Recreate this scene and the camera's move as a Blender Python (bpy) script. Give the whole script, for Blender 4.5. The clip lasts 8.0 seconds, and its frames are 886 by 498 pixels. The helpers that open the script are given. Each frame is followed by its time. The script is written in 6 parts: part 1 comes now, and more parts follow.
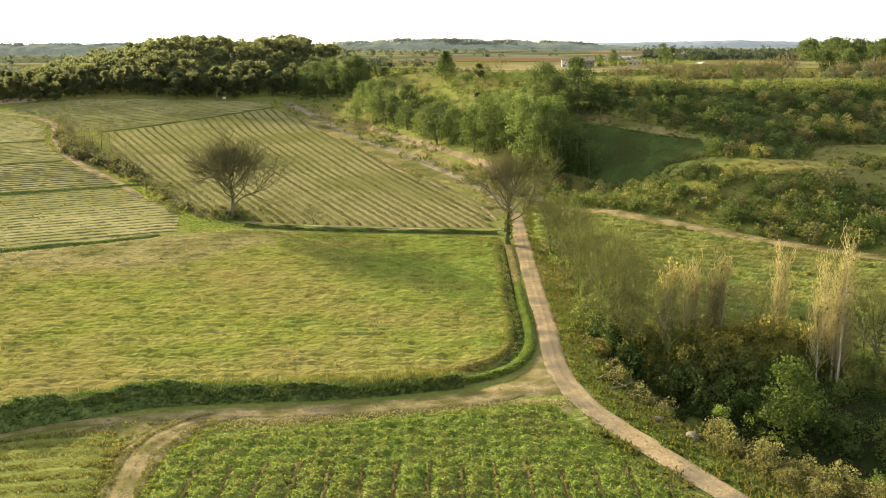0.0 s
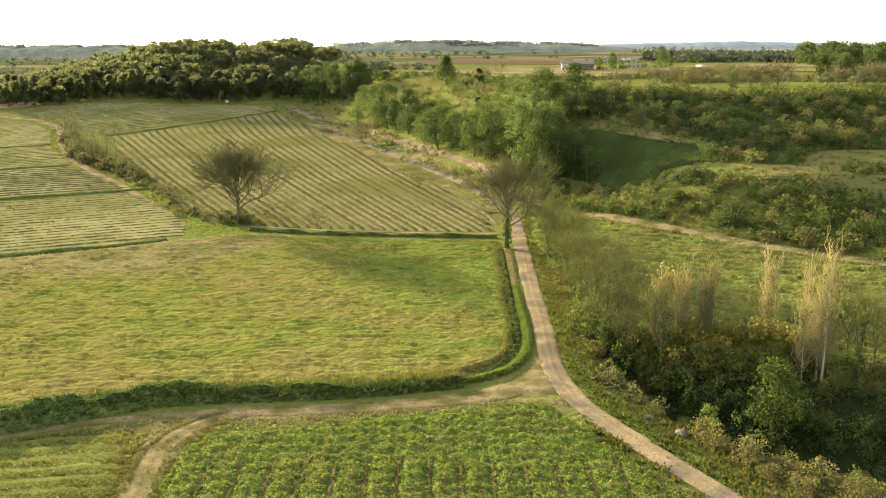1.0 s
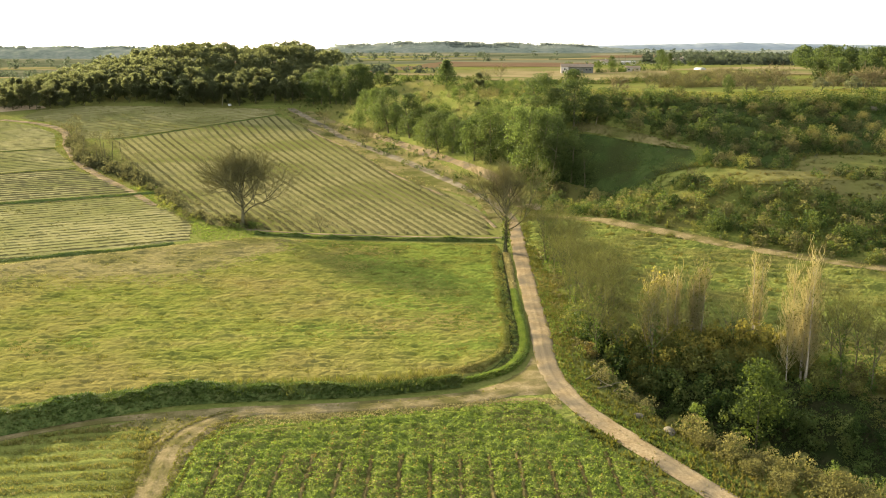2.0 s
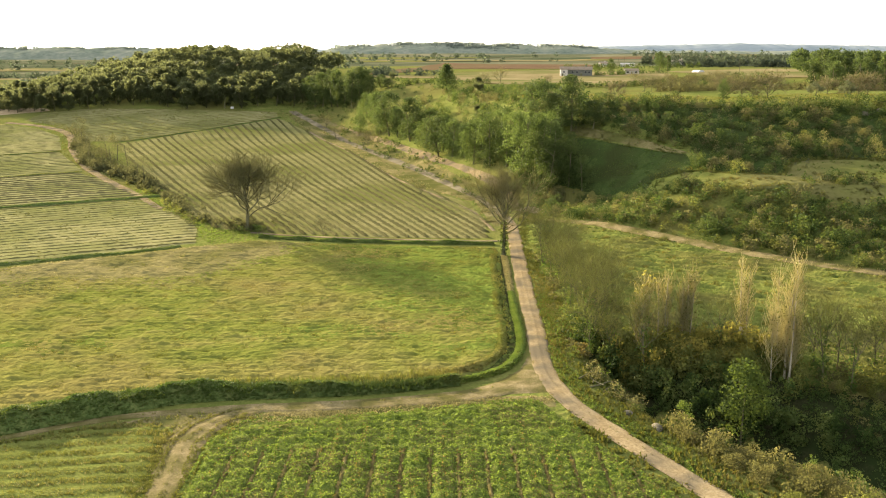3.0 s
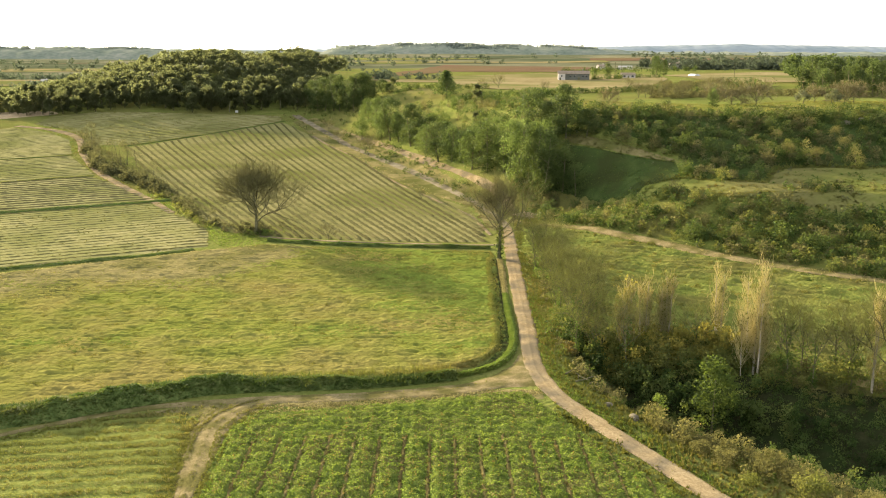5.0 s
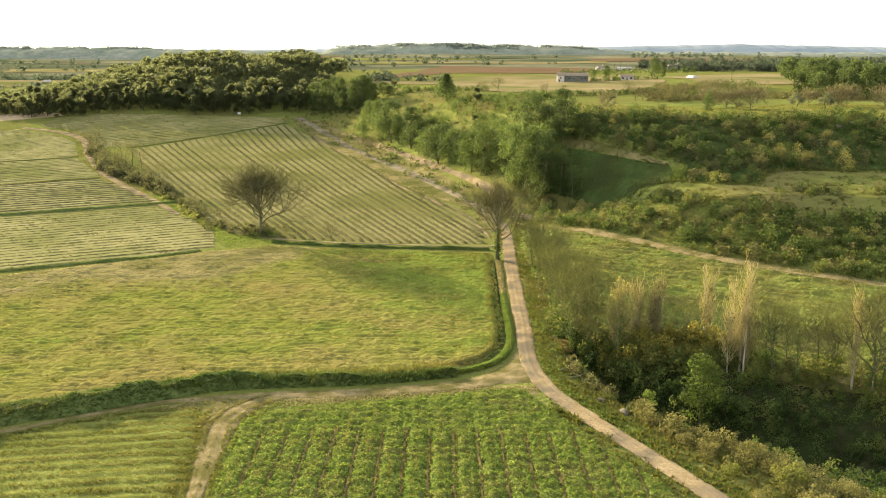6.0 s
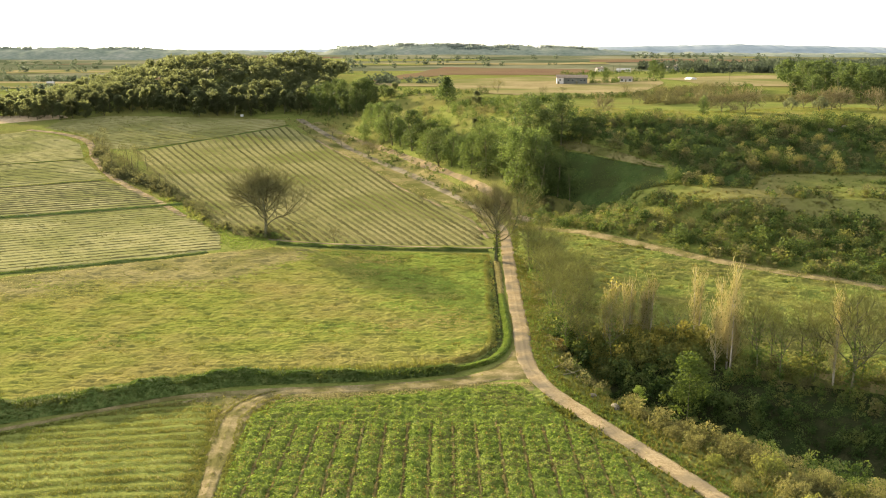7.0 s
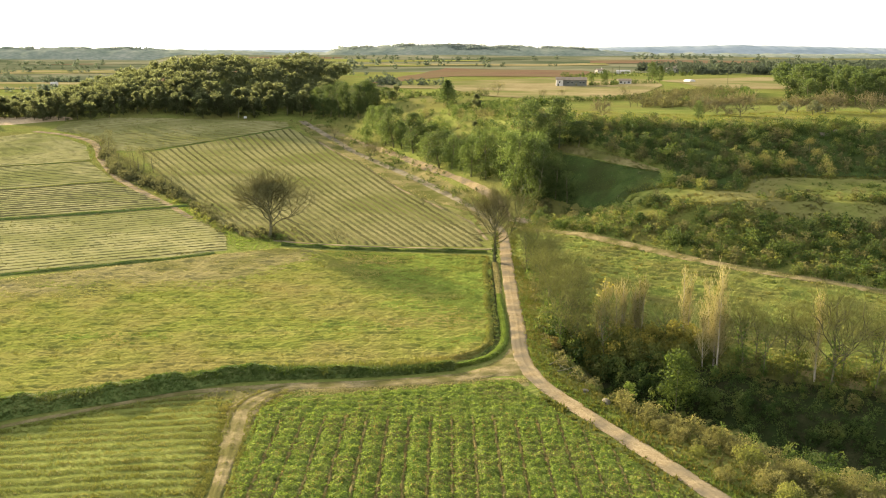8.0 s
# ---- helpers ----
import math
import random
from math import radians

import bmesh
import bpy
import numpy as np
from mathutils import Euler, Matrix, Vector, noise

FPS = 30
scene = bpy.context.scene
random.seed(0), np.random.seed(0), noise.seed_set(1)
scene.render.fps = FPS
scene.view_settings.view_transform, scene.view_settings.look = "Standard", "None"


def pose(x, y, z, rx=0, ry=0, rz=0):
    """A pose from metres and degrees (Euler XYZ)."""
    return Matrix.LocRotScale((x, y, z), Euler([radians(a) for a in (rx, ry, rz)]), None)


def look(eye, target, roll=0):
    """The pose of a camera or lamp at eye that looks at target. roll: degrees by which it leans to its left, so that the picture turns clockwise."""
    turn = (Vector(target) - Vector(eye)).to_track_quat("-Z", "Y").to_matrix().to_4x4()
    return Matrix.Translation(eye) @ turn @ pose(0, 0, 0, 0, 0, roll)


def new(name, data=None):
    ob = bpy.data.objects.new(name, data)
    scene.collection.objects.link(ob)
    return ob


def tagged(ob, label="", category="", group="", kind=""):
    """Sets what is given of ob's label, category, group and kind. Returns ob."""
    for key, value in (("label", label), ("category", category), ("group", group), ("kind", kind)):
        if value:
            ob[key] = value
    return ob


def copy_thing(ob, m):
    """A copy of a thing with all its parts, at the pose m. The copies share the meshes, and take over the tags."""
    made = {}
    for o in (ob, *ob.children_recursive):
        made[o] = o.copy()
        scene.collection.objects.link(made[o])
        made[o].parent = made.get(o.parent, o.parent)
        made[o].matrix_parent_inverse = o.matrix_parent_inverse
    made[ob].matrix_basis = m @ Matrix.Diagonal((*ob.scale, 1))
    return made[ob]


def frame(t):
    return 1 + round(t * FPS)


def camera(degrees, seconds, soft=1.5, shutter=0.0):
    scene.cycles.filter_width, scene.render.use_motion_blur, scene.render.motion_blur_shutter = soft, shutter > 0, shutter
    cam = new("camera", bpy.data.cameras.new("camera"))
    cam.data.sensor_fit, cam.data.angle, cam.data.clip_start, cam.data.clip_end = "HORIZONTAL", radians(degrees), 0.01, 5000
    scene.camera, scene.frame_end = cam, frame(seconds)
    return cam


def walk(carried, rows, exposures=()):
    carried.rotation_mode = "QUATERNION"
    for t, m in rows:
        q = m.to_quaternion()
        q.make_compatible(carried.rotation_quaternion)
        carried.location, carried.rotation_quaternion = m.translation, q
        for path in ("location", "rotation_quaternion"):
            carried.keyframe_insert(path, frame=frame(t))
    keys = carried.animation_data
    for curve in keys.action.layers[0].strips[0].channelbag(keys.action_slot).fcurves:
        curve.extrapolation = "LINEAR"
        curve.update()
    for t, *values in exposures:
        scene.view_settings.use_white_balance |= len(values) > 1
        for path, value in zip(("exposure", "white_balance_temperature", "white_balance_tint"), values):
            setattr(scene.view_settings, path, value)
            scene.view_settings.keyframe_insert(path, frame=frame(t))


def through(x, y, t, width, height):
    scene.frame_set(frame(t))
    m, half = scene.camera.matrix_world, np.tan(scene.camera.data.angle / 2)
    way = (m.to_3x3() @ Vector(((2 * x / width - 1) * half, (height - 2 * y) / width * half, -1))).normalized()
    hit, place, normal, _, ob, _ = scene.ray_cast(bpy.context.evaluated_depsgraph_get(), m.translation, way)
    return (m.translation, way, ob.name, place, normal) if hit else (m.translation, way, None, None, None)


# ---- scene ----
# The flight: seconds, x, y, z, yaw, pitch, roll; drawing back and climbing.
cam = camera(50.0, 8.0, 1.02)
PATH = [
    (0.0, 0.01, 0.02, 38.00, 0.004, -12.120, 0.000),
    (0.5, 0.00, -2.27, 38.79, 0.026, -12.091, -0.034),
    (1.0, 0.03, -4.59, 39.60, 0.052, -12.061, -0.050),
    (1.5, 0.08, -7.00, 40.42, 0.077, -12.033, -0.057),
    (2.0, 0.14, -9.50, 41.26, 0.097, -12.011, -0.058),
    (2.5, 0.20, -12.11, 42.12, 0.111, -11.996, -0.054),
    (3.0, 0.27, -14.83, 42.99, 0.117, -11.991, -0.041),
    (3.5, 0.32, -17.64, 43.87, 0.118, -11.995, -0.019),
    (4.0, 0.37, -20.54, 44.76, 0.114, -12.006, 0.010),
    (4.5, 0.42, -23.50, 45.66, 0.110, -12.021, 0.043),
    (5.0, 0.46, -26.52, 46.55, 0.106, -12.038, 0.075),
    (5.5, 0.49, -29.58, 47.44, 0.107, -12.053, 0.098),
    (6.0, 0.53, -32.69, 48.33, 0.114, -12.064, 0.109),
    (6.5, 0.58, -35.85, 49.22, 0.128, -12.070, 0.107),
    (7.0, 0.64, -39.10, 50.11, 0.149, -12.072, 0.100),
    (7.5, 0.72, -42.46, 51.03, 0.174, -12.074, 0.110),
    (8.0, 0.83, -46.01, 51.98, 0.198, -12.085, 0.175),
]
walk(cam, [(t, pose(x, y, z, 0, 0, yaw) @ pose(0, 0, 0, 90 + pitch, 0, 0) @ pose(0, 0, 0, 0, 0, roll)) for t, x, y, z, yaw, pitch, roll in PATH], [(0.0, 1.88), (8.0, 1.98)])

# ---- sun and sky: a low winter sun ahead and to the left ----
SUN_TURN, SUN_HEIGHT = 36.6, 11.2
world = bpy.data.worlds.new("sky")
scene.world = world
world.use_nodes = True
sky = world.node_tree.nodes.new("ShaderNodeTexSky")
sky.sky_type, sky.sun_disc = "NISHITA", False
sky.sun_elevation, sky.sun_rotation = radians(SUN_HEIGHT), radians(-SUN_TURN)
sky.altitude, sky.air_density, sky.dust_density, sky.ozone_density = 60, 1.0, 1.5, 1.0
milky = world.node_tree.nodes.new("ShaderNodeHueSaturation")
milky.inputs["Saturation"].default_value = 0.25
world.node_tree.links.new(sky.outputs[0], milky.inputs["Color"])
world.node_tree.links.new(milky.outputs[0], world.node_tree.nodes["Background"].inputs[0])
world.node_tree.nodes["Background"].inputs[1].default_value = 0.15
sun = new("sun", bpy.data.lights.new("sun", "SUN"))
sun.data.energy, sun.data.angle, sun.data.color = 5.0, radians(0.6), (1.0, 0.83, 0.57)
away = Vector((-math.sin(radians(SUN_TURN)) * math.cos(radians(SUN_HEIGHT)), math.cos(radians(SUN_TURN)) * math.cos(radians(SUN_HEIGHT)), math.sin(radians(SUN_HEIGHT))))
sun.matrix_world = look(away * 50, (0, 0, 0))

# ---- materials ----
def ramp(nodes, stops):
    r = nodes.new("ShaderNodeValToRGB")
    while len(r.color_ramp.elements) < len(stops):
        r.color_ramp.elements.new(0.5)
    for e, (p, c) in zip(r.color_ramp.elements, stops):
        e.position, e.color = p, (*c, 1)
    return r


def grain(tree, size, detail=4.0, coords="Position"):
    """A noise texture whose features are about size metres across."""
    n = tree.nodes.new("ShaderNodeTexNoise")
    n.inputs["Scale"].default_value, n.inputs["Detail"].default_value = 1.0 / size, detail
    if coords == "Position":
        g = tree.nodes.new("ShaderNodeNewGeometry")
        tree.links.new(g.outputs["Position"], n.inputs["Vector"])
    else:
        g = tree.nodes.new("ShaderNodeTexCoord")
        tree.links.new(g.outputs["Object"], n.inputs["Vector"])
    return n


def mix(tree, kind, fac, a, b):
    m = tree.nodes.new("ShaderNodeMix")
    m.data_type, m.blend_type = "RGBA", kind
    for socket, value in ((m.inputs[0], fac), (m.inputs[6], a), (m.inputs[7], b)):
        if isinstance(value, (int, float)):
            socket.default_value = value
        elif isinstance(value, tuple):
            socket.default_value = (*value, 1)
        else:
            tree.links.new(value, socket)
    return m.outputs[2]


def earth(name, colours, broad, fine, tint=None, tint_size=30.0, rough=0.95, bump=0.0, stretch=None, shine=0.0):
    """A ground-like surface: a ramp of colours over noise of two sizes, a broad second tint, and relief."""
    m = bpy.data.materials.new(name)
    m.use_nodes = True
    t = m.node_tree
    b = t.nodes["Principled BSDF"]
    n1, n2 = grain(t, broad, 6), grain(t, fine, 5)
    if stretch:
        for n in (n1, n2):
            mp = t.nodes.new("ShaderNodeMapping")
            mp.inputs["Rotation"].default_value = (0, 0, radians(stretch[0]))
            mp.inputs["Scale"].default_value = (1, stretch[1], 1)
            t.links.new(n.inputs["Vector"].links[0].from_socket, mp.inputs["Vector"])
            t.links.new(mp.outputs[0], n.inputs["Vector"])
    add = t.nodes.new("ShaderNodeMath")
    add.operation = "ADD"
    half = t.nodes.new("ShaderNodeMath")
    half.operation, half.inputs[1].default_value = "MULTIPLY", 0.5
    t.links.new(n1.outputs[0], add.inputs[0])
    t.links.new(n2.outputs[0], add.inputs[1])
    t.links.new(add.outputs[0], half.inputs[0])
    k = len(colours) - 1
    r = ramp(t.nodes, [(0.33 + 0.34 * i / k, c) for i, c in enumerate(colours)])
    t.links.new(half.outputs[0], r.inputs[0])
    colour = r.outputs[0]
    if tint:
        n3 = grain(t, tint_size, 3)
        f = ramp(t.nodes, [(0.42, (0, 0, 0)), (0.62, (1, 1, 1))])
        t.links.new(n3.outputs[0], f.inputs[0])
        colour = mix(t, "MIX", f.outputs[0], colour, mix(t, "MULTIPLY", 0.35, tint, colour))
    t.links.new(colour, b.inputs["Base Color"])
    b.inputs["Roughness"].default_value = rough
    b.inputs["Specular IOR Level"].default_value = shine
    if bump:
        bp = t.nodes.new("ShaderNodeBump")
        bp.inputs["Strength"].default_value, bp.inputs["Distance"].default_value = 1.0, bump
        t.links.new(n2.outputs[0], bp.inputs["Height"])
        t.links.new(bp.outputs[0], b.inputs["Normal"])
    return m


def leafage(name, colours, through=0.35, glow=None, patch=6.0, rough=0.7, soft=0.35, shine=0.05, vary=1.6, fleck=0.4):
    """Leaves: each blade or leaf its own shade, a drift of tone over the plant, light shining through."""
    m = bpy.data.materials.new(name)
    m.use_nodes = True
    t = m.node_tree
    b = t.nodes["Principled BSDF"]
    g = t.nodes.new("ShaderNodeNewGeometry")
    k = len(colours) - 1
    r = ramp(t.nodes, [(i / k, c) for i, c in enumerate(colours)])
    n = grain(t, patch, 3)
    a = t.nodes.new("ShaderNodeMath")
    a.operation, a.inputs[1].default_value = "MULTIPLY_ADD", fleck
    s = t.nodes.new("ShaderNodeMath")
    s.operation, s.inputs[1].default_value, s.inputs[2].default_value = "MULTIPLY_ADD", vary, 0.5 - fleck / 2 - vary / 2
    t.links.new(n.outputs[0], s.inputs[0])
    t.links.new(g.outputs["Random Per Island"], a.inputs[0])
    t.links.new(s.outputs[0], a.inputs[2])
    t.links.new(a.outputs[0], r.inputs[0])
    o = t.nodes.new("ShaderNodeObjectInfo")
    h = t.nodes.new("ShaderNodeHueSaturation")
    v = t.nodes.new("ShaderNodeMapRange")
    v.inputs[3].default_value, v.inputs[4].default_value = 0.8, 1.25
    t.links.new(o.outputs["Random"], v.inputs[0])
    t.links.new(v.outputs[0], h.inputs["Value"])
    t.links.new(r.outputs[0], h.inputs["Color"])
    t.links.new(h.outputs[0], b.inputs["Base Color"])
    b.inputs["Roughness"].default_value = rough
    b.inputs["Specular IOR Level"].default_value = shine
    # many tiny leaves share each spray, so its shading leans towards the sky
    lean = t.nodes.new("ShaderNodeMix")
    lean.data_type = "VECTOR"
    lean.inputs[0].default_value, lean.inputs[5].default_value = soft, (0, 0, 1)
    t.links.new(g.outputs["Normal"], lean.inputs[4])
    unit = t.nodes.new("ShaderNodeVectorMath")
    unit.operation = "NORMALIZE"
    t.links.new(lean.outputs[1], unit.inputs[0])
    t.links.new(unit.outputs[0], b.inputs["Normal"])
    tr = t.nodes.new("ShaderNodeBsdfTranslucent")
    lit = mix(t, "MULTIPLY", 1.0, h.outputs[0], glow or (1.5, 1.45, 0.8))
    t.links.new(lit, tr.inputs[0])
    mx = t.nodes.new("ShaderNodeMixShader")
    mx.inputs[0].default_value = through
    t.links.new(b.outputs[0], mx.inputs[1])
    t.links.new(tr.outputs[0], mx.inputs[2])
    t.links.new(mx.outputs[0], t.nodes["Material Output"].inputs[0])
    return m


GROUND = earth("dry_grassland", [(0.095, 0.12, 0.027), (0.145, 0.163, 0.039), (0.205, 0.2, 0.062)], 9, 0.7, (0.2, 0.19, 0.06), 45, bump=0.3)
PASTURE = earth("pasture_turf", [(0.098, 0.122, 0.027), (0.142, 0.162, 0.036), (0.195, 0.196, 0.053)], 5, 0.6, (0.175, 0.165, 0.05), 16, bump=0.35)
MEADOW = earth("meadow_turf", [(0.108, 0.125, 0.025), (0.155, 0.164, 0.033), (0.215, 0.2, 0.054)], 7, 0.8, (0.255, 0.22, 0.07), 28, bump=0.32)
CROP = earth("cover_crop_canopy", [(0.095, 0.138, 0.026), (0.15, 0.19, 0.038), (0.215, 0.23, 0.06)], 2.2, 0.35, (0.225, 0.205, 0.068), 8, bump=0.2)
MOWN = earth("mown_grass_soil", [(0.116, 0.143, 0.032), (0.166, 0.182, 0.044), (0.222, 0.219, 0.064)], 2, 0.35, (0.17, 0.185, 0.048), 12, bump=0.15)
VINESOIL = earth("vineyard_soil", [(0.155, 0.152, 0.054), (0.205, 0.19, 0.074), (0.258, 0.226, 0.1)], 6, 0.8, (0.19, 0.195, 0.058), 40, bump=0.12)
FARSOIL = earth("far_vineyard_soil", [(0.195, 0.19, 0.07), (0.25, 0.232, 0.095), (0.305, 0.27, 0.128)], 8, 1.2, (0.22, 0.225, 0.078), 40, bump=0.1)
TRACK = earth("pale_track_earth", [(0.185, 0.135, 0.068), (0.272, 0.205, 0.11), (0.365, 0.288, 0.167)], 3.5, 0.3, (0.2, 0.17, 0.115), 6, bump=0.05)
WORN = earth("worn_grassy_earth", [(0.115, 0.11, 0.034), (0.165, 0.142, 0.055), (0.225, 0.18, 0.085), (0.3, 0.24, 0.13)], 2.6, 0.35, (0.15, 0.15, 0.05), 5, bump=0.1)
PATHSOIL = earth("earth_path", [(0.15, 0.125, 0.055), (0.225, 0.178, 0.085), (0.31, 0.245, 0.13)], 1.2, 0.25, (0.16, 0.148, 0.052), 4, bump=0.08)
DRYSTRIP = earth("dry_brown_verge", [(0.14, 0.125, 0.048), (0.195, 0.165, 0.068), (0.26, 0.215, 0.1)], 5, 0.6, (0.14, 0.145, 0.045), 14, bump=0.12)
TAN = earth("tan_stubble", [(0.17, 0.14, 0.065), (0.23, 0.185, 0.09), (0.28, 0.23, 0.12)], 25, 3, (0.17, 0.18, 0.06), 70, bump=0.1)
BROWN = earth("ploughed_earth", [(0.1, 0.065, 0.04), (0.14, 0.09, 0.055), (0.18, 0.12, 0.075)], 30, 3, (0.2, 0.15, 0.08), 80, bump=0.1)
LUSH = earth("plateau_grass", [(0.11, 0.135, 0.026), (0.16, 0.175, 0.04), (0.22, 0.215, 0.065)], 12, 1.5, (0.22, 0.2, 0.075), 40, bump=0.2)
# Farmland greyed: some distance haze is put into this tan-grey.
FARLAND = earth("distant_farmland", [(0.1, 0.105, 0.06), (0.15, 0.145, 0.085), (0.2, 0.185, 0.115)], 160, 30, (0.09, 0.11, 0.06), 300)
ROCK = earth("limestone", [(0.12, 0.105, 0.07), (0.17, 0.148, 0.1), (0.22, 0.195, 0.14)], 0.8, 0.15, bump=0.05)
CLAY = earth("eroded_clay", [(0.28, 0.21, 0.12), (0.4, 0.3, 0.18), (0.5, 0.4, 0.26)], 2, 0.3, bump=0.1)
BARK = earth("grey_brown_bark", [(0.085, 0.08, 0.042), (0.13, 0.12, 0.064), (0.185, 0.168, 0.096)], 0.6, 0.08, bump=0.02)
PALEBARK = earth("pale_poplar_bark", [(0.28, 0.24, 0.17), (0.4, 0.35, 0.26), (0.5, 0.44, 0.34)], 0.8, 0.1, bump=0.01)
TWIG = leafage("bare_twigs", [(0.225, 0.208, 0.09), (0.28, 0.257, 0.115), (0.335, 0.303, 0.142)], 0.45, (1.15, 1.12, 0.8), patch=2, soft=0.5, shine=0.0)
DRYTWIG = leafage("pale_twigs", [(0.36, 0.325, 0.165), (0.44, 0.395, 0.205), (0.51, 0.46, 0.25)], 0.55, (1.2, 1.14, 0.85), patch=3, soft=0.2)
PINE = leafage("pine_needles", [(0.045, 0.063, 0.021), (0.078, 0.102, 0.033), (0.12, 0.145, 0.049)], 0.45, (1.36, 1.42, 0.8), soft=0.15, vary=2.0, fleck=0.3)
DEEPPINE = leafage("deep_green_pine_needles", [(0.035, 0.05, 0.018), (0.06, 0.081, 0.027), (0.1, 0.119, 0.04)], 0.42, (1.4, 1.4, 0.85), soft=0.35, fleck=0.15)
# Hill-wood needles paled and greyed: distance haze put into their colour.
HAZEPINE = leafage("haze_paled_needles", [(0.085, 0.1, 0.05), (0.107, 0.122, 0.06), (0.13, 0.144, 0.07)], 0.65, (1.45, 1.4, 1.0), soft=0.95, fleck=0.15)
# Far trees bluer and greyer than near ones: haze in the leaf colour.
FARTREE = leafage("haze_greyed_leaves", [(0.07, 0.092, 0.058), (0.09, 0.112, 0.07), (0.115, 0.135, 0.086)], 0.35, (1.2, 1.2, 0.95), soft=0.7)
MAQUIS = leafage("evergreen_scrub_leaves", [(0.02, 0.036, 0.011), (0.044, 0.07, 0.019), (0.084, 0.112, 0.032), (0.135, 0.148, 0.046)], 0.36, (1.55, 1.45, 0.8), patch=4, soft=0.15, vary=2.2, fleck=0.15)
FRESH = leafage("bright_green_leaves", [(0.048, 0.072, 0.018), (0.082, 0.114, 0.027), (0.125, 0.155, 0.04)], 0.45, soft=0.3, fleck=0.2)
TAWNY = leafage("tawny_thicket_leaves", [(0.084, 0.085, 0.036), (0.124, 0.12, 0.05), (0.17, 0.156, 0.07)], 0.5, (1.25, 1.2, 0.85), patch=3.2, soft=0.4, fleck=0.15)
YELLOW = leafage("yellow_autumn_leaves", [(0.145, 0.145, 0.038), (0.215, 0.198, 0.05), (0.3, 0.258, 0.072)], 0.6, (1.35, 1.27, 0.8), soft=0.4)
OLIVE = leafage("silvery_olive_leaves", [(0.105, 0.118, 0.056), (0.16, 0.17, 0.088), (0.225, 0.228, 0.13)], 0.35, (1.2, 1.2, 0.85), soft=0.6)
GRASS = leafage("meadow_grass_blades", [(0.102, 0.125, 0.023), (0.15, 0.165, 0.032), (0.21, 0.2, 0.05), (0.285, 0.235, 0.09)], 0.28, (1.2, 1.12, 0.7), patch=14, soft=0.85)
CROPLEAF = leafage("cover_crop_leaves", [(0.108, 0.165, 0.031), (0.16, 0.222, 0.045), (0.225, 0.27, 0.066)], 0.4, (1.27, 1.25, 0.75), patch=2.2, soft=0.9)
STRAW = leafage("dry_grass_blades", [(0.2, 0.184, 0.076), (0.265, 0.235, 0.102), (0.34, 0.295, 0.138)], 0.4, (1.15, 1.1, 0.85), patch=5, soft=0.92)
BANKGRASS = leafage("rough_bank_grass", [(0.05, 0.085, 0.02), (0.085, 0.125, 0.028), (0.16, 0.17, 0.05)], 0.35, patch=6, soft=0.55)
VINE = leafage("winter_vines", [(0.08, 0.078, 0.03), (0.108, 0.102, 0.042), (0.145, 0.13, 0.055)], 0.12, patch=16, soft=0.6, shine=0.0)
MIDVINE = leafage("brown_winter_vines", [(0.125, 0.112, 0.05), (0.16, 0.14, 0.062), (0.195, 0.165, 0.076)], 0.15, patch=16, soft=0.7, shine=0.0)
VINEGOLD = leafage("russet_vine_canes", [(0.155, 0.138, 0.048), (0.215, 0.178, 0.066), (0.28, 0.225, 0.09)], 0.35, (1.3, 1.15, 0.6), patch=3, soft=0.85, shine=0.0)
PLASTER = earth("pale_plaster", [(0.42, 0.38, 0.32), (0.5, 0.46, 0.4), (0.56, 0.52, 0.46)], 2.5, 0.3, bump=0.01)
# Track earth greyed: partial shade put into the colour.
GREYTRACK = earth("part_shade_track", [(0.155, 0.13, 0.08), (0.215, 0.182, 0.118), (0.275, 0.238, 0.16)], 3, 0.3, (0.17, 0.15, 0.1), 7, bump=0.05)
GREYWALL = earth("grey_plaster", [(0.1, 0.105, 0.085), (0.14, 0.14, 0.115), (0.18, 0.175, 0.145)], 2.5, 0.3, bump=0.01)
ROOFTILE = earth("weathered_tile_roof", [(0.22, 0.17, 0.12), (0.29, 0.225, 0.16), (0.35, 0.28, 0.2)], 1.5, 0.3, bump=0.03)
GLASS = earth("dark_window", [(0.02, 0.025, 0.03), (0.03, 0.035, 0.04)], 2, 0.3, rough=0.15, shine=0.5)
SHEETING = earth("white_greenhouse_sheeting", [(0.46, 0.45, 0.42), (0.55, 0.54, 0.5)], 3, 0.5, rough=0.6, shine=0.2)
THINTWIG = leafage("olive_twigs", [(0.165, 0.172, 0.056), (0.215, 0.215, 0.075), (0.27, 0.262, 0.1)], 0.45, (1.15, 1.15, 0.75), patch=2, soft=0.4, shine=0.0)
TANTWIG = leafage("tan_twigs", [(0.2, 0.172, 0.088), (0.26, 0.222, 0.118), (0.32, 0.27, 0.15)], 0.4, (1.1, 1.05, 0.85), patch=2, soft=0.4, shine=0.0)
PALEVINE = leafage("pale_winter_vines", [(0.17, 0.16, 0.06), (0.195, 0.18, 0.07), (0.225, 0.2, 0.085)], 0.2, patch=16, soft=0.8, shine=0.0)
OLIVELEAF = leafage("olive_yellow_leaves", [(0.085, 0.102, 0.029), (0.132, 0.143, 0.043), (0.19, 0.185, 0.06)], 0.55, (1.35, 1.3, 0.75), patch=4, soft=0.4, fleck=0.2)
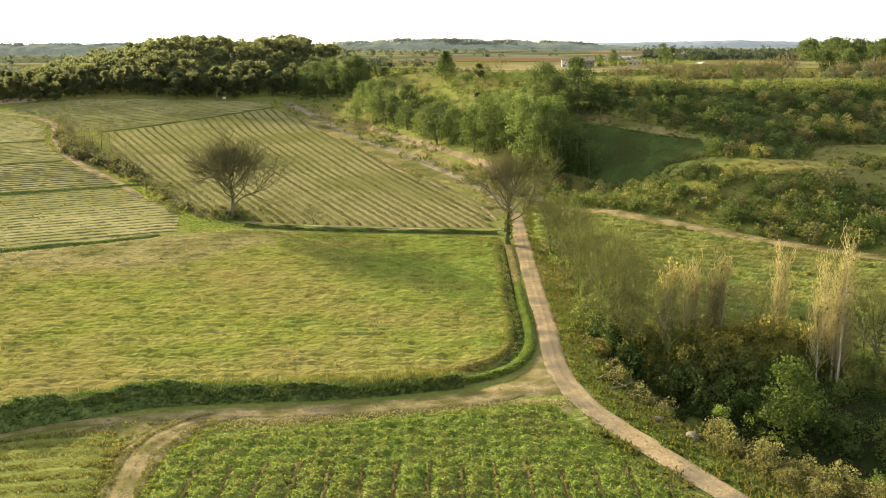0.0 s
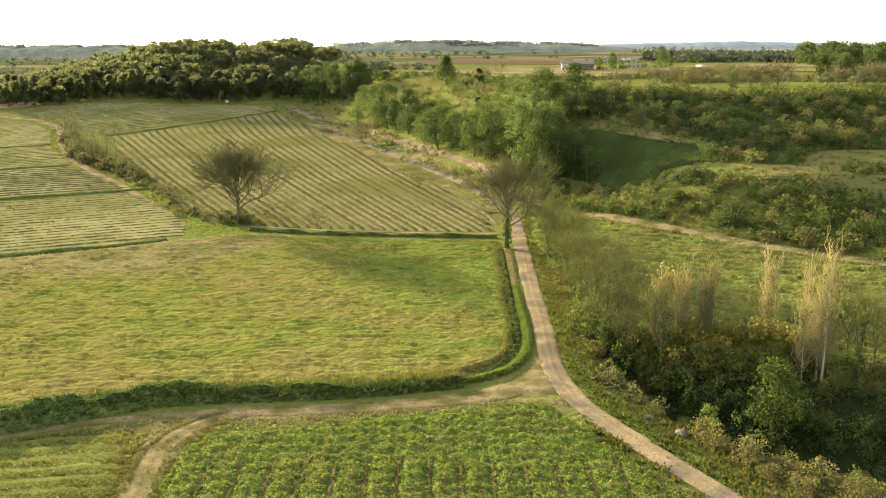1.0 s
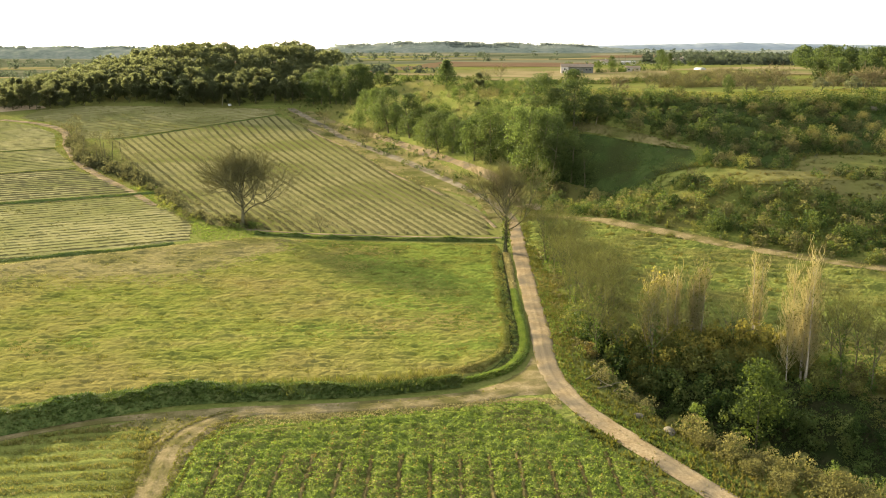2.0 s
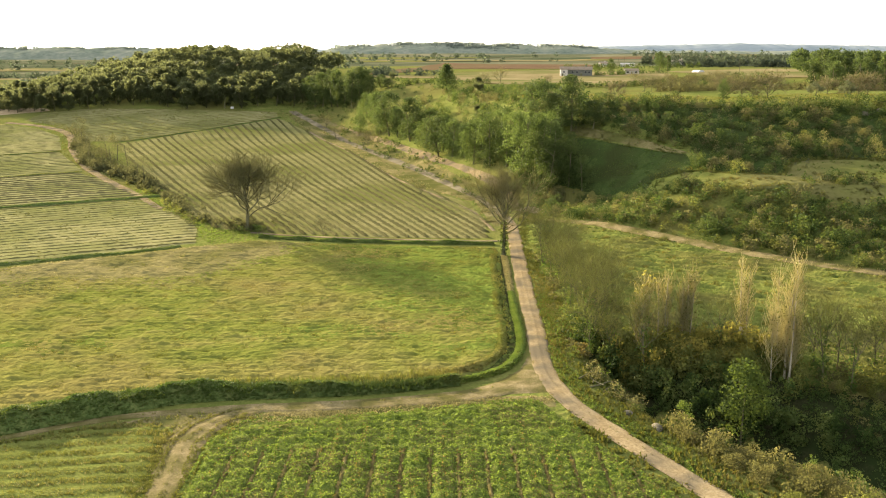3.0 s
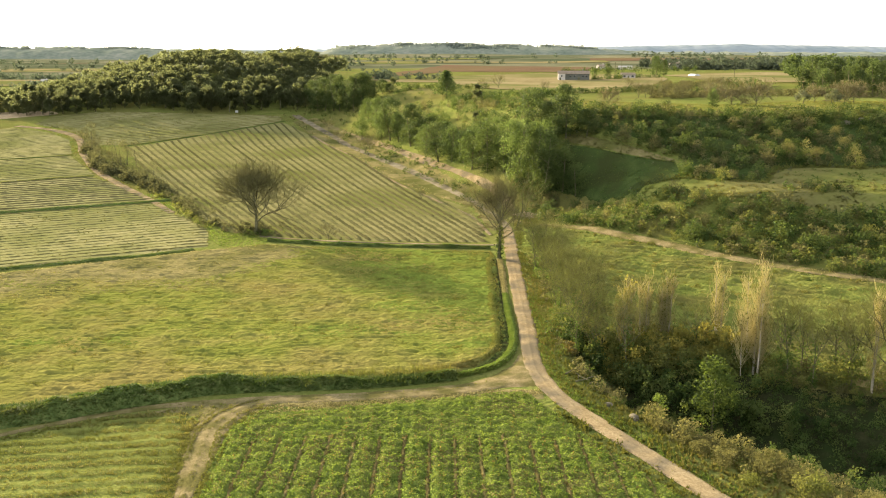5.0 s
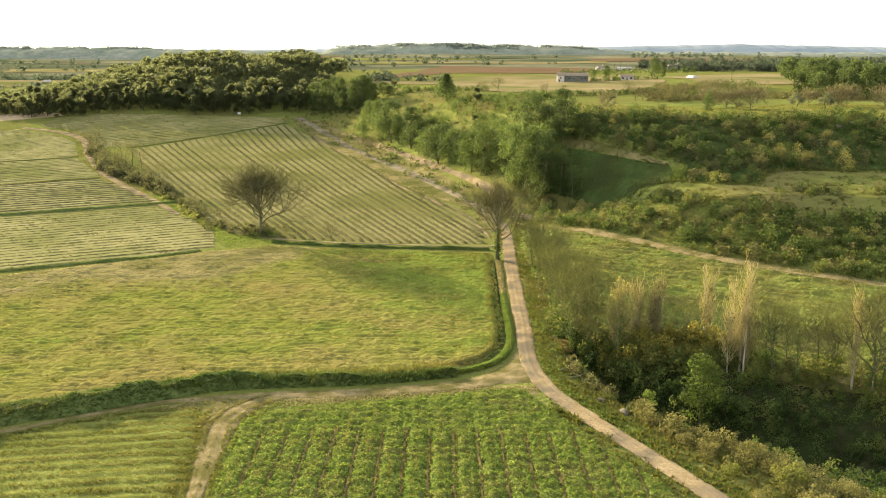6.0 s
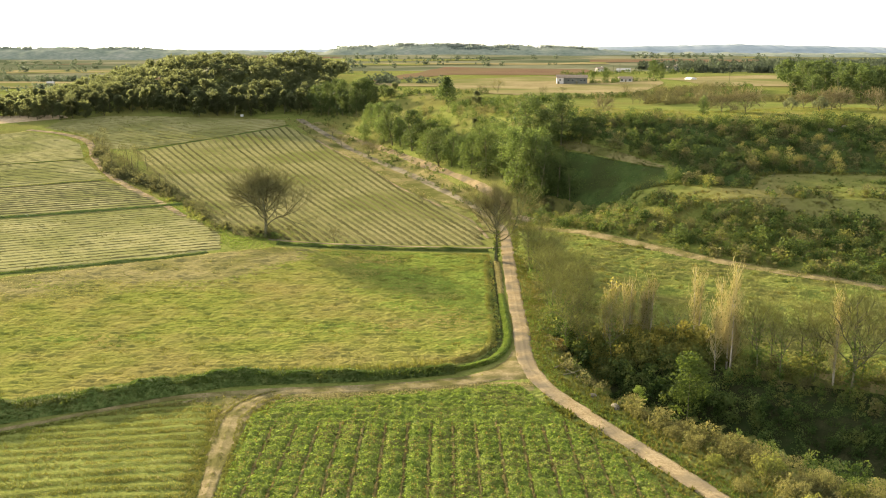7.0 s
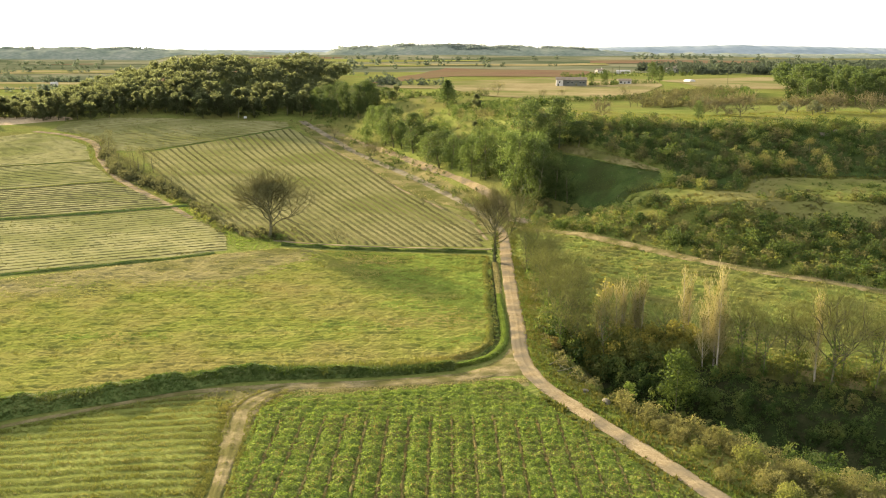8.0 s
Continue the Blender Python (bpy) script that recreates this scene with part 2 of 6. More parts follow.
BRAMBLE = leafage("dry_bramble_canes", [(0.115, 0.114, 0.04), (0.165, 0.155, 0.06), (0.21, 0.188, 0.075)], 0.45, (1.15, 1.12, 0.75), patch=2.5, soft=0.5, shine=0.0)
ASHTWIG = leafage("grey_brown_twigs", [(0.155, 0.148, 0.064), (0.2, 0.188, 0.083), (0.25, 0.23, 0.105)], 0.45, (1.1, 1.08, 0.85), patch=2, soft=0.45, shine=0.0)
DARKTWIG = leafage("dark_hedge_twigs", [(0.085, 0.09, 0.042), (0.12, 0.122, 0.056), (0.165, 0.16, 0.076)], 0.38, (1.15, 1.1, 0.8), patch=5, soft=0.6, shine=0.0)
# Near-black ground: shade of the thicket and ditch put into the colour.
SHADEGROUND = earth("shade_dark_ground", [(0.022, 0.026, 0.01), (0.034, 0.037, 0.015), (0.054, 0.052, 0.023)], 1.6, 0.25, (0.04, 0.058, 0.018), 4, bump=0.12)
# Grass darkened to hold the pines' and scrub's shade in its colour.
SHADEGRASS = earth("shade_darkened_grass", [(0.034, 0.054, 0.016), (0.055, 0.08, 0.022), (0.085, 0.11, 0.034)], 2.5, 0.4, (0.07, 0.085, 0.028), 9, bump=0.2)
BANKSOIL = earth("grassy_bank", [(0.065, 0.095, 0.028), (0.1, 0.13, 0.038), (0.155, 0.165, 0.055)], 2, 0.3, bump=0.15)
# ---- the lie of the land: valley floor, right-hand slope with its plateau, wooded hill, far ridges ----
def ease(t):
    t = np.clip(t, 0.0, 1.0)
    return t * t * (3 - 2 * t)


def waves(x, y, size, seed):
    """Smooth rolling noise from summed sines, about -1 to 1."""
    a = seed * 1.7
    u, v = x / size, y / size
    return (np.sin(u * 1.9 + a + 1.3 * np.sin(v * 0.7 + a)) + np.sin(v * 2.3 - a + 1.1 * np.sin(u * 0.9 - 2 * a))
            + np.sin((u + v) * 1.3 + 3 * a) + np.sin((u - v) * 3.1 - a) * 0.5) / 3.5


def land(x, y):
    """Height of the ground at x, y (numbers or arrays)."""
    x, y = np.asarray(x, float), np.asarray(y, float)
    valley = np.interp(y, [-900, 60, 130, 210, 300, 420, 490, 540, 700, 1200, 5000], [0, 0, -0.6, -1.5, -1.5, 1.0, 6.5, 9.5, 12, 14, 14])
    valley = valley - 6.0 * ease((-130 - x) / 220) * ease((y - 380) / 160)
    rise = y - (195.6 - 0.2 * x)
    slope = np.interp(rise, [-90, -40, 0, 10, 20, 24, 27, 40, 46, 60, 75, 90, 105, 116, 145, 300, 900, 5000], [0, 0.8, 3.0, 4.8, 7.6, 9.6, 11.4, 11.9, 12.2, 13.7, 16.7, 20.1, 23.6, 25.5, 25, 23.5, 23, 22])
    east = ((x - 22) * 0.947 + (y - 235) * 0.322)
    z = valley + (slope - valley) * ease((east + 4) / 52)
    crown = np.interp(x, [-285, -267, -247, -227, -208, -188, -168, -149, -134, -111, -99, -88, -75], [0, 2, 7, 13, 16, 19.5, 21.5, 18.5, 17.5, 15.5, 10, 3, 0])
    z = z + crown * np.exp(-(((y - 672) / 95) ** 2))
    brook = np.interp(x, [16, 24, 34, 50, 60, 80, 100, 160], [122, 111, 97, 82, 75.5, 65, 56, 39])
    z = z - 6.6 * ease((x - 19) / 9) * ease((190 - x) / 60) * np.exp(-(((y - brook) / 12.0) ** 2))
    z = z - 6.5 * np.exp(-(((x - 44) / 15) ** 2) - (((y - 247) / 15) ** 2))
    z = z + 0.9 * waves(x, y, 70, 1) * ease((y - 330) / 200) + 3.0 * waves(x, y, 260, 2) * ease((y - 900) / 900)
    return z + 6 * waves(x, y, 330, 3) * ease((y - 1500) / 800) - 10 * ease((y - 2600) / 900)

# ---- builders ----
rng = np.random.default_rng(7)


def sheet(name, verts, faces, material, smooth=False):
    """A mesh from numpy arrays; faces all triangles or all quads."""
    verts, faces = np.asarray(verts, np.float32), np.asarray(faces, np.int32)
    me = bpy.data.meshes.new(name)
    n, k = faces.shape
    me.vertices.add(len(verts))
    me.vertices.foreach_set("co", verts.ravel())
    me.loops.add(n * k)
    me.loops.foreach_set("vertex_index", faces.ravel())
    me.polygons.add(n)
    me.polygons.foreach_set("loop_start", np.arange(0, n * k, k, dtype=np.int32))
    me.polygons.foreach_set("loop_total", np.full(n, k, np.int32))
    if smooth:
        me.polygons.foreach_set("use_smooth", np.ones(n, bool))
    me.update(calc_edges=True)
    me.validate()
    me.materials.append(material)
    return me


def join(pieces):
    """One pair of arrays out of several (verts, faces)."""
    base, vs, fs = 0, [], []
    for v, f in pieces:
        vs.append(v)
        fs.append(f + base)
        base += len(v)
    return np.concatenate(vs), np.concatenate(fs)


def part(name, me, parent, label=""):
    ob = new(name, me)
    ob.parent = parent
    return tagged(ob, label) if label else ob


def inside(x, y, poly):
    """Which of the points lie in the polygon."""
    hit = np.zeros(np.shape(x), bool)
    for (x0, y0), (x1, y1) in zip(poly, poly[1:] + poly[:1]):
        if y0 != y1:
            hit ^= ((y0 > y) != (y1 > y)) & (x < (x1 - x0) * (y - y0) / (y1 - y0) + x0)
    return hit


def resample(line, step):
    line = np.asarray(line, float)
    run = np.r_[0, np.cumsum(np.hypot(*np.diff(line, axis=0).T))]
    s = np.linspace(0, run[-1], max(2, int(run[-1] / step) + 1))
    return np.stack([np.interp(s, run, line[:, 0]), np.interp(s, run, line[:, 1])], 1)


def curved(line, step=2.0):
    """A smooth line through the given points."""
    p = np.asarray(line, float)
    p = np.concatenate([2 * p[:1] - p[1:2], p, 2 * p[-1:] - p[-2:-1]])
    out = []
    for a, b, c, d in zip(p, p[1:], p[2:], p[3:]):
        for t in np.linspace(0, 1, max(2, int(np.hypot(*(c - b)) / step)), endpoint=False):
            out.append(0.5 * (2 * b + (c - a) * t + (2 * a - 5 * b + 4 * c - d) * t * t + (3 * b - a - 3 * c + d) * t ** 3))
    return np.array(out + [p[-2]])


def field(name, poly, material, step, lift=0.08, rough=0.0, size=1.5, label="", category="field", furrow=None):
    """A piece of ground draped over the land, with its own relief."""
    from mathutils.geometry import delaunay_2d_cdt
    edge = resample(poly + poly[:1], step)[:-1]
    lo, hi = edge.min(0), edge.max(0)
    gx, gy = np.meshgrid(np.arange(lo[0], hi[0], step), np.arange(lo[1], hi[1], step))
    gx, gy = gx.ravel() + rng.uniform(-0.3, 0.3, gx.size) * step, gy.ravel() + rng.uniform(-0.3, 0.3, gy.size) * step
    ok = inside(gx, gy, [tuple(p) for p in edge])
    pts = np.concatenate([edge, np.stack([gx[ok], gy[ok]], 1)])
    n = len(edge)
    v, _, f, *_ = delaunay_2d_cdt([Vector(p) for p in pts], [(i, (i + 1) % n) for i in range(n)], [], 1, 1e-4)
    v = np.array([tuple(p) for p in v])
    z = land(v[:, 0], v[:, 1]) + lift
    fade = 1.0
    if rough or furrow:
        # the relief dies away towards the edge
        near = np.concatenate([np.min((q[:, :1] - edge[None, :, 0]) ** 2 + (q[:, 1:2] - edge[None, :, 1]) ** 2, 1) for q in np.array_split(v[:, :2], max(1, len(v) // 1500))])
        fade = np.clip(np.sqrt(near) / max(1.6, step), 0.0, 1.0)
        z = z - (lift + 0.03) * (1 - fade)
    if rough:
        z = z + fade * rough * (waves(v[:, 0], v[:, 1], size, 5) + 0.7 * waves(v[:, 0], v[:, 1], size * 0.37, 6) + 1) * 0.5
    if furrow:
        turn, pitch, amp = furrow
        u = -v[:, 0] * math.sin(radians(turn)) + v[:, 1] * math.cos(radians(turn))
        wave = np.sin(u * 2 * np.pi / pitch + 2.2 * waves(v[:, 0], v[:, 1], 11, 7) + 1.2 * waves(v[:, 0], v[:, 1], 4, 8))
        z = z + fade * amp * np.maximum(0, wave) * np.clip(0.6 + 0.8 * waves(v[:, 0], v[:, 1], 3.3, 9), 0, 1.4)
    me = sheet(name, np.column_stack([v, z]), [tuple(q) for q in f], material, True)
    return tagged(new(name, me), label, category, kind="structure")


def ribbon(name, line, widths, material, lift, label, category, ruts=0.0, step=1.5):
    """A road or path draped over the land: seven points across, with wheel ruts and sunk edges."""
    c = curved(line, step)
    w = np.interp(np.linspace(0, 1, len(c)), np.linspace(0, 1, len(widths)), widths)
    d = np.gradient(c, axis=0)
    side = np.stack([d[:, 1], -d[:, 0]], 1) / np.hypot(d[:, 0], d[:, 1])[:, None]
    across = np.array([-1.0, -0.72, -0.45, -0.12, 0.12, 0.45, 0.72, 1.0])
    drop = np.array([-0.12, 0.02, -ruts, ruts * 0.6, ruts * 0.6, -ruts, 0.02, -0.12])
    wob = 1 + 0.08 * np.sin(np.arange(len(c)) * 0.9) * np.cos(np.arange(len(c)) * 0.37)
    xy = c[:, None] + side[:, None] * (across[None, :] * (w * wob)[:, None] / 2)[..., None]
    z = land(xy[..., 0], xy[..., 1]) + lift + drop
    v = np.concatenate([xy, z[..., None]], -1).reshape(-1, 3)
    k, n = len(across), len(c)
    i = (np.arange(n - 1)[:, None] * k + np.arange(k - 1)).ravel()
    me = sheet(name, v, np.stack([i, i + 1, i + k + 1, i + k], 1), material, True)
    return tagged(new(name, me), label, category, kind="structure")


def leaves(centres, size, flat=0.0, out=None):
    """Leaf sprays: one crooked three-cornered piece at each centre, turned at random or lying across the way out."""
    n = len(centres)
    a = rng.normal(size=(n, 3))
    a[:, 2] *= 1 - flat
    if out is not None:
        o = out + rng.normal(0, 0.6, (n, 3))
        o /= np.linalg.norm(o, axis=1)[:, None] + 1e-9
        a -= o * np.sum(a * o, 1)[:, None]
    a /= np.linalg.norm(a, axis=1)[:, None] + 1e-9
    b = np.cross(a, rng.normal(size=(n, 3)) if out is None else o)
    b /= np.linalg.norm(b, axis=1)[:, None] + 1e-9
    s = (np.asarray(size) * rng.uniform(0.6, 1.3, n))[:, None] * 0.62
    j = lambda: rng.uniform(0.7, 1.15, (n, 1))
    v = np.stack([centres + a * s * j(), centres + (-0.5 * a + 0.8 * b) * s * j(), centres + (-0.5 * a - 0.8 * b) * s * j()], 1).reshape(-1, 3)
    return v, np.arange(3 * n).reshape(-1, 3)


def blades(roots, height, width, count=3, lean=0.6):
    """Tufts: each of count bent, pointed blades."""
    n = len(roots)
    r = np.repeat(roots, count, 0)
    h = np.repeat(np.asarray(height) * np.ones(n), count) * rng.uniform(0.6, 1.3, n * count)
    w = np.repeat(np.asarray(width) * np.ones(n), count)
    t = rng.uniform(0, 2 * np.pi, n * count)
    out = np.stack([np.cos(t), np.sin(t), 0 * t], 1)
    side = np.stack([-np.sin(t), np.cos(t), 0 * t], 1) * (w / 2)[:, None]
    r = r + out * (w * 0.6)[:, None]
    tip = r + out * (h * lean * rng.uniform(0.3, 1.2, n * count))[:, None] + np.array([0, 0, 1.0]) * h[:, None]
    v = np.stack([r - side, r + side, tip], 1).reshape(-1, 3)
    return v, np.arange(3 * n * count).reshape(-1, 3)


def tube(path, radii, sides=5):
    """A tapered limb along a path, as quads."""
    path, radii = np.asarray(path, float), np.asarray(radii, float)
    d = np.gradient(path, axis=0)
    d /= np.linalg.norm(d, axis=1)[:, None] + 1e-9
    ref = np.where(np.abs(d[:, 2:3]) > 0.9, np.array([[1.0, 0, 0]]), np.array([[0, 0, 1.0]]))
    u = np.cross(d, ref)
    u /= np.linalg.norm(u, axis=1)[:, None] + 1e-9
    w = np.cross(d, u)
    t = np.arange(sides) * 2 * np.pi / sides
    ring = path[:, None] + radii[:, None, None] * (np.cos(t)[None, :, None] * u[:, None] + np.sin(t)[None, :, None] * w[:, None])
    n = len(path)
    i, k = np.meshgrid(np.arange(n - 1), np.arange(sides), indexing="ij")
    k2 = (k + 1) % sides
    f = np.stack([i * sides + k, i * sides + k2, (i + 1) * sides + k2, (i + 1) * sides + k], -1).reshape(-1, 4)
    return ring.reshape(-1, 3), f


def limb(start, way, length, radius, bend=0.25, rise=0.15, knots=5, tip=0.25):
    """A crooked limb: its path and radii."""
    p, d = [np.array(start, float)], np.array(way, float) / np.linalg.norm(way)
    for _ in range(knots - 1):
        d = d + rng.normal(size=3) * bend * 0.5 + np.array([0, 0, rise])
        d /= np.linalg.norm(d)
        p.append(p[-1] + d * length / (knots - 1))
    return np.array(p), np.linspace(radius, radius * tip, knots)


def branching(height, trunk_part, limbs, radius, spread=(0.5, 1.2), twig=0.028, order=(5, 5, 5), shrink=0.62, lean=0.0, leader=0.22):
    """Trunk and limbs (first) and twigs (second) of a bare tree, grown by repeated forking, and the twig ends."""
    wood, fine, ends = [], [], []

    def grow(start, way, length, r, level):
        last = level == len(order)
        p, rad = limb(start, way, length, max(r, twig), 0.42, 0.07, 2 if last else (3 if level == len(order) - 1 else 5), 0.45)
        (fine if level >= len(order) - 1 else wood).append(tube(p, rad, 3 if level >= len(order) - 1 else 5))
        if last:
            ends.append(p[-1])
            return
        for k in range(order[level]):
            f = 0.3 + 0.7 * (k + rng.uniform(0.2, 1)) / order[level]
            q = np.array([np.interp(f, np.linspace(0, 1, len(p)), p[:, a]) for a in range(3)])
            d = (p[-1] - p[0]) / np.linalg.norm(p[-1] - p[0])
            off = rng.normal(size=3)
            off -= d * (off @ d)
            off /= np.linalg.norm(off)
            turn = rng.uniform(0.35, 0.95)
            grow(q, d * math.cos(turn) + off * math.sin(turn) + np.array([0, 0, 0.08]), length * shrink * rng.uniform(0.75, 1.15), r * 0.5, level + 1)

    trunk, rad = limb((0, 0, -0.3), (lean, 0.02, 1), height * (trunk_part + leader), radius, 0.1, 0.05, 7, 0.6 if leader < 0.3 else 0.3)
    rad[0] *= 1.5
    wood.append(tube(trunk, rad, 8))
    first = trunk_part / (trunk_part + leader)
    for k in range(limbs):
        f = first + (1 - first) * (k + 0.5) / limbs
        q = np.array([np.interp(f, np.linspace(0, 1, 7), trunk[:, a]) for a in range(3)])
        t = 2.4 * k + rng.uniform(-0.4, 0.4)
        tilt = np.interp(f, [first, 1], [spread[1], spread[0]]) * rng.uniform(0.85, 1.15)
        grow(q, (math.sin(tilt) * math.cos(t), math.sin(tilt) * math.sin(t), math.cos(tilt)), (height - q[2]) * 0.56 * (1 + 0.25 * math.sin(tilt)), radius * 0.4, 0)
    return join(wood), join(fine), np.array(ends)


def lobes(height, width, low, count, per, size, flatten=0.75):
    """Leaf sprays gathered in uneven lobes round a crown; denser on each lobe's outside, and lying across it."""
    spray, way = [], []
    for i in range(count):
        f = rng.uniform(0, 1)
        z = low + (height - low) * (0.12 + 0.8 * f)
        reach = width * 0.5 * math.sqrt(max(0.05, 1 - (2 * f - 0.85) ** 2 * 0.75)) * rng.uniform(0.35, 0.85)
        t = rng.uniform(0, 2 * np.pi)
        c = np.array([reach * np.cos(t), reach * np.sin(t), z])
        r = width * rng.uniform(0.14, 0.25)
        d = rng.normal(size=(per, 3))
        d /= np.linalg.norm(d, axis=1)[:, None]
        way.append(d.copy())
        d *= (r * rng.uniform(0.45, 1.05, per) ** 0.5)[:, None]
        d[:, 2] *= flatten
        spray.append(c + d)
    return leaves(np.concatenate(spray), size, out=np.concatenate(way))


def place(kind, root, x, y, scale, turn, sink=0.0, stretch=1.0):
    """A copy of a finished plant, on the ground at x, y."""
    m = pose(x, y, float(land(x, y)) - sink, 0, 0, turn) @ Matrix.Diagonal((scale, scale, scale * stretch, 1))
    ob = copy_thing(root, pose(0, 0, 0))
    ob.matrix_basis = m
    return ob

# ---- ground ----
def spaced(stops):
    """Grid lines: from stop to stop at the given spacing."""
    out = [stops[0][0]]
    for (a, _), (b, s) in zip(stops, stops[1:]):
        n = max(1, int(round((b - a) / s)))
        out += list(a + (b - a) * np.arange(1, n + 1) / n)
    return np.array(out)


xs = spaced([(-4200, 0), (-1500, 130), (-500, 40), (-200, 12), (-20, 5), (140, 3), (260, 8), (700, 30), (1600, 90), (4200, 140)])
ys = spaced([(-900, 0), (-100, 100), (40, 14), (180, 4), (320, 3), (560, 6), (900, 17), (2000, 60), (4790, 70)])
gx, gy = np.meshgrid(xs, ys)
nx, ny = len(xs), len(ys)
i = (np.arange(ny - 1)[:, None] * nx + np.arange(nx - 1)).ravel()
me = sheet("ground", np.stack([gx.ravel(), gy.ravel(), land(gx, gy).ravel()], 1), np.stack([i, i + 1, i + nx + 1, i + nx], 1), GROUND, True)
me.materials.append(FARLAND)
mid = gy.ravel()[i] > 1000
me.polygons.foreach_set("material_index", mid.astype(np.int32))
ground = tagged(new("ground", me), "dry winter grassland of a broad valley and plateau", "ground", kind="structure")

ROAD = [(36.5, 48), (32.9, 57.3), (27.8, 69), (24.4, 76.5), (20.1, 86.2), (16, 96.5), (14.1, 106.5), (14.0, 116), (14.6, 130), (14.9, 146), (15.4, 165.2), (16.2, 190), (17.0, 212), (16.6, 236), (11.7, 260), (4.6, 285), (-9.9, 328), (-27.5, 374), (-47, 424), (-66, 470), (-84, 515)]
PATH_LINE = [(-75, 66), (-65, 74.5), (-59, 79.4), (-53.7, 82.8), (-49, 86), (-43.9, 89.2), (-38.6, 91.9), (-32.6, 93.5), (-24.7, 94.9), (-15.9, 95.6), (-7.1, 97), (1.8, 99), (7.4, 101.8), (13.2, 107)]
DIAGONAL = [(-21.5, 95.6), (-25, 93.2), (-27.6, 89.6), (-28.8, 84.6), (-28.2, 77.6), (-27.6, 70.8), (-27.0, 64.6), (-26.5, 60), (-26, 50), (-25.6, 40)]
BANK = [(-71.5, 75), (-63.5, 82.8), (-56.9, 87), (-49.7, 90.3), (-42.1, 94.2), (-34.5, 98.6), (-25.8, 100.2), (-16.6, 100.8), (-7.4, 102), (1.9, 104.5), (7.8, 109), (11, 117), (11.9, 127), (12.0, 140), (12.3, 154), (12.7, 170), (13, 186)]
EDGE = [(19.7, 238), (30, 226), (37.5, 216), (48, 201), (58.6, 186.2), (67.5, 174.5), (76, 165), (86, 156), (94, 148), (112, 134), (140, 112)]

VINEYARD = [(-46, 214), (-56, 218.5), (-70, 242), (-89, 284), (-117, 342), (-147.6, 412), (-126.5, 440), (-103.1, 468.6), (-86.6, 489.7), (-66.7, 447.7), (-40.7, 388), (-21.4, 324), (-5.2, 285.7), (8.2, 259.4), (11, 228.6), (10.5, 206), (-12.8, 207.5), (-28.3, 210)]
MEADOW_POLY = [(-110, 160), (-93, 172), (-81.6, 180), (-69.6, 187), (-57.2, 196), (-44.7, 203.5), (-28.3, 199.5), (-12.8, 197.5), (11.5, 195), (11.9, 186), (11.2, 154), (10.6, 127), (9.4, 117), (5, 109), (-7.5, 103.5), (-25.8, 101.5), (-35, 101), (-43, 96.5), (-51, 93), (-58, 89.6), (-65, 85.5), (-95, 60), (-150, 80)]
CROP_EAST = [(-21.5, 92), (-25, 88), (-12, 92), (0, 94.8), (6, 96.6), (10.5, 97.6), (12, 97), (13, 94), (15, 89.6), (17.8, 82), (21.3, 74.5), (25, 66.4), (30, 55), (33, 44), (34, 25), (-23.8, 25), (-24.7, 60), (-26.2, 77), (-26.4, 84)]
CROP_WEST = [(-33.5, 91), (-40, 89.6), (-49, 84.6), (-56, 80), (-62, 75.8), (-73, 66), (-95, 45), (-95, 25), (-27.2, 25), (-28.3, 60), (-30, 78), (-31, 85)]
FIELD_EAST = [(19, 200), (21, 226), (30, 223), (37.5, 213), (48, 198.5), (58.6, 184), (67.5, 172), (76, 162.6), (94, 146), (112, 131), (140, 109), (140, 80), (85, 84), (62, 101), (51, 109), (42, 117), (33, 130), (28, 142), (20, 152)]
WEST_1 = [(-57, 200.5), (-69.6, 191.5), (-81.6, 184.5), (-93, 178), (-103.8, 171.5), (-135, 155), (-170, 228), (-138, 243), (-115.5, 253.5), (-90, 268), (-76, 246), (-62, 222)]
WEST_2 = [(-90.5, 271), (-115.5, 256.5), (-138, 246), (-175, 230), (-205, 285), (-167, 305), (-147.5, 315.5), (-131, 325), (-107, 296)]
WEST_3 = [(-131, 329), (-147.5, 319), (-167, 308.5), (-206, 288), (-232, 345), (-194, 364), (-175, 373), (-161, 383)]
WEST_4 = [(-162, 388), (-175.3, 377), (-194, 368), (-232, 350), (-270, 440), (-228, 478), (-203, 460), (-181, 434)]
NORTH = [(-150, 418), (-126.5, 444), (-103, 472.5), (-87.5, 494), (-92, 512), (-130, 516), (-167, 524), (-204, 531), (-225, 518), (-222, 488), (-202, 472), (-177, 442), (-168, 420)]

meadow = field("meadow", MEADOW_POLY, MEADOW, 0.55, 0.08, 0.3, 1.6, "rough green meadow with straw-coloured grass patches", furrow=(6, 1.7, 0.19))
DRYMEADOW = earth("withered_meadow_turf", [(0.15, 0.135, 0.05), (0.2, 0.172, 0.068), (0.255, 0.21, 0.09)], 5, 0.6, (0.16, 0.155, 0.05), 18, bump=0.25)
FRESHMEADOW = earth("fresh_meadow_turf", [(0.098, 0.135, 0.024), (0.142, 0.18, 0.032), (0.19, 0.208, 0.046)], 5, 0.6, (0.15, 0.165, 0.036), 14, bump=0.3)
me = meadow.data
me.materials.append(DRYMEADOW)
me.materials.append(FRESHMEADOW)
mid = np.zeros(3 * len(me.polygons))
me.polygons.foreach_get("center", mid)
mx, my = mid[0::3], mid[1::3]


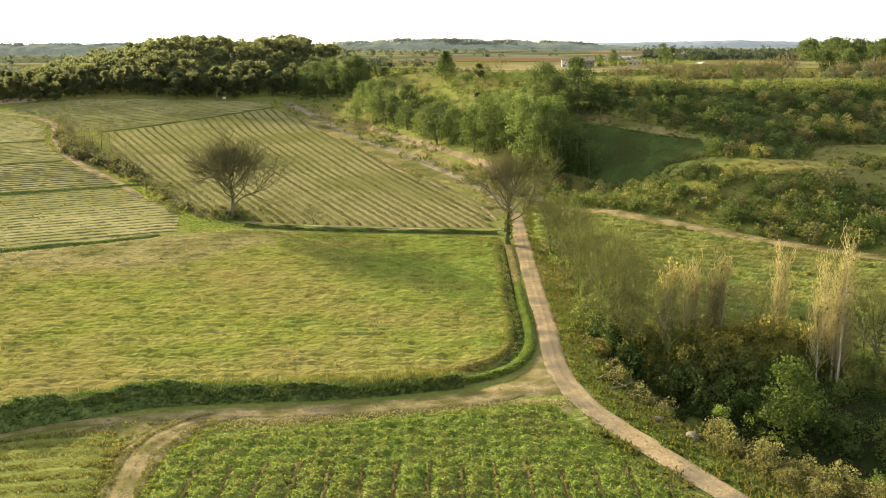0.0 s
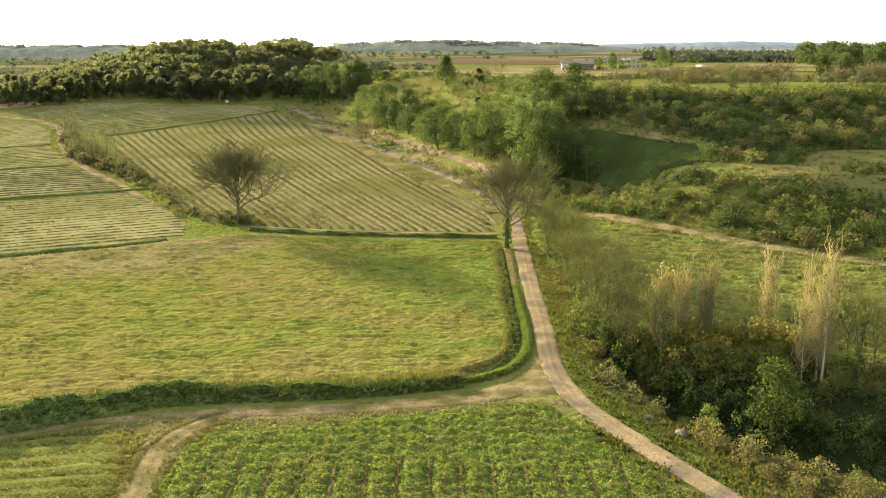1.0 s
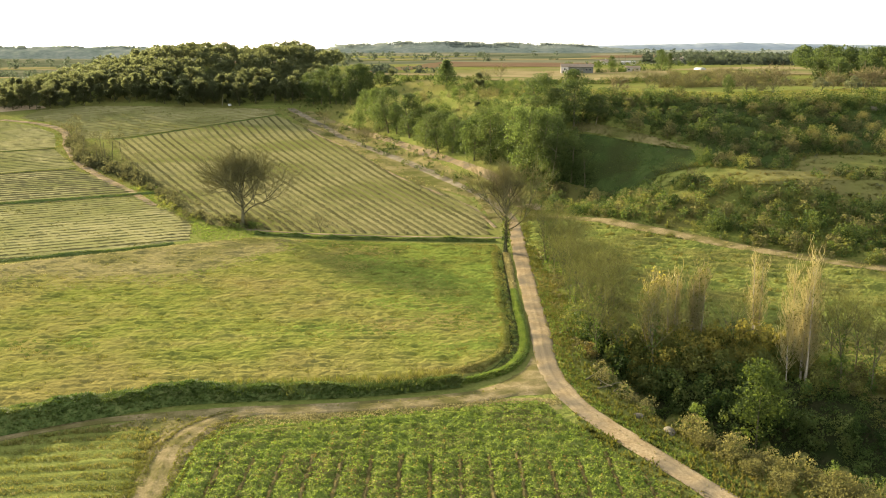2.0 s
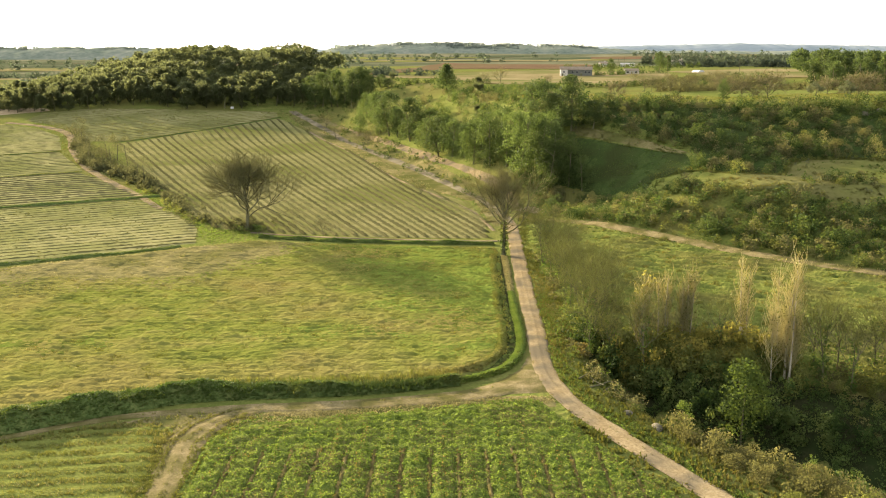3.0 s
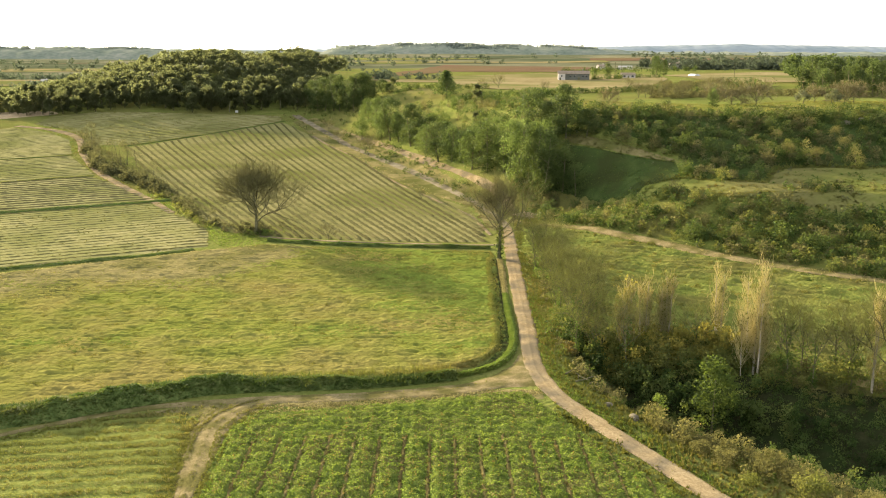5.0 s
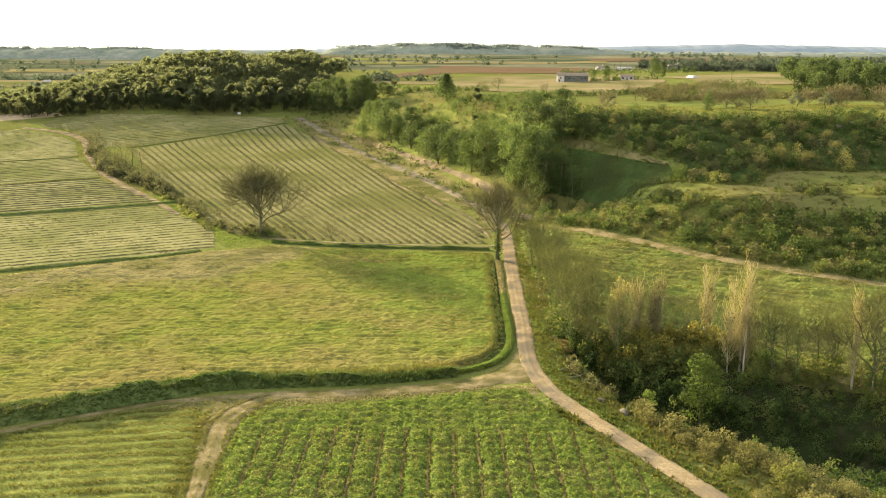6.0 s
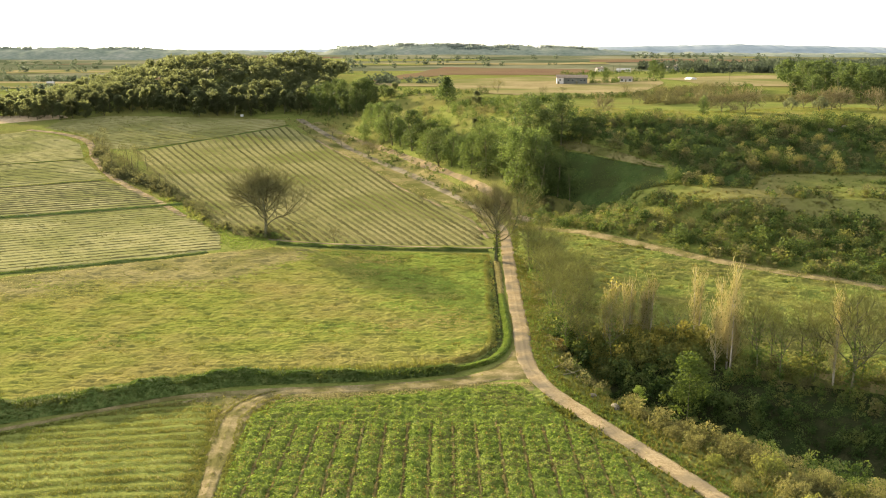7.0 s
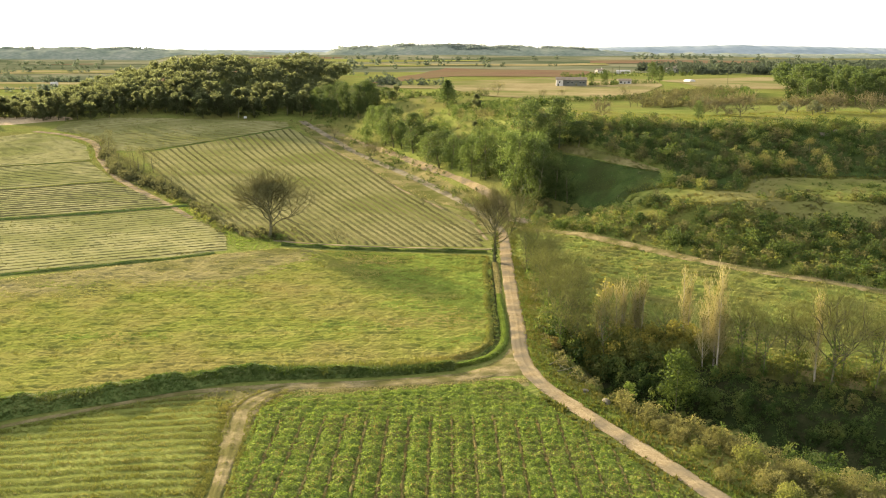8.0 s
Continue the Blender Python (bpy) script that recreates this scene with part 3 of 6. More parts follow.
def withered(x, y):
    """How dry the meadow is: its north-western corner, fading out in streaks."""
    return (y - 151 - 0.25 * (x + 60)) / 22 - ease((x + 52) / 34) * 2.2 + 0.35 * waves(x, 2.5 * y, 14, 48) + 0.25 * waves(x, 2 * y, 4, 49)


def refreshed(x, y):
    """How lush the meadow is: its eastern end, and a band across its middle."""
    return np.maximum((x + 24) / 22 + (y - 150) / 60, 0.55 - np.abs(y - 128 - 0.1 * x) / 16) + 0.5 * waves(x, 2.5 * y, 12, 58) + 0.3 * waves(x, 2 * y, 3.5, 59) - 0.35


chance = rng.random(len(mx))
kind = np.where(withered(mx, my) > 0.1 + 0.7 * chance, 1, np.where(refreshed(mx, my) > 0.1 + 0.8 * chance, 2, 0))
me.polygons.foreach_set("material_index", kind.astype(np.int32))
crop_east = field("crop_field", CROP_EAST, CROP, 0.35, 0.06, 0.42, 0.85, "vine field with lush green cover between russet rows")
field("crop_field", CROP_WEST, MOWN, 0.5, 0.08, 0.08, 1.5, "green field mown in low ridged swathes", furrow=(7.5, 2.45, 0.13))
field("vineyard", VINEYARD, VINESOIL, 2.5, 0.08, 0.1, 3, "winter vineyard with long straight rows on pale earth")
field("pasture", FIELD_EAST, PASTURE, 0.6, 0.1, 0.2, 2.0, "sloping green pasture with windrows of cut grass", furrow=(-32, 3.0, 0.6))
for k, poly in enumerate((WEST_1, WEST_2, WEST_3, WEST_4)):
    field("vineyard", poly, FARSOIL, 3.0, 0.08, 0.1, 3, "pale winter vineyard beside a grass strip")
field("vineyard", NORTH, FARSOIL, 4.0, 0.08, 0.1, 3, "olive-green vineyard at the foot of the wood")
ribbon("road", ROAD, [3.0, 2.9, 3.0, 3.2, 2.6, 2.5, 2.6, 3.4, 4.4, 4.6, 4.8], TRACK, 0.2, "pale stony farm track with a grassy crown", "road", 0.05)
# Greyer ribbon over the upper track; its tone stands for part shade.
ribbon("road", [(17.0, 226), (16.6, 236), (11.7, 260), (4.6, 285), (-9.9, 328), (-27.5, 374), (-47, 424), (-66, 470), (-84, 515)], [1.6, 2.6, 3.4, 3.4, 3.6, 3.6], GREYTRACK, 0.3, "upper track's carriageway, greyed as if in part shade", "road", 0.04)
ribbon("path", PATH_LINE, [1.0, 1.0, 1.1, 1.8, 3.2, 3.6, 5.0], PATHSOIL, 0.15, "earth cart path with worn wheel ruts", "path", 0.06)
ribbon("path", DIAGONAL, [2.6, 4.6, 5.0, 3.6, 2.3, 1.9, 1.8, 1.8, 1.8], PATHSOIL, 0.14, "worn earth path between two fields", "path", 0.06)
ribbon("path", [(-47, 214.5), (-44, 212.5), (-28.3, 208), (-12.8, 205.4), (0, 204), (11, 203), (16, 205)], [2.2, 0.8, 1.5, 0.7, 1.3, 0.9, 1.8], TRACK, 0.1, "pale headland path below the vineyard", "path", 0.04)
ribbon("path", [(20.5, 250), (18, 270), (12.8, 290), (1.7, 321), (-10.6, 354), (-24.5, 393), (-40.5, 431), (-60, 472)], [2.2, 3.4, 2.0, 4.0, 2.6, 4.2, 2.4, 3.0], TRACK, 0.16, "bare pale earth strip at the pines' foot", "path", 0.04)
ribbon("path", [(12.5, 216), (7.5, 245), (-6.2, 283), (-22, 326), (-42, 390), (-65, 445)], [0.9, 1.6, 0.8, 1.8, 0.9, 1.5], TRACK, 0.14, "tan earth margin along the vineyard", "path", 0.02)
ribbon("path", EDGE, [2.0, 2.8, 3.4, 3.2, 3.8, 3.4], PATHSOIL, 0.22, "dry tawny track along the pasture's crest", "path", 0.04)
ribbon("path", [(-228, 483), (-203, 466), (-179, 439), (-159.4, 393), (-135.5, 342), (-126, 325), (-108, 296), (-94, 274), (-80, 249)], [4, 4.5, 3.6, 4.2, 3.4, 3.0, 2.2], TRACK, 0.16, "pale grassy lane between vineyards", "path", 0.04, 3.0)
field("junction", [(1, 98), (4, 101.8), (7.6, 105.6), (10.4, 109.8), (12.4, 117), (13.4, 112), (14.2, 104), (14.8, 100.5), (10, 100), (5, 98.8)], PATHSOIL, 0.8, 0.13, 0.06, 1.0, "trodden earth where path and track meet", "path")
field("dry_verge", [(-82, 490), (-66.2, 449), (-40, 389), (-20.6, 325), (-4.4, 286.6), (9, 260), (11.8, 228), (14.6, 214), (16.2, 234), (17, 255), (11, 284), (-1, 323), (-15.6, 364), (-38, 430), (-72, 508)], DRYSTRIP, 2.0, 0.1, 0.15, 3, "dry brown grass strip between vineyard and track", "verge")
# Shade of the pines is painted into the hollow's grass.
field("hollow_grass", [(29, 264), (36, 257), (42.3, 252), (48.4, 243), (52.4, 236), (58, 233), (66, 234), (67, 247), (58, 258.5), (48, 270), (39, 282), (33, 282)], SHADEGRASS, 1.2, 0.1, 0.25, 2, "green grass hollow, pines' shade painted into its colour", "field")
def terrace_low(x):
    return np.interp(x, [50, 56, 62, 72, 84, 96, 140], [44, 40, 37, 27, 24, 20, 18])


def terrace_high(x):
    return np.interp(x, [50, 56, 63, 72, 84, 92, 100, 140], [58, 56, 49, 37, 34, 45, 47, 48])


def terrace_top(x):
    return terrace_high(x) + 6 * ease((x - 60) / 10) + 8 * ease((x - 84) / 8)


field("terrace_grass", [(x, 195.6 - 0.2 * x + float(terrace_low(x))) for x in range(54, 150, 6)] + [(x, 195.6 - 0.2 * x + float(terrace_top(x))) for x in range(144, 50, -6)], LUSH, 1.6, 0.1, 0.35, 2.5, "sunlit grass terrace across the slope", "field")
field("dry_grass", [(38.5, 284), (48, 270.8), (57.5, 259.5), (66.5, 247.8), (67.8, 248.6), (59.6, 262), (50, 274.5), (40.8, 287.5)], DRYSTRIP, 1.4, 0.14, 0.15, 1.5, "tan dry grass strip above the shaded hollow", "verge")
# Dark floor stands for the shadows between the bushes.
field("scrub_floor", [(x, 195.6 - 0.2 * x + float(terrace_top(x)) + 0.8) for x in range(68, 150, 6)] + [(150, 276), (120, 282), (90, 287), (66, 290), (50, 293), (44.5, 290.5), (54, 277.5), (63.5, 264.5), (70.5, 251.5)], SHADEGRASS, 1.8, 0.12, 0.25, 2, "ground under the slope's scrub, dark in place of bush shadows", "ground")
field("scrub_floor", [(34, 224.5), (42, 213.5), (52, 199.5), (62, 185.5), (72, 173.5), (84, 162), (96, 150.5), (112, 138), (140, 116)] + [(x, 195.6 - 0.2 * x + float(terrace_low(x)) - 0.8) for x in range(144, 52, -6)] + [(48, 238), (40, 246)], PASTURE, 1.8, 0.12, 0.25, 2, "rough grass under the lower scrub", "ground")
field("dry_grass", [(-39, 90.4), (-33, 93), (-27, 94), (-24.4, 93.8), (-27.4, 89.4), (-30.6, 84.6), (-31.4, 88.6)], WORN, 0.8, 0.1, 0.08, 1, "tan dry grass where the paths meet", "verge")
field("dry_grass", [(-22, 92.2), (-12, 92.3), (0, 95), (6, 96.8), (10.5, 97.9), (12.1, 97.2), (13.2, 94.4), (14.3, 94.8), (14.1, 98.6), (12.1, 99.5), (9.7, 99.7), (5.6, 98.7), (1, 97.4), (-12, 94.7), (-22, 94.3)], DRYSTRIP, 0.8, 0.1, 0.1, 1, "straw-coloured grass edging of the crop", "verge")

# ---- plants: one of each kind is built, then copied ----
def plant(name, wood, wood_mat, crown, crown_mat, label, category, group="", extra=()):
    """A tree or bush out of trunk and crown arrays."""
    root = tagged(new(name), label, category, group)
    if wood is not None:
        part("trunk", sheet("trunk", *wood, wood_mat, True), root)
    tagged(part("crown", sheet("crown", *crown, crown_mat), root), kind="stuff")
    for pname, arrays, material, plabel in extra:
        tagged(part(pname, sheet(pname, *arrays, material), root, plabel), kind="stuff")
    return root


def pine(height, width, low, count, per, size, material, label, group, limbs=6):
    """A pine: leaning trunk, a few limbs, needle sprays in uneven lobes."""
    wood = []
    p, r = limb((0, 0, -0.4), (rng.uniform(-0.1, 0.1), rng.uniform(-0.1, 0.1), 1), height * 0.85, height * 0.02, 0.1, 0.05, 6, 0.3)
    wood.append(tube(p, r, 6))
    for k in range(limbs):
        f = rng.uniform(0.35, 0.95)
        b = np.array([np.interp(f, np.linspace(0, 1, 6), p[:, a]) for a in range(3)])
        t = rng.uniform(0, 6.28)
        q, r2 = limb(b, (np.cos(t), np.sin(t), 0.5), width * 0.4, height * 0.007, 0.3, 0.1, 4, 0.3)
        wood.append(tube(q, r2, 4))
    return plant("pine_tree", join(wood), BARK, lobes(height, width, low, count, per, size), material, label, "tree", group)


def scatter(variants, spots):
    """Joins copies of plant arrays at spots (x, y, scale, turn) into one pair of arrays."""
    out = []
    for n, (x, y, s, turn) in enumerate(spots):
        v, f = variants[n % len(variants)]
        c, si = math.cos(turn), math.sin(turn)
        w = np.stack([v[:, 0] * c - v[:, 1] * si, v[:, 0] * si + v[:, 1] * c, v[:, 2]], 1) * s
        out.append((w + np.array([x, y, float(land(x, y))]), f))
    return join(out)


def bush(width, height, count, per, size):
    return lobes(height, width, -0.15 * height, count, per, size, 0.8)


def spots(n, box, keep, low, high):
    """Random spots in a box where keep(x, y) holds."""
    x, y = rng.uniform(box[0], box[1], n), rng.uniform(box[2], box[3], n)
    ok = keep(x, y)
    x, y = x[ok], y[ok]
    s, t = rng.uniform(low, high, len(x)), rng.uniform(0, 6.28, len(x))
    return list(zip(x, y, s, t))


def spread(n, box, keep, low, high, gap, most):
    """Spots that keep their distance from one another."""
    out = []
    for x, y, s, t in spots(n, box, keep, low, high):
        if all((x - a) ** 2 + (y - b) ** 2 > gap * gap for a, b, *_ in out):
            out.append((x, y, s, t))
        if len(out) >= most:
            break
    return out


def rise_of(x, y):
    return y - (195.6 - 0.2 * x)


# the two bare trees by the meadow
wood, fine, ends = branching(17, 0.17, 15, 0.44, (0.28, 1.2), 0.027, (7, 6, 7), 0.68, leader=0.44)
ash = plant("bare_tree", wood, BARK, fine, ASHTWIG, "spreading leafless tree at the meadow's corner", "tree")
ash.matrix_basis = pose(-49, 217.5, float(land(-49, 217.5))) @ Matrix.Diagonal((1.16, 1.16, 1.0, 1))
wood, fine, ends = branching(18, 0.26, 14, 0.4, (0.25, 1.4), 0.024, (6, 6, 7), 0.65, leader=0.4)
ivy = leaves(np.stack([rng.normal(0, 0.4, 620), rng.normal(0, 0.4, 620), rng.uniform(0, 7.5, 620)], 1), 0.42)
oak = plant("bare_tree", wood, BARK, fine, TWIG, "tall leafless tree with ivied trunk beside the track", "tree", extra=[("ivy", ivy, MAQUIS, "dark ivy round the trunk")])
oak.matrix_basis = pose(13, 187, float(land(13, 187)))

# smaller bare trees
wood, fine, ends = branching(8, 0.15, 8, 0.14, (0.3, 1.1), 0.03, (4, 4, 3))
sapling = plant("bare_tree", wood, BARK, fine, TWIG, "small leafless tree among dry grass", "tree", "small bare trees")
sapling.matrix_basis = pose(-34, 388, float(land(-34, 388)))
for x, y, s, t in [(-50, 425, 0.8, 40), (-58, 455, 0.9, 90), (-29, 209.5, 0.55, 10), (-166, 412, 1.0, 200), (-152, 386, 0.9, 300), (-144, 372, 0.7, 20), (-33, 398, 0.8, 70), (-7, 274, 0.45, 120), (100, 492, 0.9, 60), (66, 498, 0.6, 160), (30, 505, 1.0, 220), (52, 470, 0.7, 280), (20, 470, 0.8, 10)]:
    place("bare_tree", sapling, x, y, s, t)

# poplars
def poplar(height, stems, label):
    wood, fine, ends = [], [], []
    for k in range(stems):
        sx, sy = rng.normal(0, 1.15 if stems > 6 else 0.5, 2) * (k > 0)
        p, r = limb((sx, sy, -0.3), (sx * 0.03, sy * 0.03, 1), height * (1 - 0.09 * k), 0.17 - 0.014 * k, 0.03, 0.05, 8, 0.15)
        wood.append(tube(p, r, 6))
        for _ in range(int(height * 5)):
            f = rng.uniform(0.14, 0.97)
            b = np.array([np.interp(f, np.linspace(0, 1, 8), p[:, a]) for a in range(3)])
            t = rng.uniform(0, 6.28)
            q, r2 = limb(b, (0.62 * np.cos(t), 0.62 * np.sin(t), 1), height * rng.uniform(0.1, 0.25) * (1.15 - f * 0.5), 0.032, 0.2, 0.1, 4, 0.35)
            fine.append(tube(q, r2, 3))
            for _ in range(3):
                b2 = q[rng.integers(1, 4)]
                t2 = rng.uniform(0, 6.28)
                s, r3 = limb(b2, (0.4 * np.cos(t2), 0.4 * np.sin(t2), 1), rng.uniform(0.6, 1.5), 0.024, 0.2, 0.1, 2, 0.5)
                fine.append(tube(s, r3, 3))
                ends.append(s[-1])
    return join(wood), join(fine), np.array(ends)


for x, y, h, stems, leafy in [(46, 107, 16.8, 9, 0.15), (44.6, 122, 12.5, 3, 0.15), (35.3, 118, 12.5, 6, 0.25), (33, 121, 11, 4, 0.15), (29.5, 119, 12.2, 5, 0.5), (60, 99, 14, 2, 0.05)]:
    wood, fine, ends = poplar(h, stems, "")
    pick = np.repeat(ends, 2, 0)
    pick = pick[rng.random(len(pick)) < 0.06 + leafy]
    extra = [("foliage", leaves(pick + rng.normal(0, 0.22, pick.shape), 0.27), YELLOW if leafy > 0.45 else OLIVELEAF, "last yellowing leaves")] if len(pick) else []
    tree = plant("poplar_tree", wood, PALEBARK, fine, DRYTWIG, "slender upswept poplar, nearly bare, pale stems" if leafy < 0.3 else "slender poplar with its last yellow leaves", "tree", "poplars in the thicket", extra)
    tree.matrix_basis = pose(x, y, float(land(x, y)), 0, 0, rng.uniform(0, 360))

# thicket: bare saplings with ivy
thin = []
for _ in range(3):
    wood, fine, ends = branching(11, 0.28, 7, 0.12, (0.15, 0.8), 0.024, (4, 3, 3))
    pick = rng.choice(len(ends), 300)
    creeper = leaves(np.stack([rng.normal(0, 0.42, 170), rng.normal(0, 0.42, 170), 7.5 * rng.random(170) ** 1.3], 1), 0.36)
    t = plant("bare_tree", wood, BARK, fine, THINTWIG, "thin leafless sapling in the thicket", "tree", "thicket saplings", [("creeper", creeper, BANKGRASS, "green creeper on the stem"), ("foliage", leaves(ends[pick] + rng.normal(0, 0.3, (len(pick), 3)), 0.14), OLIVELEAF, "last olive-yellow leaves")])
    thin.append(t)
SAPLINGS = [(24, 196, 0.75), (27, 192, 0.8), (23.5, 206, 0.6), (22, 200, 0.6), (21.5, 119, 0.75), (23, 124, 0.9), (25, 118, 0.85), (25.5, 139, 1.05), (28, 142, 0.95), (24, 130, 1.0), (22, 144, 0.9), (26.5, 150, 0.85), (23, 154, 0.9), (21.5, 172, 0.85), (24.5, 176, 0.85), (20.5, 138, 0.75), (51, 110, 1.0), (79, 91, 1.1), (50, 104, 1.1), (52.5, 101, 1.0), (57.5, 100, 0.95), (61, 95, 1.35), (64, 98, 1.1), (67, 93, 1.2)]
SAPLINGS += [(53.5, 108, 1.0), (58, 107, 1.1), (25, 128, 0.9), (23, 134, 1.0), (27, 136, 0.95), (24, 142, 0.9), (22.5, 150, 0.85), (25, 146, 0.8), (24.5, 121, 0.8), (21.5, 158, 0.8), (21, 166, 0.75), (23.5, 170, 0.8), (22, 178, 0.8), (25, 184, 0.7), (73, 92, 1.2), (77, 96, 1.2), (22.5, 127, 0.8), (39, 114, 0.8), (41, 118, 0.75), (26, 131, 1.0), (23.5, 138, 0.9)]
# the stand is thickest between the track and the poplars and again past the tall poplar
for x, y, s, t in spread(900, (20, 34, 110, 178), lambda x, y: inside(x, y, [(20, 176), (20, 128), (24, 114), (31, 112), (33, 130), (29, 150), (26, 176)]), 0.75, 1.2, 2.8, 12):
    SAPLINGS.append((x, y, s))
for x, y, s, t in spread(300, (48, 92, 78, 110), lambda x, y: inside(x, y, [(50, 103), (60, 94), (92, 80), (92, 92), (70, 101), (56, 108)]), 1.0, 1.4, 5.0, 4):
    SAPLINGS.append((x, y, s))
for n, (x, y, s) in enumerate(SAPLINGS):
    if n < 3:
        thin[n].matrix_basis = pose(x, y, float(land(x, y)), 0, 0, n * 70) @ Matrix.Diagonal((s, s, s, 1))
    else:
        place("bare_tree", thin[n % 3], x, y, s, n * 83)

wood, fine, ends = branching(16, 0.2, 11, 0.3, (0.25, 1.1), 0.024, (5, 5, 5), leader=0.45)
ivy = leaves(np.stack([rng.normal(0, 0.35, 220), rng.normal(0, 0.35, 220), rng.uniform(0, 4.5, 220)], 1), 0.3)
big = plant("bare_tree", wood, BARK, fine, THINTWIG, "large spreading leafless tree at the thicket's edge", "tree", extra=[("ivy", ivy, MAQUIS, "dark ivy round the trunk")])
big.matrix_basis = pose(61.8, 96.3, float(land(61.8, 96.3)))
field("dry_verge", [(49, 106), (53, 105.5), (60, 100.5), (66, 94), (72, 91.5), (74, 96), (66.5, 101.5), (60, 106.5), (53, 110.5)], DRYSTRIP, 0.9, 0.16, 0.12, 1.2, "tan dry litter along the pasture's foot", "verge")

# bright young tree, and green bushes of the thicket
young = plant("young_tree", tube(*limb((0, 0, -0.2), (0, 0, 1), 5.2, 0.09, 0.05, 0.02, 5, 0.3), 5), BARK, lobes(6.8, 3.8, 0.3, 46, 90, 0.17), FRESH, "young bright green tree in front of the dark thicket", "tree")
young.matrix_basis = pose(37.6, 97.5, float(land(37.6, 97.5))) @ Matrix.Diagonal((1.95, 1.95, 1.65, 1))
small = plant("young_tree", tube(*limb((0, 0, -0.2), (0, 0, 1), 3, 0.06, 0.05, 0.02, 5, 0.3), 5), BARK, lobes(4.0, 2.2, 0.2, 24, 50, 0.16), FRESH, "small light green tree at the track's verge", "tree")
small.matrix_basis = pose(29.5, 95, float(land(29.5, 95))) @ Matrix.Diagonal((1.25, 1.25, 1.3, 1))

# belt of pines along the track and on the slope
near_pines = [pine(16, 9.2, low, 52, 95, 0.38, PINE, "round-crowned green pine at the slope's foot", "pine belt") for low in (-1.2, -1.5, -0.8, -1.8)]
deep_pines = [pine(16, 9.6, 0.2, 60, 95, 0.38, DEEPPINE, "dark dense-crowned pine above the belt", "pine belt") for low in range(2)]
# x, y, height, width of crown: the great clump, the belt up the track, the far end
CLUMP = [(10, 306, 15.3, 9.8), (15, 296, 18.4, 9.5), (20, 288, 14.3, 8.4), (23, 273, 22.0, 10.6), (28, 264, 21.2, 10.3), (32, 260, 19.6, 9.3), (36, 258, 14.6, 7.6), (30, 257, 15.6, 8.5), (39.5, 255, 10.4, 6.7), (13, 316, 14.0, 9.1), (22, 300, 14.3, 8.7), (27, 292, 12.1, 7.5), (19, 311, 10.5, 8.0), (31, 296, 18, 11.5), (36, 291, 12, 9), (40, 285, 18, 11.5), (46, 280, 9.1, 7.3), (25, 281, 17, 9), (32, 271, 17, 9), (30, 279, 15, 9), (37, 264, 12, 8), (35, 282, 12, 8)]
BELT = [(3, 326, 14.5, 10.4), (7, 318, 11.5, 8.1), (-2, 335, 15.5, 11.7), (-7, 355, 11.9, 10.1), (3, 334, 7.9, 8.5), (-14, 376, 18.5, 11.9), (-20, 393, 13.5, 8.7), (-10, 380, 8.8, 9.6), (-24, 402, 20.2, 12.5), (-32, 435, 15.3, 10.9), (-38, 453, 12.5, 8.5), (-39, 430, 11, 6.6), (-6, 374, 9.4, 8.3), (1, 352, 8.9, 7.8), (-29, 415, 13, 9)]
FAR_END = [(-73, 527, 14.4, 11.6), (-68, 521, 20, 9.8), (-62, 513, 15.6, 11.2), (-58, 506, 21, 9.5), (-54, 500, 13.7, 11.0), (-49, 492, 19.5, 9.2), (-44, 489, 19.5, 9.2), (-41, 489, 16.8, 8.6), (-39, 497, 10.6, 7.8), (-34, 504, 8.2, 6.9), (-30, 499, 5.1, 6.2), (-79, 547, 16, 9.5), (-47, 505, 17, 10), (-64, 532, 18, 11), (-72, 540, 17, 11)]
for n, (x, y, h, w) in enumerate(CLUMP + BELT + FAR_END):
    deep = n in (13, 14, 15, 16, 24, 27, 30) or n >= len(CLUMP + BELT)
    tree = near_pines[n] if n < 4 else deep_pines[0] if n == 13 else deep_pines[1] if n == 14 else copy_thing((deep_pines if deep else near_pines)[n % (2 if deep else 4)], pose(0, 0, 0))
    tree.matrix_basis = pose(x, y, float(land(x, y)), 0, 0, n * 67) @ Matrix.Diagonal((w / 9.2, w / 9.2, h / 16, 1))

# lone fir-shaped pine above the belt: tiers of drooping boughs that widen downwards
trunk = tube(*limb((0, 0, -0.4), (0, 0, 1), 11.6, 0.26, 0.03, 0.05, 6, 0.2), 6)
sprays = []
for k in range(96):
    f = (k + 0.5) / 96
    reach = (1 - f) ** 0.8 * 5.2 * rng.uniform(0.75, 1.1) + 0.3
    turn = 2.4 * k
    r = rng.uniform(0.1, 1, 44) ** 0.7
    p = np.stack([np.cos(turn) * reach * r, np.sin(turn) * reach * r, 0.8 + 10.8 * f + 0.9 * r ** 2 - 0.5 * r], 1)
    sprays.append(p + rng.normal(0, 1, p.shape) * (0.45, 0.45, 0.25))
fir = plant("pine_tree", trunk, BARK, leaves(np.concatenate(sprays), 0.5), DEEPPINE, "lone cone-shaped dark pine above the belt", "tree")
fir.matrix_basis = pose(1.1, 428.5, float(land(1.1, 428.5))) @ Matrix.Diagonal((1.3, 1.3, 1.0, 1))

# wooded hill: the front trees singly, the mass behind them as one wood
far_pines = [pine(13.5, 9.0, 0.4, 26, 100, 0.65, HAZEPINE, "pine in the hill wood, needles paled for haze", "hill wood", 3) for _ in range(4)]
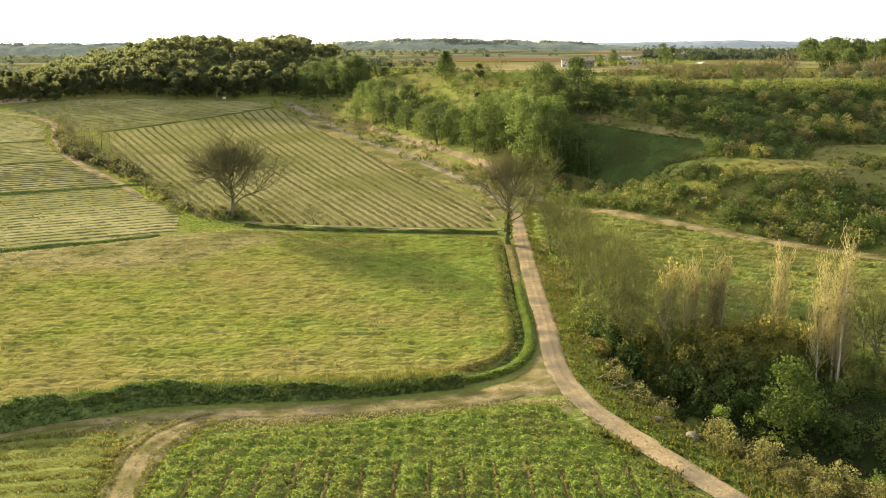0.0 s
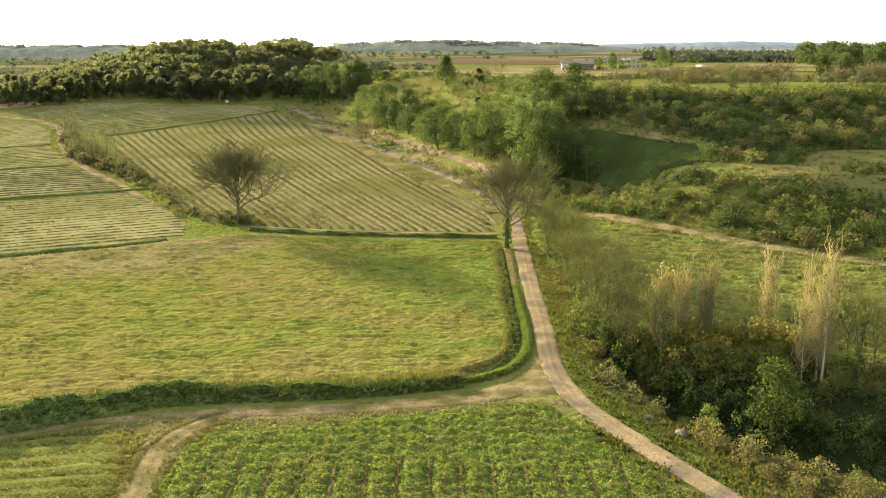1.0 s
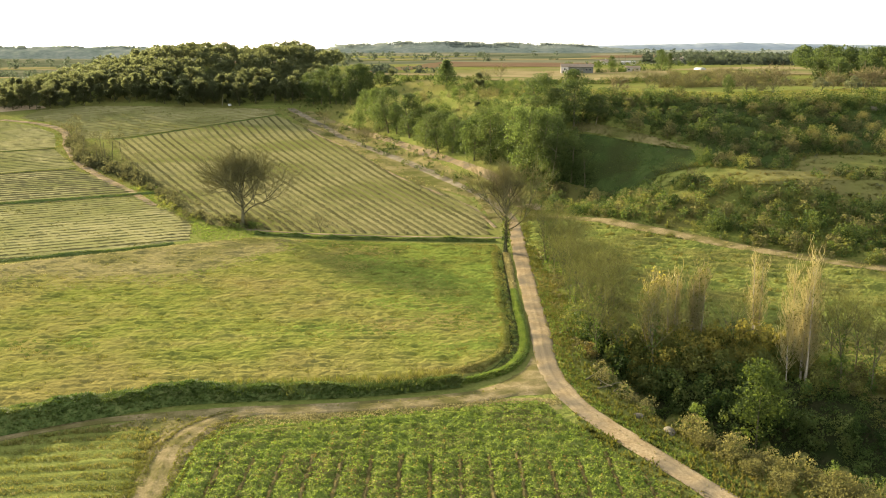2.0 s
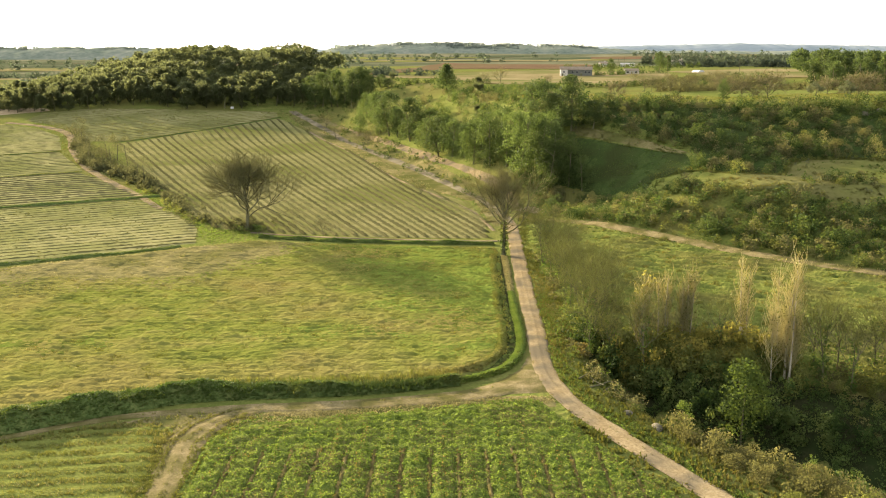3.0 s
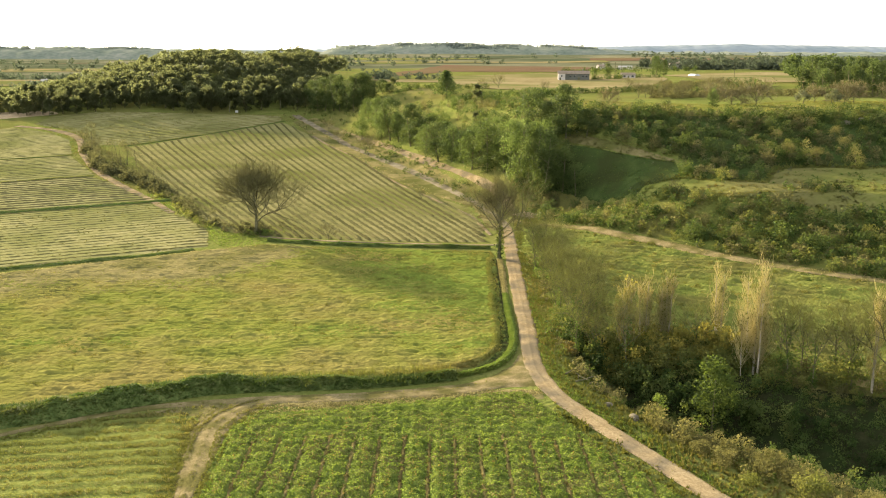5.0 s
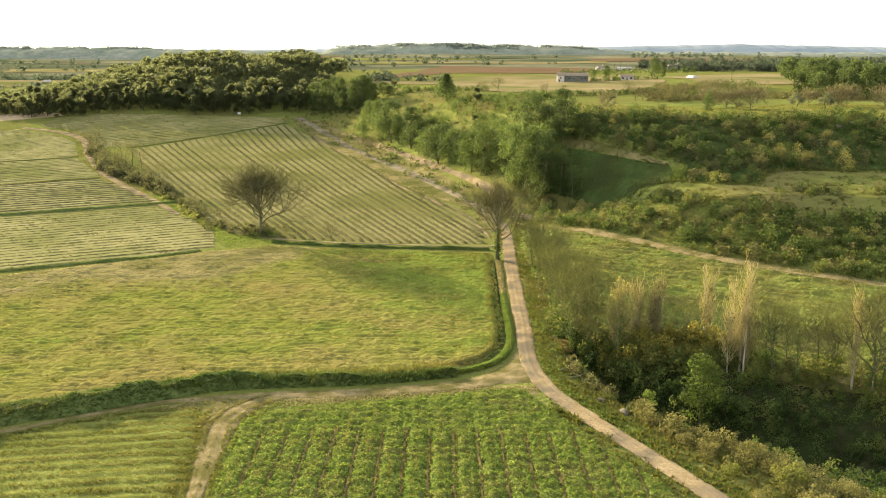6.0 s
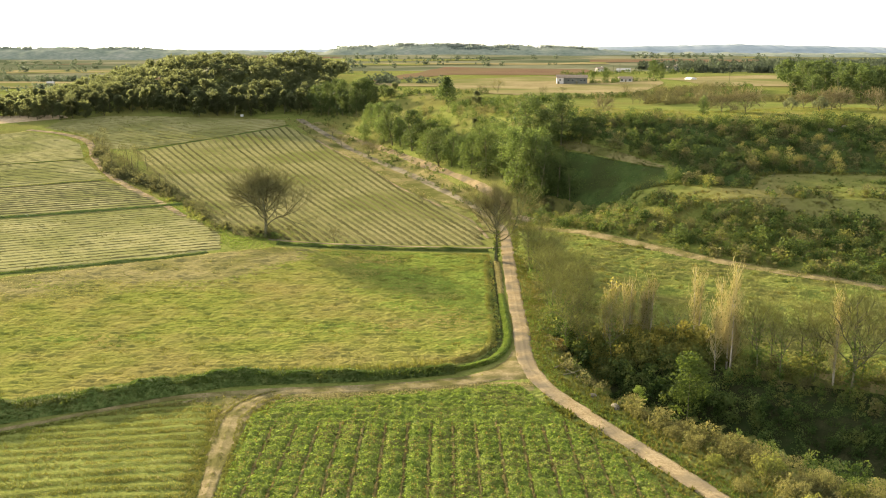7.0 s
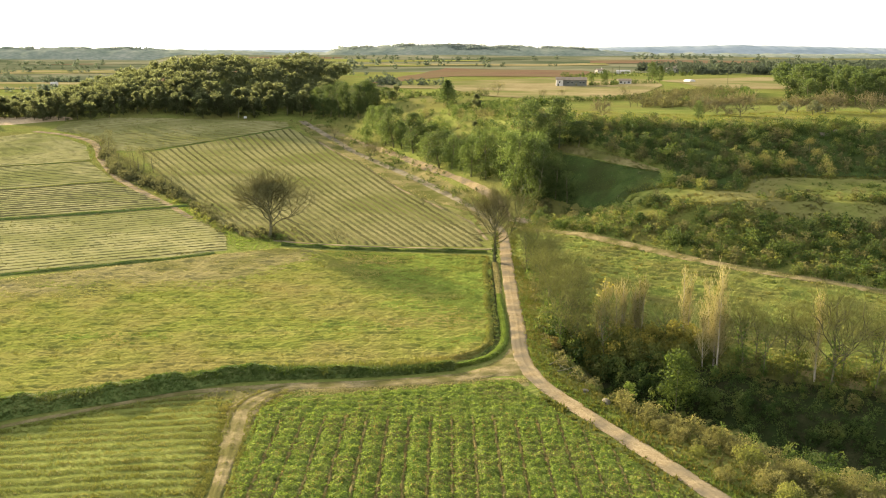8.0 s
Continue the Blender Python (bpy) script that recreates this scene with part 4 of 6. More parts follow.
wood_crowns = [lobes(13, 10, 4.5, 15, 34, 0.95) for _ in range(5)]


def wood_edge(x):
    return 526 + 9 * np.sin(x * 0.06) + 22 * ease((-215 - x) / 60)


front_row = spread(2500, (-300, -82, 520, 600), lambda x, y: (y > wood_edge(x)) & (y < wood_edge(x) + 38), 0.8, 1.2, 7.6, 110)
for n, (x, y, s, t) in enumerate(front_row):
    if n < 4:
        far_pines[n].matrix_basis = pose(x, y, float(land(x, y)), 0, 0, n * 50)
    else:
        place("pine_tree", far_pines[n % 4], x, y, s, math.degrees(t), 0, 0.8 + 0.4 * ((n * 7) % 5) / 5)
behind = spread(6000, (-300, -78, 555, 720), lambda x, y: (y > wood_edge(x) + 34) & ((land(x, y) > 12) | (y < 640)), 0.75, 1.25, 7.0, 420)
tagged(new("hill_wood", sheet("hill_wood", *scatter(wood_crowns, behind), HAZEPINE)), "dense pine wood covering the rounded hill", "wood", kind="stuff")

# wood on the plateau: the front trees singly, the rest as one wood
copse = lambda x, y: (x > 172 + 0.3 * (y - 430)) & (y > 436 - 0.25 * (x - 150)) & (x < 0.53 * (y + 60) + 30)
trees = spread(2500, (150, 460, 340, 620), copse, 0.95, 1.4, 9, 190)
trees.sort(key=lambda q: q[1])
plateau_pines = [pine(13.5, 9.0, 0.4, 26, 90, 0.55, DEEPPINE, "dark green pine in the wood on the plateau", "plateau wood", 3) for _ in range(3)]
for n, (x, y, s, t) in enumerate(trees[:60]):
    tree = plateau_pines[n] if n < 3 else copy_thing(plateau_pines[n % 3], pose(0, 0, 0))
    tree.matrix_basis = pose(x, y, float(land(x, y)), 0, 0, math.degrees(t)) @ Matrix.Diagonal((s, s, s, 1))
tagged(new("plateau_wood", sheet("plateau_wood", *scatter(wood_crowns, trees[60:]), DEEPPINE)), "green pine wood on the plateau", "wood", kind="stuff")

# scrub of the slope
dense = [bush(2.9, 2.2, 12, 11, 0.34) for _ in range(6)]
big_bush = [bush(5.6, 4.6, 22, 25, 0.36) for _ in range(5)]
fine_bush = [bush(2.4, 2.1, 9, 22, 0.28) for _ in range(4)]
fuzzy = [bush(2.4, 2.4, 11, 11, 0.32) for _ in range(4)]
low_bush = [bush(2.8, 1.9, 9, 10, 0.32) for _ in range(5)]
tangle = [bush(2.6, 1.7, 14, 22, 0.18) for _ in range(5)]


def crest_of(x):
    return np.interp(x, [19.7, 30, 37.5, 48, 58.6, 67.5, 76, 86, 94, 112, 140, 240], [238, 226, 216, 201, 186.2, 174.5, 165, 156, 148, 134, 112, 50])


def scrubby(x, y):
    r = rise_of(x, y)
    open_strip = (r > terrace_low(x) + 1.2 * np.sin(x * 0.33)) & (r < terrace_high(x) + 1.5 * np.sin(x * 0.27)) & (x > 52) & ~((x > 86) & (np.abs(r - 30) < 3) & (waves(x, y, 6, 5) > -0.2))
    hollow = inside(x, y, [(27, 262), (36, 254), (42.3, 250.5), (48.4, 242), (52.4, 235), (58, 231), (66, 232), (69, 248.4), (60.5, 262.3), (51, 275), (41.8, 288), (30, 290)])
    verge_above = (x > 68) & (r > terrace_high(x)) & (r < terrace_high(x) + 8 + 9 * ease((x - 84) / 8)) & (waves(x, y, 5, 63) < 0.55)
    patchy = waves(x, y, 7, 8) + 0.6 * waves(x, y, 3.1, 9) > -1.1
    return (x < 0.47 * y + 46) & (y > crest_of(x) + 2.5) & (r < 113 + 3 * np.sin(x * 0.11)) & (x > 21) & patchy & ~open_strip & ~verge_above & ~hollow & ((x - 22) * 0.947 + (y - 235) * 0.322 > 6)


def scrub(name, variants, places, material, label):
    return tagged(new(name, sheet(name, *scatter(variants, places), material)), label, "shrubs", kind="stuff")


scrub("scrub", dense, spots(3300, (20, 230, 90, 310), lambda x, y: scrubby(x, y) & (waves(x, 1.6 * y, 6, 61) > -0.45), 0.5, 1.3), MAQUIS, "dense dark evergreen scrub on the sunny slope")
scrub("scrub", dense, spots(900, (20, 230, 90, 310), scrubby, 0.4, 1.1), PINE, "mid-green shrubs on the slope")
scrub("scrub", fuzzy, spots(1900, (20, 230, 90, 310), scrubby, 0.6, 1.4), TAWNY, "tawny leafless shrubs among the evergreen scrub")
scrub("scrub", fuzzy, spots(1900, (22, 150, 100, 245), lambda x, y: scrubby(x, y) & (rise_of(x, y) < 36), 0.5, 1.2), OLIVELEAF, "olive-green brush along the slope's foot")
scrub("scrub", dense, spots(900, (22, 150, 100, 245), lambda x, y: scrubby(x, y) & (rise_of(x, y) < 36), 0.7, 1.5), MAQUIS, "evergreen shrubs along the slope's foot")
scrub("scrub", big_bush, spots(560, (20, 200, 90, 310), lambda x, y: scrubby(x, y) & (waves(x, y, 9, 62) > -0.3), 0.5, 1.15), MAQUIS, "large evergreen bushes on the slope")
rim = [(x, 308.2 - 0.2 * x + rng.normal(0, 2.2)) for x in np.arange(46, 168, 2.3)]
for step, (m, label) in enumerate(((MAQUIS, "tall evergreen bushes along the slope's rim"), (OLIVELEAF, "tall olive-green bushes along the slope's rim"), (MAQUIS, "tall evergreen bushes along the slope's rim"), (TAWNY, "tall tawny bushes along the slope's rim"))):
    scrub("scrub", big_bush, [(x, y - 3, rng.uniform(0.55, 1.05), rng.uniform(0, 6)) for x, y in rim[step::4]], m, label)
tan_crown = [bush(5.4, 5.2, 18, 60, 0.22) for _ in range(2)]
TANS = [(97.1, 241.2, 1.1), (103.6, 245.3, 1), (104.4, 237.8, 1), (114.3, 236.4, 1.15), (114.8, 246.3, 1), (63.1, 259.7, 0.9), (75.1, 235.5, 0.7), (92.4, 254.3, 0.8), (116.2, 256.3, 1.0), (56.8, 271.5, 0.8)]
tan_tree = [plant("bushy_tree", tube(*limb((0, 0, -0.3), (0.05, 0, 1), 3.6, 0.13, 0.12, 0.05, 5, 0.3), 5), BARK, crown, BRAMBLE, "tan twiggy bare tree among the slope's scrub", "tree", "tan slope trees") for crown in tan_crown]
for n, (x, y, q) in enumerate(TANS):
    tree = tan_tree[n] if n < 2 else copy_thing(tan_tree[n % 2], pose(0, 0, 0))
    tree.matrix_basis = pose(x, y, float(land(x, y)), 0, 0, n * 77) @ Matrix.Diagonal((q, q, q, 1))
scrub("scrub", big_bush, spots(260, (20, 200, 90, 310), scrubby, 0.4, 1.0), DEEPPINE, "large mid-green bushes on the slope")
scrub("scrub", big_bush, spots(330, (20, 200, 90, 310), scrubby, 0.45, 1.0), TAWNY, "large tawny bushes on the slope")
scrub("scrub", fuzzy, spots(700, (20, 230, 90, 310), lambda x, y: (rise_of(x, y) > 3) & (rise_of(x, y) < 104) & (x > 28) & (x < 0.47 * y + 46), 0.2, 0.5), OLIVE, "grey-green tussocks on the slope")
strip = lambda x, y, low, high: (np.interp(y, [212, 245, 283, 326, 390, 445], [13.5, 8.5, -5, -20.5, -40, -62]) + low < x) & (x < np.interp(y, [212, 245, 283, 326, 390, 445], [13.5, 8.5, -5, -20.5, -40, -62]) + high)
scrub("scrub", dense, spots(700, (-85, 40, 235, 545), lambda x, y: (np.abs((x - 22) * 0.947 + (y - 235) * 0.322 - 11) < 15) & (rise_of(x, y) > 40) & ((x - 25) ** 2 + (y - 238) ** 2 > 60), 0.5, 1.3), MAQUIS, "evergreen shrubs below the pine belt")
scrub("scrub", fuzzy, spots(500, (-95, 30, 240, 560), lambda x, y: (np.abs((x - 22) * 0.947 + (y - 235) * 0.322 + 7) < 12) & (rise_of(x, y) > 48) & ~inside(x, y, VINEYARD) & ~strip(x, y, 5, 10.2), 0.3, 0.8), TAWNY, "tawny brush beside the track")
scrub("scrub", dense, spots(900, (-64, 16, 214, 445), lambda x, y: strip(x, y, 0.3, 3.2) & (waves(x, y, 7, 91) > 0.2), 0.2, 0.5), TAWNY, "low brown brush between vineyard and track")
scrub("scrub", low_bush, spots(1500, (-64, 24, 214, 445), lambda x, y: (strip(x, y, 3.2, 5.0) | strip(x, y, 10.2, 13.5)) & (waves(x, y, 5, 93) > -0.5), 0.25, 0.6), BANKGRASS, "rough green growth along the upper track")
scrub("scrub", dense, spots(700, (-64, 24, 214, 445), lambda x, y: strip(x, y, 10.2, 15.5) & (waves(x, y, 6, 92) > 0.15), 0.25, 0.75), MAQUIS, "green brush between track and pines")

scrub("scrub", big_bush, spots(160, (20, 200, 90, 310), scrubby, 0.35, 0.8), OLIVELEAF, "large olive-yellow bushes on the slope")

# thicket floor
THICKET = [(19.5, 150), (20, 180), (22, 200), (27, 180), (28, 150), (33, 131), (47, 125), (60, 112), (84, 98), (90, 70), (75, 48), (50, 48), (44, 58), (38, 67), (34, 76), (30, 84), (25.5, 93), (20.5, 102), (18.5, 112), (18.5, 122)]
in_thicket = lambda x, y: inside(x, y, THICKET)
dark_part = lambda x, y: inside(x, y, [(21, 117), (24, 104.5), (28, 93), (31.5, 86.5), (35.5, 82), (40, 75), (46.5, 67), (54, 60), (92, 40), (92, 80), (72, 88), (52, 98), (40, 107), (32, 113), (23, 124)])
front = lambda x, y: in_thicket(x, y) & ~dark_part(x, y) & (y < 108)
# The floor's colour carries the deep shade under the thicket.
field("thicket_floor", [(20.5, 122), (23, 107), (27.5, 94.5), (31, 87.5), (35, 82.5), (39.5, 75.5), (46, 67.5), (54, 60), (92, 40), (92, 84), (72, 92), (54, 100), (42, 110), (33, 117), (24, 128)], SHADEGROUND, 1.0, 0.1, 0.3, 1.6, "ground under the thicket, painted near-black as deep shade", "ground")
scrub("undergrowth", low_bush, spots(3100, (18, 92, 46, 130), lambda x, y: dark_part(x, y) & dark_part(x - 2, y - 2), 0.35, 0.85), MAQUIS, "dark bramble undergrowth of the thicket")
tall = [bush(2.6, 3.2, 19, 11, 0.28) for _ in range(4)]
scrub("undergrowth", tall, spots(420, (22, 92, 46, 120), lambda x, y: dark_part(x, y) & dark_part(x - 3, y - 3) & (waves(x, y, 6, 95) > -0.3 + 0.6 * ease((x - 48) / 8)), 0.6, 1.25), MAQUIS, "dark evergreen shrubs on the thicket floor")
wall_line = curved([(20.5, 126), (22.5, 120), (27, 113.5), (33, 106), (40, 99.5), (47, 93), (55, 86.5), (64, 81), (76, 76), (92, 70)], 0.8)
scrub("undergrowth", tall, [(x + rng.normal(0, 1.2), y + rng.normal(0, 1.2), rng.uniform(0.8, 1.4) * (1 - 0.35 * float(ease((x - 46) / 8)) + 0.15 * float(ease((38 - x) / 8))), rng.uniform(0, 6)) for x, y in wall_line], MAQUIS, "dark shrubs along the brook")
scrub("undergrowth", tall, [(x + rng.normal(0, 1.3), y + 9.5 + rng.normal(0, 1.6), rng.uniform(0.7, 1.3) * (1 - 0.4 * float(ease((x - 46) / 8))), rng.uniform(0, 6)) for x, y in wall_line[::2]], OLIVELEAF, "tall olive-green shrubs on the brook's far lip")
scrub("undergrowth", tall, [(x + rng.normal(0, 1.3), y + 9.5 + rng.normal(0, 1.8), rng.uniform(0.7, 1.3) * (1 - 0.45 * float(ease((x - 46) / 8))), rng.uniform(0, 6)) for x, y in wall_line[1::2]], BANKGRASS, "green ivied shrubs on the brook's far lip")
scrub("undergrowth", tall, [(x + rng.normal(0, 1.3), y + 8 + rng.normal(0, 1.6), rng.uniform(0.7, 1.3) * (1 - 0.45 * float(ease((x - 46) / 8))), rng.uniform(0, 6)) for x, y in wall_line[::2]], OLIVELEAF, "olive-yellow shrubs on the brook's far lip")
scrub("undergrowth", fuzzy, spots(340, (18, 92, 90, 196), lambda x, y: in_thicket(x, y) & (y > 106), 0.5, 1.2), TAWNY, "tawny bare undergrowth of the thicket")
scrub("undergrowth", low_bush, spots(640, (18, 92, 106, 200), lambda x, y: in_thicket(x, y) & (y > 106), 0.4, 1.1), BANKGRASS, "green undergrowth of the thicket")
HEAPS = [(36.5, 72.6, 1), (38.9, 65.6, 1.15), (39.9, 59.4, 1.0), (44.3, 62.3, 0.9), (46.3, 59.0, 0.9), (32.4, 75.0, 0.75), (49.7, 59.2, 1), (33.6, 69.0, 0.6), (35.1, 62.3, 0.7), (30.7, 78.1, 0.6), (40.7, 55.5, 1.0), (38.3, 70.4, 0.6)]
mounds = lambda x, y: inside(x, y, [(24, 97), (28, 90), (31, 84), (36, 79), (41, 72), (47, 64.5), (56, 55), (60, 46), (46, 46), (42, 56), (36.5, 66), (31, 77), (26, 87)])
scrub("undergrowth", tangle, spots(620, (22, 62, 46, 100), lambda x, y: mounds(x, y) & (x < 43), 0.5, 1.6), BRAMBLE, "sunlit mounds of dry tan brambles")
# Past x 41 a darker leaf colour stands for the thicket's shade.
scrub("undergrowth", tangle, spots(420, (40, 62, 46, 80), lambda x, y: mounds(x, y) & (x > 41), 0.4, 1.1), TAWNY, "brambles at the thicket's edge, toned darker as shade")
heap = [plant("bramble_bush", None, None, bush(4.6, 2.7, 26, 80, 0.19), m, label, "bush", "bramble mounds") for m, label in ((BRAMBLE, "rounded sunlit mound of tan brambles"), (OLIVELEAF, "rounded sunlit mound of olive-green brambles"), (BRAMBLE, "rounded sunlit mound of tan brambles"))]
for n, (x, y, s) in enumerate(HEAPS):
    tree = heap[n] if n < 3 else copy_thing(heap[n % 3], pose(0, 0, 0))
    tree.matrix_basis = pose(x, y, float(land(x, y)) - 0.1, 0, 0, n * 71) @ Matrix.Diagonal((s, s, s, 1))
scrub("undergrowth", tangle, spots(560, (18, 92, 50, 110), front, 0.35, 1.2), TAWNY, "dry brambles along the track")
scrub("undergrowth", low_bush, spots(1000, (18, 92, 50, 110), front, 0.25, 0.65), BANKGRASS, "green brambles along the track")
scrub("undergrowth", fuzzy, spots(160, (26, 50, 110, 126), lambda x, y: in_thicket(x, y) & (y > 110), 0.6, 1.1), OLIVELEAF, "olive-yellow shrubs between the poplars")

scrub("undergrowth", tall, spots(150, (27, 48, 108, 121), lambda x, y: np.abs(y - 124 + 0.3 * x) < 4.5, 0.8, 1.4), OLIVELEAF, "olive-green shrubs round the poplars' feet")
scrub("undergrowth", tall, spots(110, (25, 48, 108, 124), lambda x, y: np.abs(y - 125.5 + 0.3 * x) < 4.5, 1.0, 1.8), YELLOW, "yellow-leaved shrubs round the poplars' feet")
scrub("undergrowth", fuzzy, spots(70, (50, 92, 78, 104), lambda x, y: np.abs(y - 118 + 0.42 * x) < 5, 0.6, 1.2), BRAMBLE, "pale tan brush along the brook's far lip")
scrub("undergrowth", tall, spots(110, (46, 92, 84, 108), lambda x, y: np.abs(y - 125 + 0.42 * x) < 5, 0.8, 1.5), OLIVELEAF, "olive-yellow shrubs along the brook's far lip")

rusty = plant("rusty_bush", None, None, bush(2.6, 2.0, 14, 60, 0.15), VINEGOLD, "small rust-coloured bush at the track's verge", "bush")
rusty.matrix_basis = pose(20.4, 117, float(land(20.4, 117)))

# bushes by the western lane
def lane(y):
    return np.interp(y, [218, 224, 234, 250, 271, 283, 306, 323, 332, 356, 407], [-52, -60, -67.5, -75, -83, -92, -105, -117, -126, -140, -162])


hedge_at = np.concatenate([rng.normal(396, 7, 40), rng.normal(350, 9, 70), rng.normal(322, 7, 50), rng.normal(300, 7, 40), rng.uniform(222, 330, 120)])
scrub("hedge", fine_bush, [(lane(y) + rng.normal(0, 2.0), y + rng.normal(0, 2), (0.6 if k > 199 else 1.0) * max(0.4, rng.normal(1.3, 0.4)), rng.uniform(0, 6)) for k, y in enumerate(hedge_at)], DARKTWIG, "dark leafless bushes between lane and vineyard")
scrub("hedge", fine_bush, [(-51 + rng.normal(0, 3.2), 221 + rng.normal(0, 2.2), rng.uniform(0.5, 1.3), rng.uniform(0, 6)) for _ in range(34)], DARKTWIG, "brown twiggy brush round the bare tree")
scrub("hedge", dense, [(lane(y) - 1.5 + rng.normal(0, 1.4), y, rng.uniform(0.3, 0.7), rng.uniform(0, 6)) for y in rng.uniform(224, 300, 60)], OLIVELEAF, "sunlit green brush along the lane")
hedge_trees = [(-160, 405, 1.59), (-157, 398, 1.34), (-138, 352, 1.52), (-130, 345, 1.46), (-124, 338, 1.59), (-133, 360, 1.52), (-122, 350, 1.34), (-128, 356, 1.46), (-104, 304, 1.22), (-99, 298, 1.28), (-109, 311, 1.1), (-80, 262, 0.61)]
twiggy = [bush(5.2, 7.6, 16, 95, 0.17) for _ in range(3)]
hedge_tree = [plant("hedge_tree", tube(*limb((0, 0, -0.3), (0.05, 0, 1), 5.2, 0.16, 0.12, 0.05, 5, 0.3), 5), BARK, crown, DARKTWIG, "bare bushy tree in the lane's hedge", "tree", "hedge trees") for crown in twiggy]
for n, (x, y, s) in enumerate(hedge_trees):
    tree = hedge_tree[n] if n < 3 else copy_thing(hedge_tree[n % 3], pose(0, 0, 0))
    tree.matrix_basis = pose(x, y, float(land(x, y)), 0, 0, x * 31) @ Matrix.Diagonal((s, s, s * 1.05, 1))

# brush and young pines behind the belt
behind_belt = lambda x, y: ((x - 22) * 0.947 + (y - 235) * 0.322 > 12) & ((x - 22) * 0.947 + (y - 235) * 0.322 < 55) & (rise_of(x, y) > 102)
scrub("scrub", dense, spots(700, (-70, 60, 280, 560), lambda x, y: behind_belt(x, y) & (waves(x, y, 12, 45) > -0.25 - 0.8 * (y < 400)), 0.6, 1.5), MAQUIS, "evergreen brush behind the pine belt")
scrub("scrub", fuzzy, spots(260, (-70, 60, 280, 560), lambda x, y: behind_belt(x, y) & (waves(x, y, 10, 46) > 0), 0.7, 1.6), TAWNY, "tawny brush behind the pine belt")
rear = lambda x, y: behind_belt(x, y) & (y > 298) & (y < 425) & (x < 46)
scrub("scrub", big_bush, spots(190, (-30, 48, 296, 428), rear, 0.45, 1.0), MAQUIS, "large dark bushes behind the pine belt")
scrub("scrub", big_bush, spots(80, (-30, 48, 296, 428), rear, 0.4, 0.9), TAWNY, "large tawny bushes behind the pine belt")
for x, y, s, t in spread(300, (-60, 55, 285, 540), lambda x, y: behind_belt(x, y) & (np.abs(x - 1) > 9), 0.3, 0.5, 10, 5):
    tagged(place("pine_tree", far_pines[int(x) % 4], x, y, s * 1.25, math.degrees(t)), "young pine behind the pine belt", group="pine belt")

# ---- grass, crops and vine rows ----
def on_land(x, y, lift=0.05):
    return np.stack([x, y, land(x, y) + lift], 1)


def turf(name, n, box, keep, height, width, material, label, count=3, lean=0.6, lift=0.05):
    x, y = rng.uniform(box[0], box[1], n), rng.uniform(box[2], box[3], n)
    ok = keep(x, y)
    x, y = x[ok], y[ok]
    h = height * (0.65 + 0.5 * (1 + waves(x, y, 2.6, 11)) * 0.5 + 0.35 * (1 + waves(x, y, 9, 12)) * 0.5)
    v, f = blades(on_land(x, y, lift), h, width, count, lean)
    return tagged(new(name, sheet(name, v, f, material)), label, "grass", kind="stuff")


turf("grass", 110000, (-130, 14, 60, 206), lambda x, y: inside(x, y, MEADOW_POLY) & (withered(x, y) < 0.6), 0.22, 0.24, GRASS, "tufted meadow grass, green and straw")
turf("grass", 7000, (-130, 14, 60, 206), lambda x, y: inside(x, y, MEADOW_POLY) & (waves(x, y, 7, 24) + 0.6 * waves(x, y, 19, 25) > 0.35), 0.28, 0.14, STRAW, "straw-coloured grass patches in the meadow")
turf("grass", 34000, (18, 142, 78, 230), lambda x, y: inside(x, y, FIELD_EAST) & (np.sin((0.848 * y + 0.53 * x) * 2.09 + 2.2 * waves(x, y, 11, 7) + 1.2 * waves(x, y, 4, 8)) + 0.7 * waves(x, y, 3, 13) > -0.1), 0.2, 0.34, GRASS, "pasture grass in cut windrows")

turf("grass", 44000, (18, 142, 78, 230), lambda x, y: inside(x, y, FIELD_EAST) & (np.sin((0.848 * y + 0.53 * x) * 2.09 + 2.2 * waves(x, y, 11, 7) + 1.2 * waves(x, y, 4, 8)) + 0.6 * waves(x, y, 4, 14) < -0.3), 0.24, 0.4, BANKGRASS, "dark green aftermath between the windrows")
clump = [bush(0.9, 0.5, 3, 6, 0.3) for _ in range(6)]
scrub("grass_clumps", clump, spots(11000, (-100, 12, 86, 204), lambda x, y: inside(x, y, MEADOW_POLY) & (waves(x, y, 2.2, 31) + waves(x, y, 8, 32) > 0.1), 0.35, 0.75), GRASS, "tussocks in the rough meadow")
scrub("grass_clumps", clump, spots(4200, (18, 130, 84, 228), lambda x, y: inside(x, y, FIELD_EAST) & (np.sin((0.848 * y + 0.53 * x) * 2.09 + 2.2 * waves(x, y, 11, 7) + 1.2 * waves(x, y, 4, 8)) > 0.3), 0.7, 1.3), GRASS, "tussocks along the pasture's windrows")
tussock = [bush(2.0, 0.95, 9, 16, 0.26) for _ in range(5)]
scrub("grass_clumps", tussock, spots(2600, (18, 130, 84, 228), lambda x, y: inside(x, y, FIELD_EAST) & (waves(x, 1.6 * y, 3, 67) > 0.0), 0.35, 0.85), GRASS, "coarse tussocks scattered over the pasture")

turf("grass", 5000, (-95, -29, 44, 92), lambda x, y: inside(x, y, CROP_WEST) & (np.sin((y - 0.13 * x) * 2 * np.pi / 2.45 + 0.5 * np.sin(x * 0.2) + 0.9) + 0.8 * waves(x, y, 4, 18) > 0.2), 0.24, 0.14, STRAW, "straw-coloured crests of the mown swathes", 3, 0.9)

